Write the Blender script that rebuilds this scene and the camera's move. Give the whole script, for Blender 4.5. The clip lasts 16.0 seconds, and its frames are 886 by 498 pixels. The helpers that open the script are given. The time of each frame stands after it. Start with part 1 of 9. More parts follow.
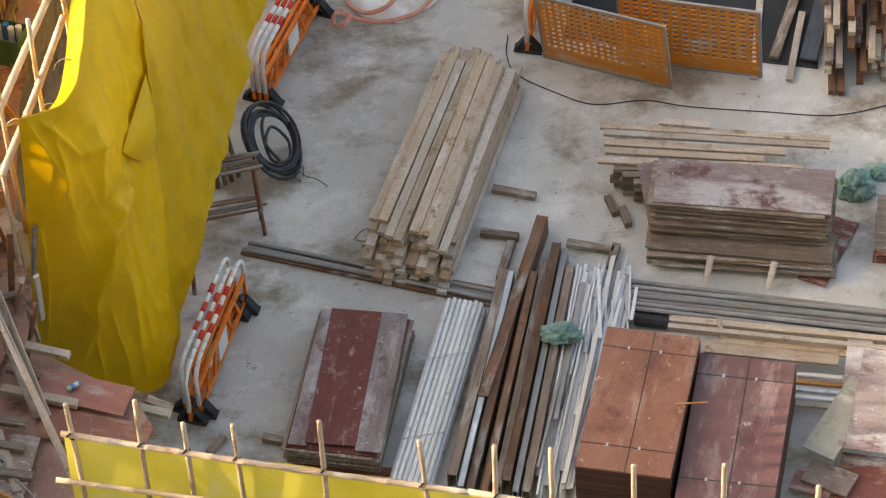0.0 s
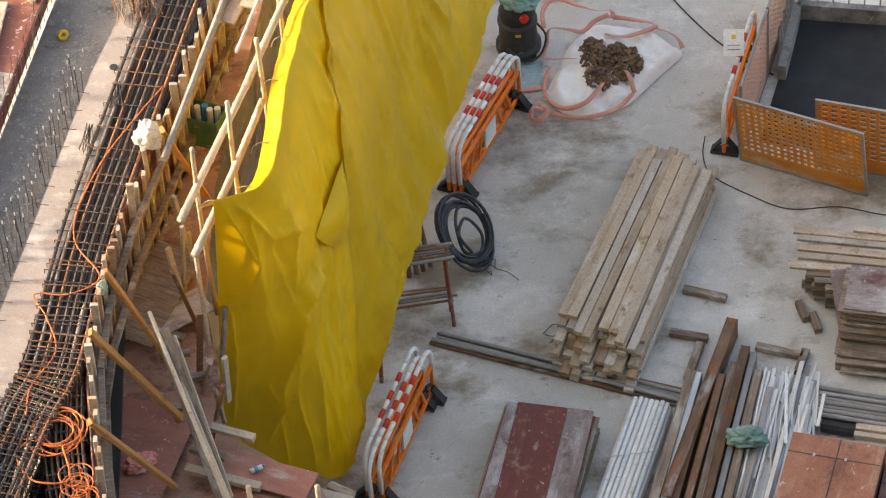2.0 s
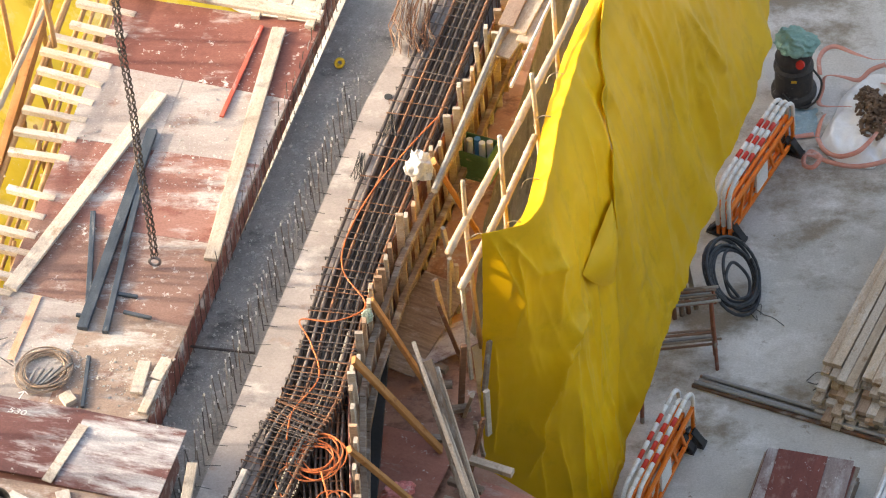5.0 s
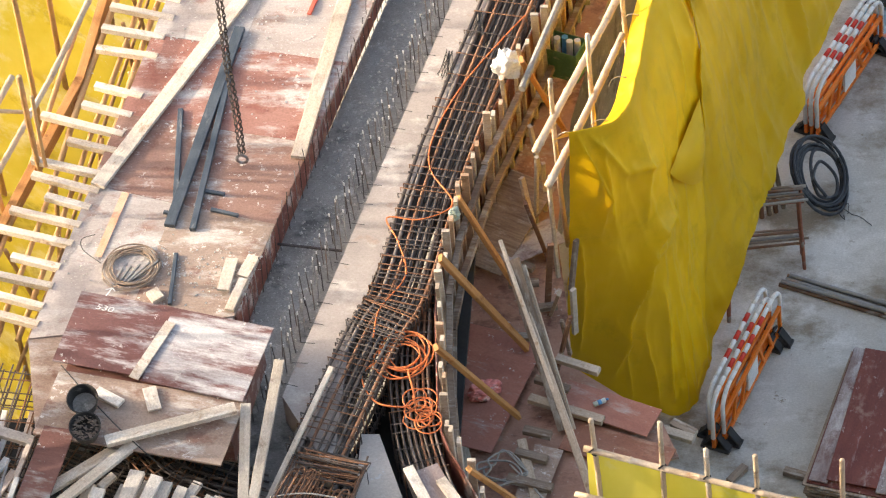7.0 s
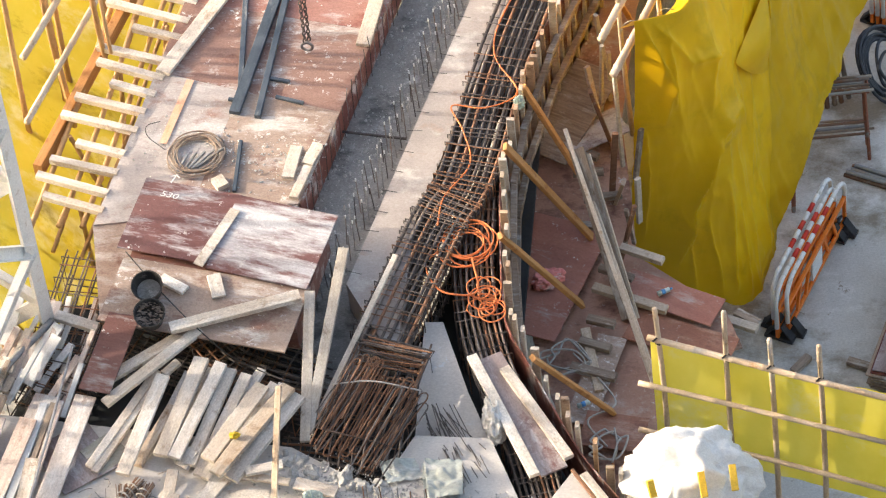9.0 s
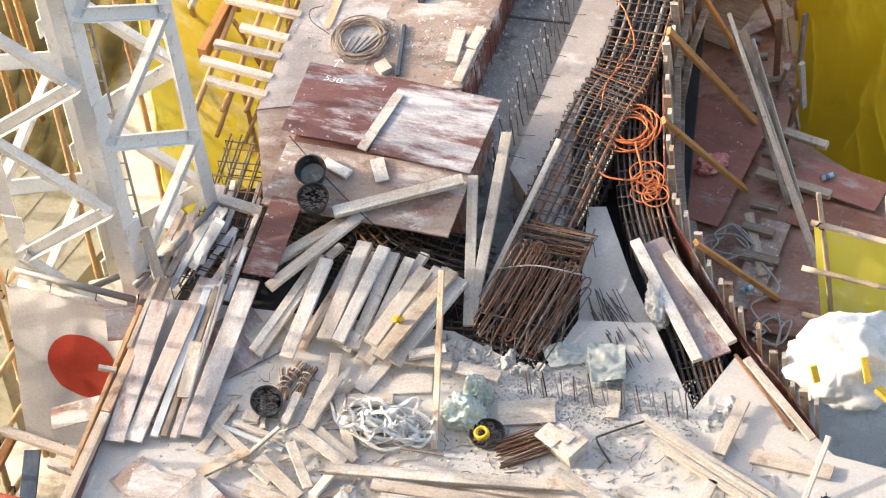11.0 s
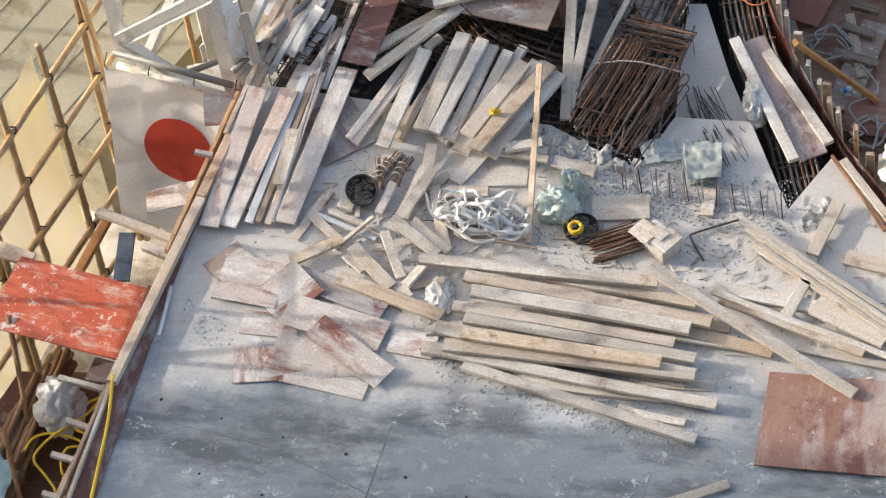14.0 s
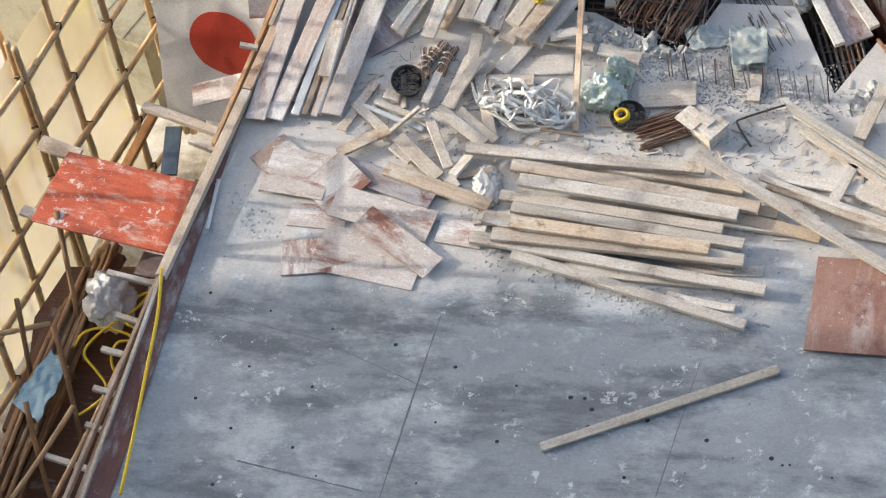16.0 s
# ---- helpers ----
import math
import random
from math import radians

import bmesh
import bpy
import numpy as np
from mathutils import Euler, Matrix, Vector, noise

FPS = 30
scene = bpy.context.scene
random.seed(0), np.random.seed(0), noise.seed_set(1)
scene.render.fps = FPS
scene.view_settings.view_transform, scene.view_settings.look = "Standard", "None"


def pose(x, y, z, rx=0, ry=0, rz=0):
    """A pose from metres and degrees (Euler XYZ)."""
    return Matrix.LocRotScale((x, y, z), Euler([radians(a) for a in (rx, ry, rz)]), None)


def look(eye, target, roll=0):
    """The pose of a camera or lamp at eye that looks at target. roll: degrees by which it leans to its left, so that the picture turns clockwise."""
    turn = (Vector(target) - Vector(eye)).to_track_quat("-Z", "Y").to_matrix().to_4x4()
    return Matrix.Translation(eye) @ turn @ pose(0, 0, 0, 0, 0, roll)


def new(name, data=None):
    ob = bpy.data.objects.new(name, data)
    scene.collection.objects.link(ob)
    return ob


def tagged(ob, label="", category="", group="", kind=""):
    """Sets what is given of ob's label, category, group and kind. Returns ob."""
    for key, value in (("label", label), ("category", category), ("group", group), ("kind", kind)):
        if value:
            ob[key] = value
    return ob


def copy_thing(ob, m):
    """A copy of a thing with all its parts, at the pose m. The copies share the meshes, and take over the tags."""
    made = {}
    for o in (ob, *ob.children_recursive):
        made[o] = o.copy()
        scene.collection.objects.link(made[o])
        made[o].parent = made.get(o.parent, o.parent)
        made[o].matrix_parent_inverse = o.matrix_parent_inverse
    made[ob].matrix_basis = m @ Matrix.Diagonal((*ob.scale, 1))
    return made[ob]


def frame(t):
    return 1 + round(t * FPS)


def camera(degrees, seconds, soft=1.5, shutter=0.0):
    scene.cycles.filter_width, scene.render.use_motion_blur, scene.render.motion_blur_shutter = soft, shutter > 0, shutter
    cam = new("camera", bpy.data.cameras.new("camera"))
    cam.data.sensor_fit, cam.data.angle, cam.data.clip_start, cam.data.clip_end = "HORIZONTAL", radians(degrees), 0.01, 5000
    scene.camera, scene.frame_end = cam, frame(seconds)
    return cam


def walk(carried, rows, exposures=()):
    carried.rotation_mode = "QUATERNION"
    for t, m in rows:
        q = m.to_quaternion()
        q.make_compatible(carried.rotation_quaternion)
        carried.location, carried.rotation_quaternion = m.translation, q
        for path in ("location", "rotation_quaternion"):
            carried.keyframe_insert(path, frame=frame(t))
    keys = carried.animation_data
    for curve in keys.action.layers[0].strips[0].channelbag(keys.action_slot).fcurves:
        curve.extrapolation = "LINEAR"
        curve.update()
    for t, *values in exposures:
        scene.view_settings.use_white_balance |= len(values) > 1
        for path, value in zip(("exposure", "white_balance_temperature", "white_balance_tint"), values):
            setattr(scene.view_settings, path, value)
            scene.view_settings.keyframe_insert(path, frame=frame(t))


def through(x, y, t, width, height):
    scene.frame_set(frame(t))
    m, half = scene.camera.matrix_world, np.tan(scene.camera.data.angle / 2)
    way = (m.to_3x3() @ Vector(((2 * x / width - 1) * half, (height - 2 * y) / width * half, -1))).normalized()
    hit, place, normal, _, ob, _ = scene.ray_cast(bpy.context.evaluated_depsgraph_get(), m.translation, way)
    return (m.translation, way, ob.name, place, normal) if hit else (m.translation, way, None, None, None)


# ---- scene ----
EYE = (0.0, 0.0, 46.5)
cam = camera(11.194, 16.0, 1.2)
walk(cam, [
    (0.0, pose(*EYE, 40.931, 2.623, -3.021)),
    (0.5, pose(*EYE, 41.152, 2.625, -2.145)),
    (1.0, pose(*EYE, 41.343, 2.627, -1.296)),
    (1.5, pose(*EYE, 42.080, 2.681, -0.470)),
    (2.0, pose(*EYE, 42.289, 2.875, 0.332)),
    (2.5, pose(*EYE, 42.665, 3.160, 1.106)),
    (3.0, pose(*EYE, 42.902, 3.030, 1.709)),
    (3.5, pose(*EYE, 42.890, 3.183, 2.640)),
    (4.0, pose(*EYE, 42.853, 3.532, 3.342)),
    (4.5, pose(*EYE, 42.970, 3.746, 3.817)),
    (4.7, pose(*EYE, 43.031, 3.681, 4.160)),
    (6.8, pose(*EYE, 41.895, 4.506, 5.145)),
    (7.0, pose(*EYE, 41.770, 4.427, 5.279)),
    (7.5, pose(*EYE, 41.408, 4.703, 5.147)),
    (8.0, pose(*EYE, 41.075, 4.790, 5.407)),
    (8.5, pose(*EYE, 40.796, 4.929, 5.481)),
    (9.0, pose(*EYE, 40.416, 4.855, 6.032)),
    (9.5, pose(*EYE, 39.992, 4.971, 6.547)),
    (9.7, pose(*EYE, 39.832, 5.144, 6.711)),
    (11.8, pose(*EYE, 38.648, 6.529, 8.132)),
    (12.0, pose(*EYE, 38.503, 6.381, 8.362)),
    (12.5, pose(*EYE, 38.016, 6.331, 8.623)),
    (13.0, pose(*EYE, 37.334, 6.373, 9.002)),
    (13.5, pose(*EYE, 36.920, 6.479, 9.205)),
    (14.0, pose(*EYE, 36.670, 6.451, 9.345)),
    (14.5, pose(*EYE, 36.443, 6.773, 9.219)),
    (15.0, pose(*EYE, 36.279, 7.008, 9.323)),
    (15.5, pose(*EYE, 35.945, 7.142, 9.268)),
    (16.0, pose(*EYE, 35.236, 7.413, 9.041)),
], [(0.0, 1.88, 7950, 12), (4.7, 1.90, 7400, 11), (9.0, 1.98, 7050, 10), (12.5, 1.75, 6500, 9), (13.5, 1.52, 6420, 8), (14.5, 1.46, 6350, 8), (16.0, 1.48, 6250, 7)])

# ---- light ----
SUN_UP = 19.5
world = bpy.data.worlds.new("sky")
scene.world = world
world.use_nodes = True
sky = world.node_tree.nodes.new("ShaderNodeTexSky")
sky.sky_type, sky.sun_disc = "NISHITA", False
sky.sun_elevation, sky.sun_rotation = radians(SUN_UP), radians(270)
sky.air_density, sky.dust_density, sky.ozone_density = 1.0, 6.0, 0.6
world.node_tree.links.new(sky.outputs[0], world.node_tree.nodes["Background"].inputs[0])
world.node_tree.nodes["Background"].inputs[1].default_value = 0.15
sun = new("sun", bpy.data.lights.new("sun", "SUN"))
sun.data.energy, sun.data.angle, sun.data.color = 1.47, radians(0.4), (1.0, 0.925, 0.82)
sun.matrix_world = look((-40, 1.2, 40 * math.tan(radians(SUN_UP))), (0, 0, 0))

# ---- materials ----
def surf(name, a, b, grain=(4, 4, 4), blotch=1.5, mix=0.5, third=None, fourth=None, rough=0.75, metal=0.0, bump=0.25, vary=0.2, place="Object", through=0.0, hue=0.0, specks=None, streak=None, dust=None, grit=True, holes=0.0):
    """A worn surface: two colours mixed by grain and blotches, with up to two kinds of patches (colour, coverage, scale)."""
    m = bpy.data.materials.new(name)
    m.use_nodes = True
    nt = m.node_tree
    N, K = nt.nodes, nt.links
    pb = N["Principled BSDF"]
    if place == "world":
        co = N.new("ShaderNodeNewGeometry").outputs["Position"]
    else:
        tc = N.new("ShaderNodeTexCoord").outputs["Object"]
        info = N.new("ShaderNodeObjectInfo")
        mul = N.new("ShaderNodeMath")
        mul.operation = "MULTIPLY"
        mul.inputs[1].default_value = 37.0
        K.new(info.outputs["Random"], mul.inputs[0])
        add = N.new("ShaderNodeVectorMath")
        K.new(tc, add.inputs[0])
        K.new(mul.outputs[0], add.inputs[1])
        co = add.outputs[0]

    def tex(scale, detail=5.0, rough_=0.6, stretch=None):
        n = N.new("ShaderNodeTexNoise")
        n.inputs["Scale"].default_value, n.inputs["Detail"].default_value, n.inputs["Roughness"].default_value = scale, detail, rough_
        if stretch:
            mp = N.new("ShaderNodeMapping")
            mp.inputs["Scale"].default_value = stretch
            K.new(co, mp.inputs[0])
            K.new(mp.outputs[0], n.inputs[0])
        else:
            K.new(co, n.inputs[0])
        return n.outputs[0]

    def ramp(value, lo, hi):
        r = N.new("ShaderNodeMapRange")
        r.inputs[1].default_value, r.inputs[2].default_value = lo, hi
        K.new(value, r.inputs[0])
        return r.outputs[0]

    def blend(f, c1, c2, how="MIX"):
        x = N.new("ShaderNodeMix")
        x.data_type, x.blend_type = "RGBA", how
        for s, v in ((x.inputs[0], f), (x.inputs[6], c1), (x.inputs[7], c2)):
            if isinstance(v, (int, float)):
                s.default_value = v
            elif isinstance(v, tuple):
                s.default_value = (*v, 1)
            else:
                K.new(v, s)
        return x.outputs[2]

    g = tex(1.0, 6.0, 0.65, grain)
    s = tex(blotch, 5.0, 0.6)
    both = N.new("ShaderNodeMath")
    both.operation = "MULTIPLY_ADD"
    both.inputs[1].default_value = mix
    K.new(g, both.inputs[0])
    half = N.new("ShaderNodeMath")
    half.operation = "MULTIPLY"
    half.inputs[1].default_value = 1 - mix
    K.new(s, half.inputs[0])
    K.new(half.outputs[0], both.inputs[2])
    col = blend(ramp(both.outputs[0], 0.36, 0.64), a, b)
    for k, p in enumerate((third, fourth)):
        if p:
            c, cover, sc = p
            f = ramp(tex(sc, 7.0, 0.7, (streak if k and streak else (1.0, 1.3, 1.0)) if k or place == "world" else (0.45, 1.5, 1.0)), 0.62 - 0.3 * cover, 0.74 - 0.3 * cover)
            col = blend(f, col, c)
    # dust colour from y0 to y1; carries the sunlit tone of that zone too
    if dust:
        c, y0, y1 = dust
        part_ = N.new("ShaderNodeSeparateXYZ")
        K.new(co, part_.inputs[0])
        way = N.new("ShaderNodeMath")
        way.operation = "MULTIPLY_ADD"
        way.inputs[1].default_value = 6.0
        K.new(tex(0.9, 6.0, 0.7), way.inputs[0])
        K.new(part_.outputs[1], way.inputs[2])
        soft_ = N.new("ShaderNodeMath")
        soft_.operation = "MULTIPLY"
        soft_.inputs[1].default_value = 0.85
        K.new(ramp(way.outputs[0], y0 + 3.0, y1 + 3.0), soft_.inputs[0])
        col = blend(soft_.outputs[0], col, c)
    if specks:
        c, cover, sc = specks
        f = ramp(tex(sc, 4.0, 0.75), 0.70 - 0.3 * cover, 0.74 - 0.3 * cover)
        keep = N.new("ShaderNodeMath")
        keep.operation = "MULTIPLY"
        K.new(f, keep.inputs[0])
        K.new(ramp(tex(1.3, 3.0, 0.6), 0.42, 0.6), keep.inputs[1])
        col = blend(keep.outputs[0], col, c)
    if vary and place != "world":
        v = N.new("ShaderNodeMapRange")
        v.inputs[3].default_value, v.inputs[4].default_value = 1 - vary, 1 + vary
        K.new(info.outputs["Random"], v.inputs[0])
        h = N.new("ShaderNodeHueSaturation")
        K.new(v.outputs[0], h.inputs["Value"])
        if hue:
            w = N.new("ShaderNodeMapRange")
            w.inputs[3].default_value, w.inputs[4].default_value = 1 - hue, 1 + hue
            mod = N.new("ShaderNodeMath")
            mod.operation = "FRACT"
            K.new(mul.outputs[0], mod.inputs[0])
            K.new(mod.outputs[0], w.inputs[0])
            K.new(w.outputs[0], h.inputs["Saturation"])
        K.new(col, h.inputs["Color"])
        col = h.outputs[0]
    if grit:
        fine = ramp(tex(1.0, 3.0, 0.7, (30, 45, 45)), 0.3, 0.7)
        finer = N.new("ShaderNodeMath")
        finer.operation = "MULTIPLY_ADD"
        finer.inputs[1].default_value = 0.45
        K.new(ramp(tex(1.0, 2.0, 0.6, (75, 95, 95)), 0.3, 0.7), finer.inputs[0])
        K.new(fine, finer.inputs[2])
        lift = N.new("ShaderNodeMapRange")
        lift.inputs[2].default_value = 1.45
        lift.inputs[3].default_value, lift.inputs[4].default_value = 1 - 0.2 * grit, 1 + 0.15 * grit
        K.new(finer.outputs[0], lift.inputs[0])
        worn = N.new("ShaderNodeHueSaturation")
        K.new(lift.outputs[0], worn.inputs["Value"])
        K.new(col, worn.inputs["Color"])
        col = worn.outputs[0]
    K.new(col, pb.inputs["Base Color"])
    K.new(ramp(s, 0.2, 0.8), pb.inputs["Roughness"])
    rr = N.new("ShaderNodeMapRange")
    rr.inputs[3].default_value, rr.inputs[4].default_value = max(0.05, rough - 0.15), min(1, rough + 0.15)
    K.new(s, rr.inputs[0])
    K.new(rr.outputs[0], pb.inputs["Roughness"])
    pb.inputs["Metallic"].default_value = metal
    pb.inputs["Specular IOR Level"].default_value = 0.3
    if bump:
        bp = N.new("ShaderNodeBump")
        bp.inputs["Strength"].default_value, bp.inputs["Distance"].default_value = bump, 0.01
        K.new(both.outputs[0], bp.inputs["Height"])
        K.new(bp.outputs[0], pb.inputs["Normal"])
    if through:
        tr = N.new("ShaderNodeBsdfTranslucent")
        K.new(col, tr.inputs[0])
        ms = N.new("ShaderNodeMixShader")
        ms.inputs[0].default_value = through
        K.new(pb.outputs[0], ms.inputs[1])
        K.new(tr.outputs[0], ms.inputs[2])
        K.new(ms.outputs[0], N["Material Output"].inputs[0])
        if holes:
            clear = N.new("ShaderNodeBsdfTransparent")
            mesh_ = N.new("ShaderNodeMixShader")
            mesh_.inputs[0].default_value = holes
            K.new(ms.outputs[0], mesh_.inputs[1])
            K.new(clear.outputs[0], mesh_.inputs[2])
            K.new(mesh_.outputs[0], N["Material Output"].inputs[0])
    return m


WHITISH = (0.62, 0.58, 0.55)
yard_concrete = surf("yard_concrete", (0.48, 0.475, 0.45), (0.62, 0.615, 0.59), (3, 3, 3), 0.45, 0.35, ((0.70, 0.695, 0.68), 0.36, 0.7), ((0.28, 0.24, 0.19), 0.40, 0.5), 0.8, bump=0.15, place="world", specks=((0.30, 0.265, 0.22), 0.25, 4), grit=1.2)
# base kept dark for the shaded part; dust also carries the sunlit tone
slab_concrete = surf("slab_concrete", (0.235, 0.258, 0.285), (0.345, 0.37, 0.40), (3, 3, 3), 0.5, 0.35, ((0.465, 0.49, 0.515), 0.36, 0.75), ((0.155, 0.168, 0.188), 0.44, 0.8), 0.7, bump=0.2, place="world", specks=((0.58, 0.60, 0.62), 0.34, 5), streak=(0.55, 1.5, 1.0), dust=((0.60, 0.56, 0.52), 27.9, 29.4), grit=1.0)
ply_stained = surf("ply_stained", (0.42, 0.355, 0.32), (0.56, 0.51, 0.48), (1.2, 7, 9), 1.1, 0.5, ((0.64, 0.61, 0.59), 0.45, 1.4), ((0.25, 0.115, 0.085), 0.38, 1.1), 0.7, vary=0.08, specks=((0.72, 0.7, 0.68), 0.35, 9), streak=(0.7, 2.0, 1.0), grit=1.6)
trough_concrete = surf("trough_concrete", (0.20, 0.198, 0.195), (0.32, 0.317, 0.31), (8, 8, 8), 1.4, 0.4, ((0.40, 0.40, 0.40), 0.2, 3), ((0.10, 0.10, 0.10), 0.25, 1.2), 0.85, bump=0.4, place="world", specks=((0.42, 0.41, 0.40), 0.3, 9), grit=1.6)
rubble_grey = surf("rubble_grey", (0.30, 0.30, 0.29), (0.52, 0.51, 0.49), (30, 30, 30), 6, 0.5, None, None, 0.9, bump=0.6, place="world")
ply_red = surf("ply_red", (0.16, 0.055, 0.045), (0.27, 0.10, 0.075), (1.2, 9, 9), 1.2, 0.5, (WHITISH, 0.32, 1.6), ((0.38, 0.20, 0.14), 0.3, 3.0), 0.55, vary=0.15)
ply_worn = surf("ply_worn", (0.26, 0.18, 0.145), (0.40, 0.33, 0.29), (1.2, 7, 9), 1.1, 0.5, ((0.50, 0.465, 0.45), 0.45, 1.3), ((0.19, 0.10, 0.08), 0.36, 1.6), 0.65, vary=0.12, specks=((0.62, 0.60, 0.58), 0.25, 11), grit=1.5)
ply_pale = surf("ply_pale", (0.31, 0.275, 0.26), (0.40, 0.36, 0.345), (2, 2, 2), 0.8, 0.4, ((0.53, 0.50, 0.48), 0.3, 1.1), ((0.33, 0.24, 0.20), 0.16, 1.8), 0.75, place="world")
ply_tan = surf("ply_tan", (0.26, 0.185, 0.15), (0.37, 0.29, 0.245), (1.2, 6, 9), 1.0, 0.5, ((0.53, 0.50, 0.48), 0.36, 1.8), ((0.22, 0.125, 0.10), 0.28, 2.2), 0.65, vary=0.1, specks=((0.66, 0.64, 0.62), 0.32, 9), grit=1.5)
ply_pink = surf("ply_pink", (0.28, 0.125, 0.10), (0.37, 0.20, 0.17), (1.2, 6, 9), 1.0, 0.5, ((0.55, 0.52, 0.51), 0.40, 1.1), ((0.24, 0.095, 0.075), 0.28, 2.0), 0.6, vary=0.06, specks=((0.66, 0.64, 0.62), 0.35, 9), grit=1.4)
ply_red_deck = surf("ply_red_deck", (0.195, 0.07, 0.055), (0.275, 0.115, 0.09), (1.2, 6, 9), 1.0, 0.5, ((0.50, 0.45, 0.44), 0.22, 1.3), ((0.19, 0.07, 0.055), 0.28, 2.0), 0.55, vary=0.05, specks=((0.66, 0.64, 0.62), 0.32, 8), grit=1.3)
ply_ash = surf("ply_ash", (0.36, 0.315, 0.30), (0.46, 0.42, 0.41), (1.2, 6, 9), 0.9, 0.5, ((0.55, 0.53, 0.525), 0.36, 1.2), ((0.30, 0.19, 0.16), 0.22, 1.7), 0.65, vary=0.05, specks=((0.66, 0.64, 0.62), 0.25, 11), grit=1.3)
ply_brown = surf("ply_brown", (0.235, 0.13, 0.105), (0.32, 0.20, 0.165), (1.2, 6, 9), 0.9, 0.5, ((0.50, 0.46, 0.44), 0.30, 1.5), ((0.20, 0.095, 0.075), 0.26, 2.0), 0.6, vary=0.06, specks=((0.66, 0.64, 0.62), 0.36, 8), grit=1.4)
net_slung = surf("net_slung", (0.56, 0.45, 0.03), (0.68, 0.57, 0.09), (2, 2, 1), 0.8, 0.4, ((0.70, 0.64, 0.30), 0.35, 1.0), ((0.34, 0.26, 0.012), 0.22, 0.9), 0.6, bump=0.1, place="world", through=0.3, grit=False)
# olive net tone, darkened to carry the shade of the void behind the mast
olive_shade = surf("olive_shade", (0.055, 0.043, 0.012), (0.09, 0.072, 0.02), (2, 2, 1), 0.6, 0.4, ((0.13, 0.105, 0.035), 0.3, 0.8), None, 0.7, place="world", grit=False)
ply_wet = surf("ply_wet", (0.29, 0.155, 0.115), (0.44, 0.27, 0.205), (2, 2, 2), 1.1, 0.5, ((0.42, 0.35, 0.31), 0.25, 1.6), ((0.13, 0.06, 0.045), 0.3, 1.2), 0.5, place="world", specks=((0.55, 0.52, 0.5), 0.3, 8))
ply_grey = surf("ply_grey", (0.20, 0.145, 0.14), (0.34, 0.29, 0.29), (1.2, 8, 9), 1.3, 0.5, ((0.47, 0.445, 0.46), 0.42, 1.2), ((0.15, 0.07, 0.065), 0.32, 2.0), 0.6, vary=0.15, specks=((0.62, 0.60, 0.58), 0.25, 11), grit=1.4)
ply_orange = surf("ply_orange", (0.25, 0.105, 0.068), (0.34, 0.165, 0.115), (1, 3, 3), 1.6, 0.4, ((0.40, 0.25, 0.19), 0.32, 2.2), ((0.17, 0.075, 0.055), 0.28, 1.1), 0.5, vary=0.05, specks=((0.5, 0.42, 0.38), 0.25, 7), grit=1.4)
ply_new = surf("ply_new", (0.155, 0.075, 0.072), (0.215, 0.118, 0.112), (1, 3, 3), 1.6, 0.4, ((0.30, 0.21, 0.20), 0.34, 1.8), ((0.115, 0.055, 0.052), 0.26, 1.0), 0.5, vary=0.05, specks=((0.48, 0.42, 0.4), 0.25, 7), grit=1.4)
ply_moss = surf("ply_moss", (0.26, 0.25, 0.21), (0.38, 0.37, 0.32), (1, 3, 3), 1.5, 0.4, ((0.55, 0.54, 0.50), 0.2, 2.5), ((0.2, 0.16, 0.10), 0.25, 2), 0.8, vary=0.05)
brick_red = surf("brick_red", (0.22, 0.08, 0.05), (0.32, 0.13, 0.09), (3, 9, 9), 2, 0.4, None, None, 0.8)
pipe_grey = surf("pipe_grey", (0.22, 0.22, 0.22), (0.36, 0.355, 0.35), (2, 12, 12), 2, 0.5, ((0.30, 0.22, 0.17), 0.2, 3), None, 0.55, metal=0.3, vary=0.2)
steel_light = surf("steel_light", (0.55, 0.57, 0.58), (0.72, 0.73, 0.74), (2, 12, 12), 2, 0.5, None, ((0.42, 0.42, 0.42), 0.15, 4), 0.45, metal=0.3, vary=0.1)
steel_rustred = surf("steel_rustred", (0.24, 0.085, 0.055), (0.34, 0.15, 0.10), (9, 9, 9), 3, 0.5, ((0.3, 0.27, 0.25), 0.25, 4), None, 0.75, metal=0.2, vary=0.2)
strip_white = surf("strip_white", (0.66, 0.68, 0.69), (0.80, 0.81, 0.81), (2, 12, 12), 2, 0.5, ((0.45, 0.43, 0.40), 0.15, 4), None, 0.5, vary=0.12)
mesh_pink = surf("mesh_pink", (0.55, 0.32, 0.24), (0.66, 0.43, 0.34), (3, 3, 3), 2, 0.4, None, None, 0.6, vary=0.06)
ply_purple = surf("ply_purple", (0.12, 0.05, 0.048), (0.20, 0.10, 0.095), (0.8, 5, 9), 1.2, 0.5, ((0.34, 0.33, 0.36), 0.42, 1.2), ((0.54, 0.54, 0.57), 0.44, 1.3), 0.5, vary=0.05, specks=((0.66, 0.65, 0.65), 0.3, 9), streak=(0.4, 1.9, 1.0), grit=1.3)
ply_maroon = surf("ply_maroon", (0.30, 0.125, 0.097), (0.42, 0.20, 0.155), (1.2, 6, 9), 1.2, 0.5, ((0.42, 0.36, 0.34), 0.22, 2.2), None, 0.55, vary=0.1, specks=((0.62, 0.60, 0.58), 0.25, 11))
paint_orange = surf("paint_orange", (0.68, 0.34, 0.20), (0.75, 0.48, 0.36), (3, 3, 3), 3, 0.4, None, None, 0.7, vary=0)
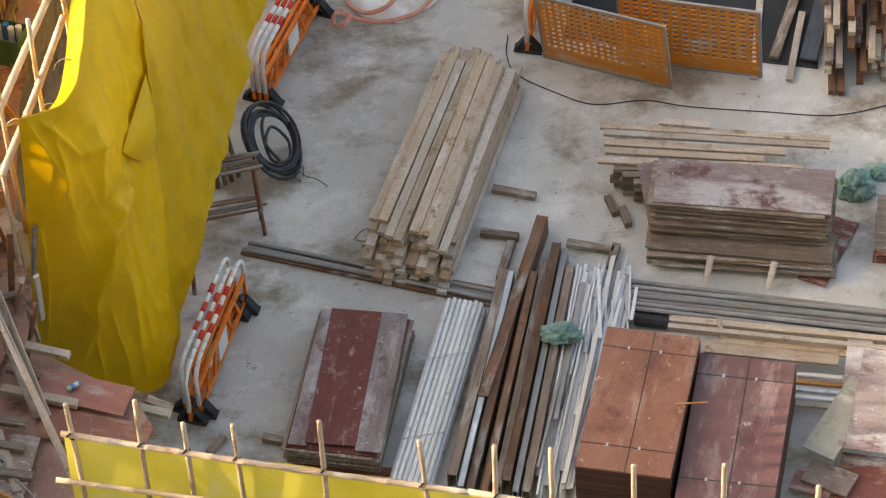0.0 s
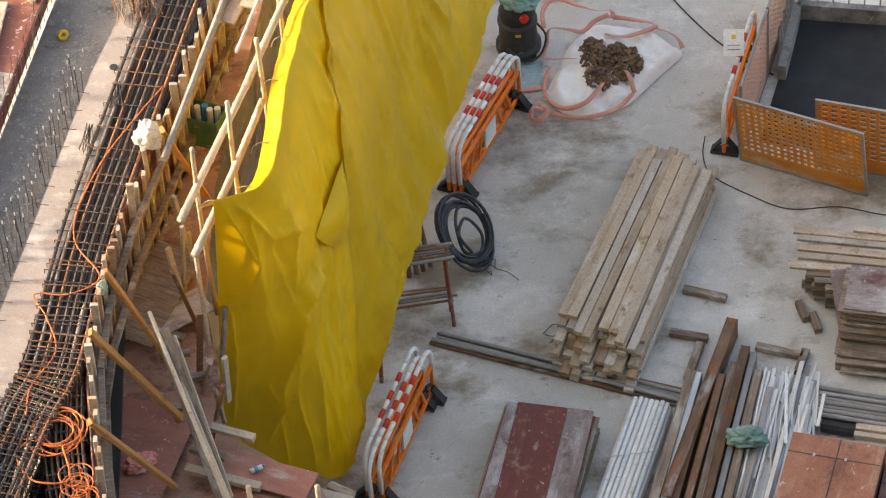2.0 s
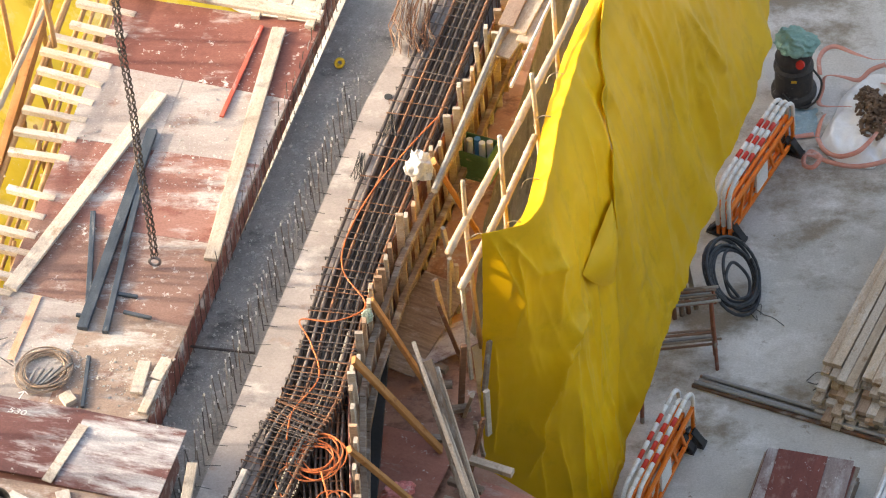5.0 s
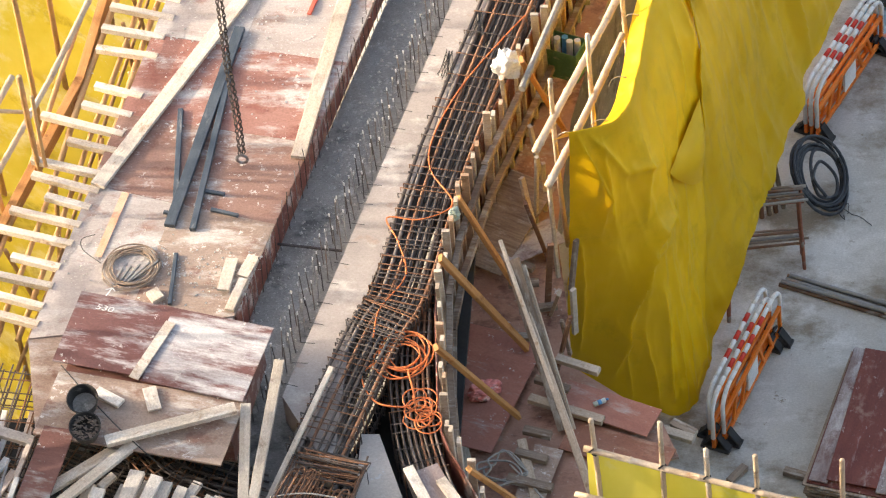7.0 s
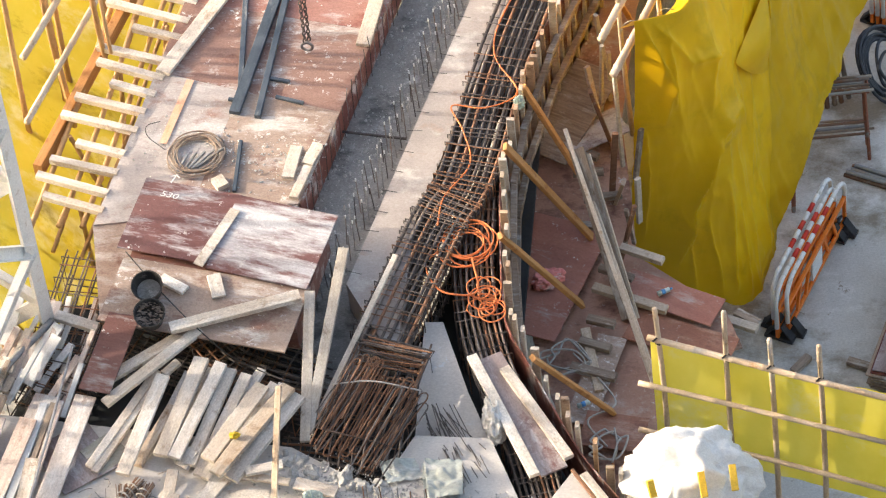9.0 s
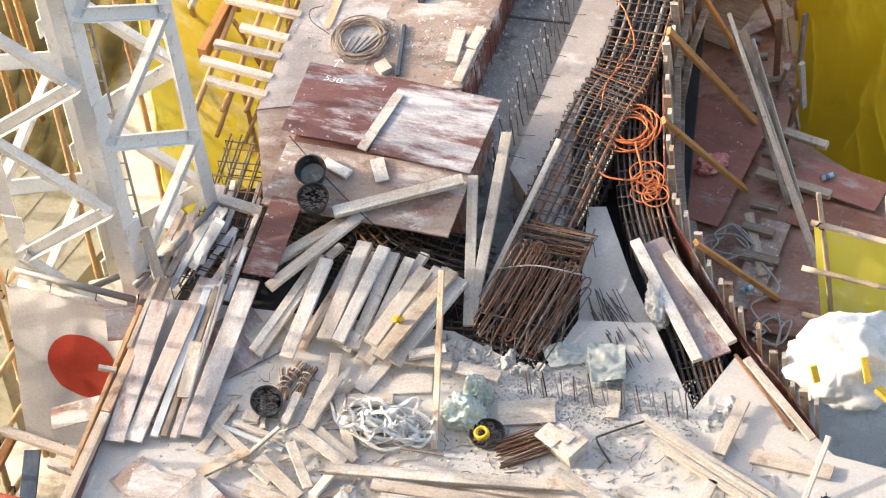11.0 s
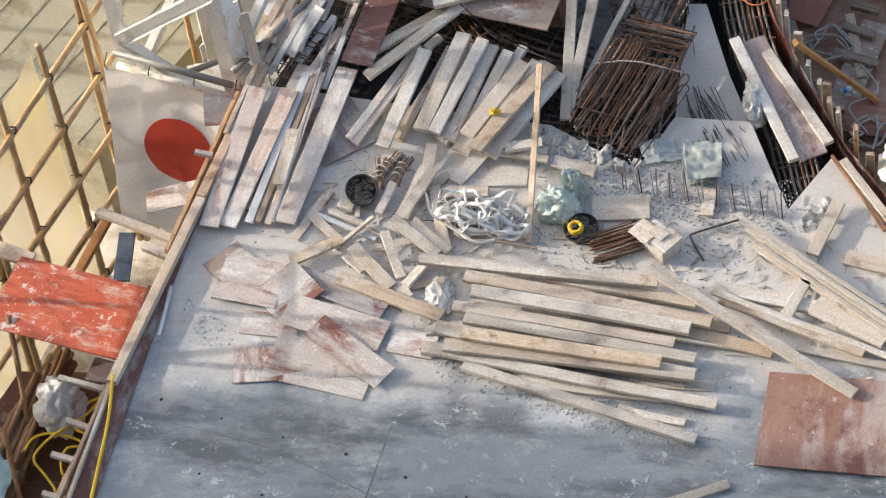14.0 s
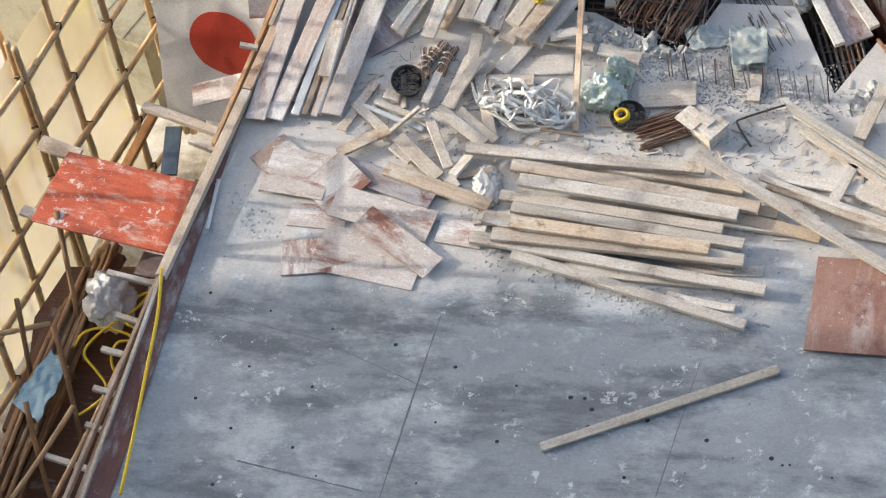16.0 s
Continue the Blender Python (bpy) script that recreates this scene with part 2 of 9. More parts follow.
paint_red = surf("paint_red", (0.50, 0.085, 0.055), (0.60, 0.16, 0.115), (3, 12, 12), 3, 0.4, ((0.6, 0.42, 0.38), 0.25, 5), None, 0.6, vary=0)
strap_red = surf("strap_red", (0.62, 0.16, 0.16), (0.72, 0.30, 0.28), (6, 6, 6), 3, 0.4, ((0.75, 0.7, 0.68), 0.3, 4), None, 0.5, vary=0)
box_green = surf("box_green", (0.05, 0.13, 0.07), (0.10, 0.21, 0.11), (5, 5, 5), 3, 0.4, ((0.4, 0.4, 0.3), 0.1, 8), None, 0.7, vary=0)
ply_board = surf("ply_board", (0.43, 0.36, 0.325), (0.57, 0.52, 0.495), (1.2, 7, 9), 1.1, 0.5, ((0.66, 0.63, 0.61), 0.42, 1.2), ((0.30, 0.16, 0.12), 0.34, 1.5), 0.7, vary=0.12, specks=((0.72, 0.7, 0.68), 0.3, 9), streak=(0.6, 1.8, 1.0), grit=1.6)
ply_maroon2 = surf("ply_maroon2", (0.26, 0.13, 0.10), (0.36, 0.215, 0.17), (1.2, 6, 9), 0.9, 0.4, ((0.44, 0.345, 0.31), 0.38, 1.0), ((0.185, 0.08, 0.062), 0.34, 0.9), 0.6, vary=0.05, specks=((0.70, 0.67, 0.65), 0.25, 10), grit=1.3)
timber_pink = surf("timber_pink", (0.50, 0.38, 0.32), (0.66, 0.57, 0.52), (1.2, 20, 20), 2.0, 0.6, ((0.70, 0.67, 0.65), 0.35, 2), ((0.36, 0.22, 0.16), 0.12, 4), 0.8, vary=0.12, grit=1.7)
timber_grey = surf("timber_grey", (0.37, 0.325, 0.275), (0.53, 0.485, 0.43), (1.0, 18, 18), 2.0, 0.6, ((0.58, 0.55, 0.51), 0.35, 2.2), ((0.26, 0.21, 0.17), 0.15, 4), 0.8, vary=0.15, grit=1.5)
timber_dark = surf("timber_dark", (0.12, 0.06, 0.035), (0.20, 0.10, 0.06), (1.2, 24, 24), 2.0, 0.6, ((0.4, 0.36, 0.32), 0.12, 3), None, 0.8, vary=0.15)
joint_grey = surf("joint_grey", (0.13, 0.13, 0.138), (0.21, 0.21, 0.22), rough=0.9, vary=0.1)
cloth_mint = surf("cloth_mint", (0.31, 0.345, 0.33), (0.44, 0.47, 0.455), (6, 6, 6), 3, 0.4, ((0.56, 0.57, 0.56), 0.3, 4), ((0.26, 0.28, 0.26), 0.2, 6), 0.75, vary=0.1)
cabin_cream = surf("cabin_cream", (0.30, 0.285, 0.22), (0.37, 0.35, 0.275), (2, 2, 2), 1, 0.4, None, ((0.22, 0.195, 0.13), 0.3, 1.5), 0.6, vary=0)
ply_crimson = surf("ply_crimson", (0.13, 0.035, 0.03), (0.21, 0.065, 0.052), (1.2, 9, 9), 1.2, 0.5, ((0.42, 0.36, 0.34), 0.14, 3.0), ((0.28, 0.17, 0.14), 0.25, 3.0), 0.5, vary=0.1, specks=((0.62, 0.60, 0.58), 0.25, 11))
timber_brown = surf("timber_brown", (0.36, 0.235, 0.15), (0.50, 0.35, 0.24), (1.2, 26, 26), 2.0, 0.6, ((0.54, 0.47, 0.40), 0.2, 2.5), ((0.2, 0.10, 0.05), 0.2, 4), 0.8, vary=0.2, hue=0.2, grit=1.4)
ply_edge = surf("ply_edge", (0.14, 0.06, 0.05), (0.24, 0.12, 0.10), (1.2, 9, 9), 1.2, 0.5, ((0.36, 0.33, 0.32), 0.28, 2.4), None, 0.6, vary=0.1, specks=((0.6, 0.58, 0.56), 0.2, 10))
# near-black: the shade on the stack fronts is put into this colour
ply_edge_shaded = surf("ply_edge_shaded", (0.05, 0.025, 0.022), (0.12, 0.05, 0.04), (2, 2, 40), 2, 0.6, None, None, 0.7)
board_orange = surf("board_orange", (0.42, 0.075, 0.032), (0.54, 0.13, 0.07), (1.5, 8, 8), 2, 0.5, ((0.52, 0.36, 0.30), 0.22, 4), ((0.27, 0.06, 0.035), 0.36, 1.6), 0.6, vary=0, specks=((0.66, 0.60, 0.56), 0.42, 7), streak=(0.6, 2.2, 1.0), grit=1.5)
timber_pale = surf("timber_pale", (0.49, 0.42, 0.35), (0.63, 0.57, 0.505), (1.0, 18, 18), 2.0, 0.6, ((0.665, 0.63, 0.59), 0.36, 2.2), ((0.34, 0.25, 0.18), 0.16, 4), 0.8, vary=0.15, hue=0.3, grit=1.7)
timber_warm = surf("timber_warm", (0.42, 0.19, 0.06), (0.58, 0.30, 0.12), (1.2, 26, 26), 2.0, 0.6, None, ((0.3, 0.12, 0.04), 0.2, 4), 0.7, vary=0.15)
timber_tan = surf("timber_tan", (0.41, 0.325, 0.25), (0.55, 0.465, 0.38), (1.0, 18, 18), 2.0, 0.6, ((0.58, 0.54, 0.49), 0.3, 2.5), ((0.25, 0.165, 0.105), 0.18, 4), 0.8, vary=0.16, hue=0.25, grit=1.5)
timber_old = surf("timber_old", (0.16, 0.11, 0.08), (0.33, 0.27, 0.22), (1.5, 26, 26), 2.0, 0.6, ((0.45, 0.43, 0.40), 0.3, 3), None, 0.85, vary=0.25)
bamboo = surf("bamboo", (0.40, 0.23, 0.10), (0.55, 0.36, 0.19), (1.5, 14, 14), 3.0, 0.5, ((0.30, 0.15, 0.07), 0.2, 3), None, 0.5, vary=0.2)
bamboo_pale = surf("bamboo_pale", (0.47, 0.35, 0.24), (0.61, 0.49, 0.37), (1.5, 14, 14), 3.0, 0.5, ((0.68, 0.62, 0.55), 0.2, 3), ((0.34, 0.20, 0.10), 0.12, 4), 0.5, vary=0.12)
bamboo_gold = surf("bamboo_gold", (0.40, 0.255, 0.125), (0.55, 0.385, 0.215), (1.5, 14, 14), 3.0, 0.5, ((0.60, 0.50, 0.37), 0.2, 3), ((0.26, 0.14, 0.065), 0.16, 4), 0.5, vary=0.18)
bamboo_brown = surf("bamboo_brown", (0.20, 0.105, 0.05), (0.32, 0.185, 0.09), (1.5, 14, 14), 3.0, 0.5, ((0.40, 0.30, 0.2), 0.2, 3), ((0.12, 0.06, 0.03), 0.2, 4), 0.6, vary=0.25)
tie_black = surf("tie_black", (0.02, 0.02, 0.02), (0.05, 0.045, 0.04), rough=0.6, vary=0.1)
rebar_rust = surf("rebar_rust", (0.15, 0.078, 0.05), (0.28, 0.155, 0.098), (20, 20, 20), 3, 0.5, None, None, 0.8, metal=0.25, vary=0.25)
rebar_dark = surf("rebar_dark", (0.06, 0.052, 0.05), (0.165, 0.14, 0.13), (15, 15, 15), 3, 0.5, ((0.17, 0.11, 0.08), 0.2, 4), None, 0.55, metal=0.4, vary=0.25)
rebar_mid = surf("rebar_mid", (0.13, 0.11, 0.10), (0.25, 0.215, 0.195), (15, 15, 15), 3, 0.5, ((0.17, 0.11, 0.08), 0.25, 4), None, 0.55, metal=0.35, vary=0.2)
rebar_grey = surf("rebar_grey", (0.26, 0.26, 0.27), (0.45, 0.45, 0.46), (15, 15, 15), 3, 0.5, ((0.16, 0.10, 0.08), 0.2, 3), None, 0.55, metal=0.4, vary=0.2)
steel_galv = surf("steel_galv", (0.42, 0.45, 0.47), (0.62, 0.64, 0.66), (2, 12, 12), 2, 0.5, ((0.74, 0.75, 0.76), 0.3, 3), ((0.30, 0.30, 0.31), 0.15, 4), 0.45, metal=0.45, vary=0.15)
steel_rust = surf("steel_rust", (0.12, 0.065, 0.04), (0.26, 0.16, 0.11), (2, 12, 12), 2, 0.5, ((0.36, 0.33, 0.31), 0.3, 2.5), ((0.30, 0.11, 0.04), 0.25, 2), 0.8, metal=0.2, vary=0.3)
steel_blue = surf("steel_blue", (0.055, 0.075, 0.10), (0.12, 0.145, 0.175), (2, 10, 10), 2, 0.5, ((0.3, 0.3, 0.3), 0.12, 3), None, 0.5, metal=0.3, vary=0.15)
white_paint = surf("white_paint", (0.78, 0.765, 0.735), (0.87, 0.855, 0.825), (2, 2, 2), 0.9, 0.3, ((0.62, 0.57, 0.50), 0.14, 2.5), ((0.42, 0.28, 0.18), 0.06, 5), 0.5, vary=0.04, bump=0.05)
flag_white = surf("flag_white", (0.76, 0.74, 0.72), (0.84, 0.82, 0.80), (2, 2, 2), 1.5, 0.4, ((0.66, 0.62, 0.58), 0.2, 2), None, 0.7, vary=0)
flag_red = surf("flag_red", (0.58, 0.06, 0.035), (0.68, 0.10, 0.06), (3, 3, 3), 2, 0.4, None, None, 0.6, vary=0)
plastic_orange = surf("plastic_orange", (0.72, 0.16, 0.015), (0.80, 0.22, 0.03), (3, 3, 3), 3, 0.4, ((0.45, 0.12, 0.04), 0.12, 5), None, 0.45, vary=0.06, bump=0.05)
plastic_white = surf("plastic_white", (0.70, 0.70, 0.70), (0.80, 0.80, 0.80), (3, 3, 3), 3, 0.4, ((0.5, 0.5, 0.5), 0.15, 5), None, 0.45, vary=0.05, bump=0.05)
plastic_red = surf("plastic_red", (0.55, 0.03, 0.02), (0.65, 0.05, 0.03), (3, 3, 3), 3, 0.4, None, None, 0.45, vary=0, bump=0.05)
mesh_orange = surf("mesh_orange", (0.62, 0.22, 0.03), (0.74, 0.30, 0.05), (3, 3, 3), 2, 0.4, ((0.6, 0.45, 0.33), 0.25, 3), None, 0.5, vary=0.06)
rubber = surf("rubber", (0.018, 0.018, 0.02), (0.05, 0.05, 0.055), (3, 3, 3), 4, 0.4, None, None, 0.5, vary=0.1)
hose_black = surf("hose_black", (0.016, 0.019, 0.024), (0.045, 0.05, 0.06), (3, 3, 3), 4, 0.4, ((0.10, 0.11, 0.12), 0.2, 6), None, 0.4, vary=0.1)
cable_orange = surf("cable_orange", (0.60, 0.16, 0.05), (0.72, 0.24, 0.09), rough=0.5, vary=0.05)
hose_yellow = surf("hose_yellow", (0.66, 0.44, 0.02), (0.74, 0.52, 0.05), rough=0.45, vary=0.05)
rope_grey = surf("rope_grey", (0.32, 0.31, 0.29), (0.5, 0.48, 0.45), (20, 20, 20), rough=0.9, vary=0.1)
wire_dark = surf("wire_dark", (0.03, 0.03, 0.03), (0.08, 0.075, 0.07), rough=0.6, vary=0.1)
wire_tie = surf("wire_tie", (0.20, 0.15, 0.12), (0.34, 0.27, 0.22), (9, 9, 9), rough=0.7, vary=0.2)
tarp_yellow = surf("tarp_yellow", (0.66, 0.405, 0.006), (0.75, 0.475, 0.012), (1.5, 1.5, 0.5), 0.8, 0.5, None, ((0.58, 0.37, 0.006), 0.25, 0.9), 0.45, bump=0.05, place="world", through=0.035, grit=False)
# same yellow cloth, darkened: shade on the lapped sheet put into the colour
tarp_shaded = surf("tarp_shaded", (0.55, 0.335, 0.006), (0.635, 0.40, 0.012), (1.5, 1.5, 0.5), 0.8, 0.5, None, ((0.48, 0.30, 0.006), 0.25, 0.9), 0.45, bump=0.05, place="world", through=0.03, grit=False)
net_yellow = surf("net_yellow", (0.76, 0.63, 0.06), (0.86, 0.74, 0.14), (2, 2, 1), 0.6, 0.4, ((0.80, 0.72, 0.30), 0.25, 0.8), None, 0.6, bump=0.05, place="world", through=0.45, grit=False)
net_pale = surf("net_pale", (0.47, 0.41, 0.275), (0.57, 0.505, 0.365), (2, 2, 1), 0.5, 0.4, ((0.56, 0.50, 0.20), 0.3, 0.6), None, 0.7, bump=0.05, place="world", through=0.35, grit=False, holes=0.3)
cloth_white = surf("cloth_white", (0.56, 0.55, 0.535), (0.66, 0.655, 0.645), (6, 6, 6), 2, 0.4, ((0.5, 0.475, 0.435), 0.2, 4), None, 0.8, vary=0.05, through=0.1)
sack_white = surf("sack_white", (0.70, 0.695, 0.68), (0.79, 0.785, 0.77), (6, 6, 6), 2, 0.4, ((0.60, 0.57, 0.53), 0.18, 3), None, 0.7, vary=0.05, through=0.12)
bag_white = surf("bag_white", (0.82, 0.82, 0.815), (0.88, 0.88, 0.875), (6, 6, 6), 2, 0.4, ((0.70, 0.69, 0.66), 0.15, 3), None, 0.7, vary=0, grit=0.5)
cloth_green = surf("cloth_green", (0.16, 0.30, 0.27), (0.26, 0.42, 0.38), (6, 6, 6), 2, 0.4, ((0.45, 0.52, 0.5), 0.2, 4), None, 0.6, vary=0.1)
cloth_blue = surf("cloth_blue", (0.22, 0.34, 0.40), (0.34, 0.47, 0.53), (6, 6, 6), 2, 0.4, ((0.5, 0.56, 0.58), 0.2, 4), None, 0.6, vary=0.1)
bag_plastic = surf("bag_plastic", (0.50, 0.60, 0.56), (0.72, 0.78, 0.75), (6, 6, 6), 3, 0.4, None, None, 0.35, vary=0.1, through=0.3)
strap_pink = surf("strap_pink", (0.60, 0.25, 0.19), (0.70, 0.36, 0.29), (6, 6, 6), 2, 0.4, ((0.66, 0.52, 0.47), 0.2, 3), None, 0.8, vary=0.05)
strap_yellow = surf("strap_yellow", (0.72, 0.42, 0.03), (0.80, 0.52, 0.08), rough=0.7, vary=0.05)
bucket_black = surf("bucket_black", (0.025, 0.025, 0.028), (0.07, 0.065, 0.06), (5, 5, 5), 6, 0.4, ((0.25, 0.24, 0.23), 0.15, 8), None, 0.6, vary=0.1)
soil_brown = surf("soil_brown", (0.11, 0.065, 0.04), (0.24, 0.155, 0.105), (30, 30, 30), 8, 0.5, ((0.33, 0.24, 0.16), 0.25, 14), None, 0.9, bump=0.8, place="world")
paper_white = surf("paper_white", (0.78, 0.78, 0.78), (0.84, 0.84, 0.84), rough=0.8, vary=0)
# near-black colour put in for shade in voids, the pit and small holes
void_shade = surf("void_shade", (0.018, 0.021, 0.024), (0.045, 0.048, 0.052), (2, 2, 2), 0.8, 0.4, None, None, 0.75, place="world")
blue_plastic = surf("blue_plastic", (0.05, 0.22, 0.5), (0.10, 0.32, 0.62), rough=0.35, vary=0.05)
wall_plain = surf("wall_plain", (0.42, 0.41, 0.39), (0.5, 0.49, 0.47), (1, 1, 1), 0.3, 0.4, None, None, 0.9, place="world")
wall_tile = surf("wall_tile", (0.40, 0.40, 0.40), (0.50, 0.50, 0.49), (1, 1, 1), 0.3, 0.4, None, None, 0.7, place="world")


# ---- mesh helpers ----
def make(name, bm, material, parent=None, m=None, label="", category="", group="", kind="", smooth=False):
    me = bpy.data.meshes.new(name)
    bmesh.ops.recalc_face_normals(bm, faces=bm.faces)
    bm.to_mesh(me)
    bm.free()
    for x in (material if isinstance(material, (list, tuple)) else [material]):
        me.materials.append(x)
    if smooth:
        for f in me.polygons:
            f.use_smooth = True
    ob = new(name, me)
    if parent is not None:
        ob.parent = parent
    if m is not None:
        ob.matrix_basis = m
    return tagged(ob, label, category, group, kind)


def part(name, bm, material, parent, label="", smooth=False, m=None, kind=""):
    return make(name, bm, material, parent, m, label, smooth=smooth, kind=kind)


def holder(name, at, label, category, group="", yaw=0.0):
    ob = new(name)
    ob.empty_display_size = 0.1
    ob.matrix_basis = pose(*at, 0, 0, yaw)
    return tagged(ob, label, category, group)


def box(bm, x0, x1, y0, y1, z0, z1, c=0.006, mi=0, m=None):
    """A block with chamfered long edges along x."""
    ring = [(y0 + c, z0), (y1 - c, z0), (y1, z0 + c), (y1, z1 - c), (y1 - c, z1), (y0 + c, z1), (y0, z1 - c), (y0, z0 + c)]
    ends = []
    for x in (x0, x1):
        vs = []
        for y, z in ring:
            p = Vector((x, y, z))
            vs.append(bm.verts.new(m @ p if m is not None else p))
        ends.append(vs)
    fs = [bm.faces.new([ends[0][i], ends[0][(i + 1) % 8], ends[1][(i + 1) % 8], ends[1][i]]) for i in range(8)]
    fs += [bm.faces.new(ends[0][::-1]), bm.faces.new(ends[1])]
    for f in fs:
        f.material_index = mi
    return bm


def along(a, b, up=(0, 0, 1), turn=0.0):
    """A frame at a with x towards b, and z as near to up as can be."""
    a, b = Vector(a), Vector(b)
    x = (b - a).normalized()
    u = Vector(up)
    if abs(x.dot(u)) > 0.99:
        u = Vector((0, 1, 0))
    y = u.cross(x).normalized()
    z = x.cross(y)
    m = Matrix((x, y, z)).transposed().to_4x4()
    m.translation = a
    return m @ Matrix.Rotation(radians(turn), 4, "X"), (b - a).length


def stick(bm, a, b, w, h, c=0.005, turn=0.0, mi=0):
    """A squared timber from a to b inside a mesh."""
    m, n = along(a, b, turn=turn)
    return box(bm, 0, n, -w / 2, w / 2, -h / 2, h / 2, min(c, w / 4, h / 4), mi, m)


def tube(bm, pts, r, n=8, closed=False, mi=0, taper=None):
    """A round bar or hose through the points."""
    pts = [Vector(p) for p in pts]
    rings, count = [], len(pts)
    side = None
    for i, p in enumerate(pts):
        if closed:
            d = (pts[(i + 1) % count] - pts[i - 1]).normalized()
        else:
            d = (pts[min(i + 1, count - 1)] - pts[max(i - 1, 0)]).normalized()
        if side is None:
            side = d.orthogonal().normalized()
        side = (side - d * side.dot(d))
        side = side.normalized() if side.length > 1e-6 else d.orthogonal().normalized()
        up = d.cross(side)
        k = r if taper is None else r * (1 + (taper - 1) * i / max(1, count - 1))
        rings.append([bm.verts.new(p + (side * math.cos(t) + up * math.sin(t)) * k) for t in (2 * math.pi * j / n for j in range(n))])
    for i in range(count if closed else count - 1):
        A, B = rings[i], rings[(i + 1) % count]
        for j in range(n):
            bm.faces.new([A[j], A[(j + 1) % n], B[(j + 1) % n], B[j]]).material_index = mi
    if not closed:
        bm.faces.new(rings[0][::-1]).material_index = mi
        bm.faces.new(rings[-1]).material_index = mi
    return bm


def smooth_path(pts, k=6):
    """Points on a soft curve through the given ones."""
    P = [Vector(p) for p in pts]
    P = [P[0] * 2 - P[1]] + P + [P[-1] * 2 - P[-2]]
    out = []
    for i in range(1, len(P) - 2):
        for s in range(k):
            t = s / k
            a, b, c, d = P[i - 1:i + 3]
            out.append(0.5 * ((2 * b) + (c - a) * t + (2 * a - 5 * b + 4 * c - d) * t * t + (3 * b - a - 3 * c + d) * t ** 3))
    return out + [P[-2]]


def slab(name, outline, z0, z1, material, label="", category="", kind="", parent=None, group=""):
    """A flat plate with the given plan outline."""
    bm = bmesh.new()
    low = [bm.verts.new((p[0], p[1], z0)) for p in outline]
    top = [bm.verts.new((p[0], p[1], z1)) for p in outline]
    bm.faces.new(top)
    bm.faces.new(low[::-1])
    for i in range(len(outline)):
        j = (i + 1) % len(outline)
        bm.faces.new([low[i], low[j], top[j], top[i]])
    return make(name, bm, material, parent, None, label, category, group, kind)


RND = random.Random(7)


def plank(a, b, w, h, material, name="plank", label="loose sawn timber plank", category="plank", group="", turn=0.0, bow=0.0):
    """A loose plank; a and b are the middles of its upper ends."""
    m, n = along(a, b, turn=turn)
    bm = bmesh.new()
    box(bm, 0, n, -w / 2, w / 2, -h, 0, min(0.006, h / 5))
    if bow:
        bmesh.ops.subdivide_edges(bm, edges=[e for e in bm.edges if abs(e.verts[0].co.x - e.verts[1].co.x) > n / 2], cuts=5)
        for v in bm.verts:
            v.co.y += bow * math.sin(math.pi * v.co.x / n)
    return make(name, bm, material, None, m, label, category, group)


def sheet(a, b, c, h, material, name="plywood_sheet", label="", category="plywood sheet", group="", parent=None):
    """A plywood sheet: a to b is one upper edge, c a point of the opposite edge."""
    a, b, c = Vector(a), Vector(b), Vector(c)
    x = (b - a).normalized()
    y = c - a
    y -= x * y.dot(x)
    w = y.length
    y.normalize()
    z = x.cross(y)
    if z.z < 0:
        y, z = -y, -z
        lo, hi = -w, 0
    else:
        lo, hi = 0, w
    m = Matrix((x, y, z)).transposed().to_4x4()
    m.translation = a
    bm = bmesh.new()
    box(bm, 0, (b - a).length, lo, hi, -h, 0, 0.003)
    return make(name, bm, material, parent, m, label, category, group)


def pole(a, b, r=0.035, material=None, name="bamboo_pole", parent=None, knots=0.42, label=""):
    """A bamboo pole with swollen joints."""
    a, b = Vector(a), Vector(b)
    m, n = along(a, b)
    pts, rad = [(0, 1.0)], []
    s = RND.uniform(0.1, 0.35)
    while s < n - 0.05:
        pts += [(s - 0.015, 1.0), (s, 1.16), (s + 0.015, 1.0)]
        s += knots * RND.uniform(0.85, 1.15)
    pts.append((n, 1.0))
    bm = bmesh.new()
    rings = []
    bend = RND.uniform(-0.012, 0.012) * n
    for x, k in pts:
        o = bend * math.sin(math.pi * x / n)
        q = r * k * (1 - 0.12 * x / n)
        rings.append([bm.verts.new((x, o + q * math.cos(t), q * math.sin(t))) for t in (math.pi * j / 4 for j in range(8))])
    for A, B in zip(rings, rings[1:]):
        for j in range(8):
            bm.faces.new([A[j], A[(j + 1) % 8], B[(j + 1) % 8], B[j]])
    bm.faces.new(rings[0][::-1])
    bm.faces.new(rings[-1])
    return make(name, bm, material or bamboo, parent, m, label, smooth=True)

# ---- the setting ----
Z = 4.5
bm = bmesh.new()
bmesh.ops.create_grid(bm, x_segments=2, y_segments=2, size=400)
make("ground", bm, yard_concrete, kind="structure", label="grey concrete yard floor with stains and dust", category="ground")

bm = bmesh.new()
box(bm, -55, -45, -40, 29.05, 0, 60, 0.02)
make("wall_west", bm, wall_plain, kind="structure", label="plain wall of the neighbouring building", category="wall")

# unseen, added to dim the southern sky; pale so it bounces light back
bm = bmesh.new()
box(bm, -45, 60, -12, -1.5, 0, 75, 0.02)
make("wall_south", bm, wall_tile, kind="structure", label="plain wall of the tall building that overlooks the site", category="wall")

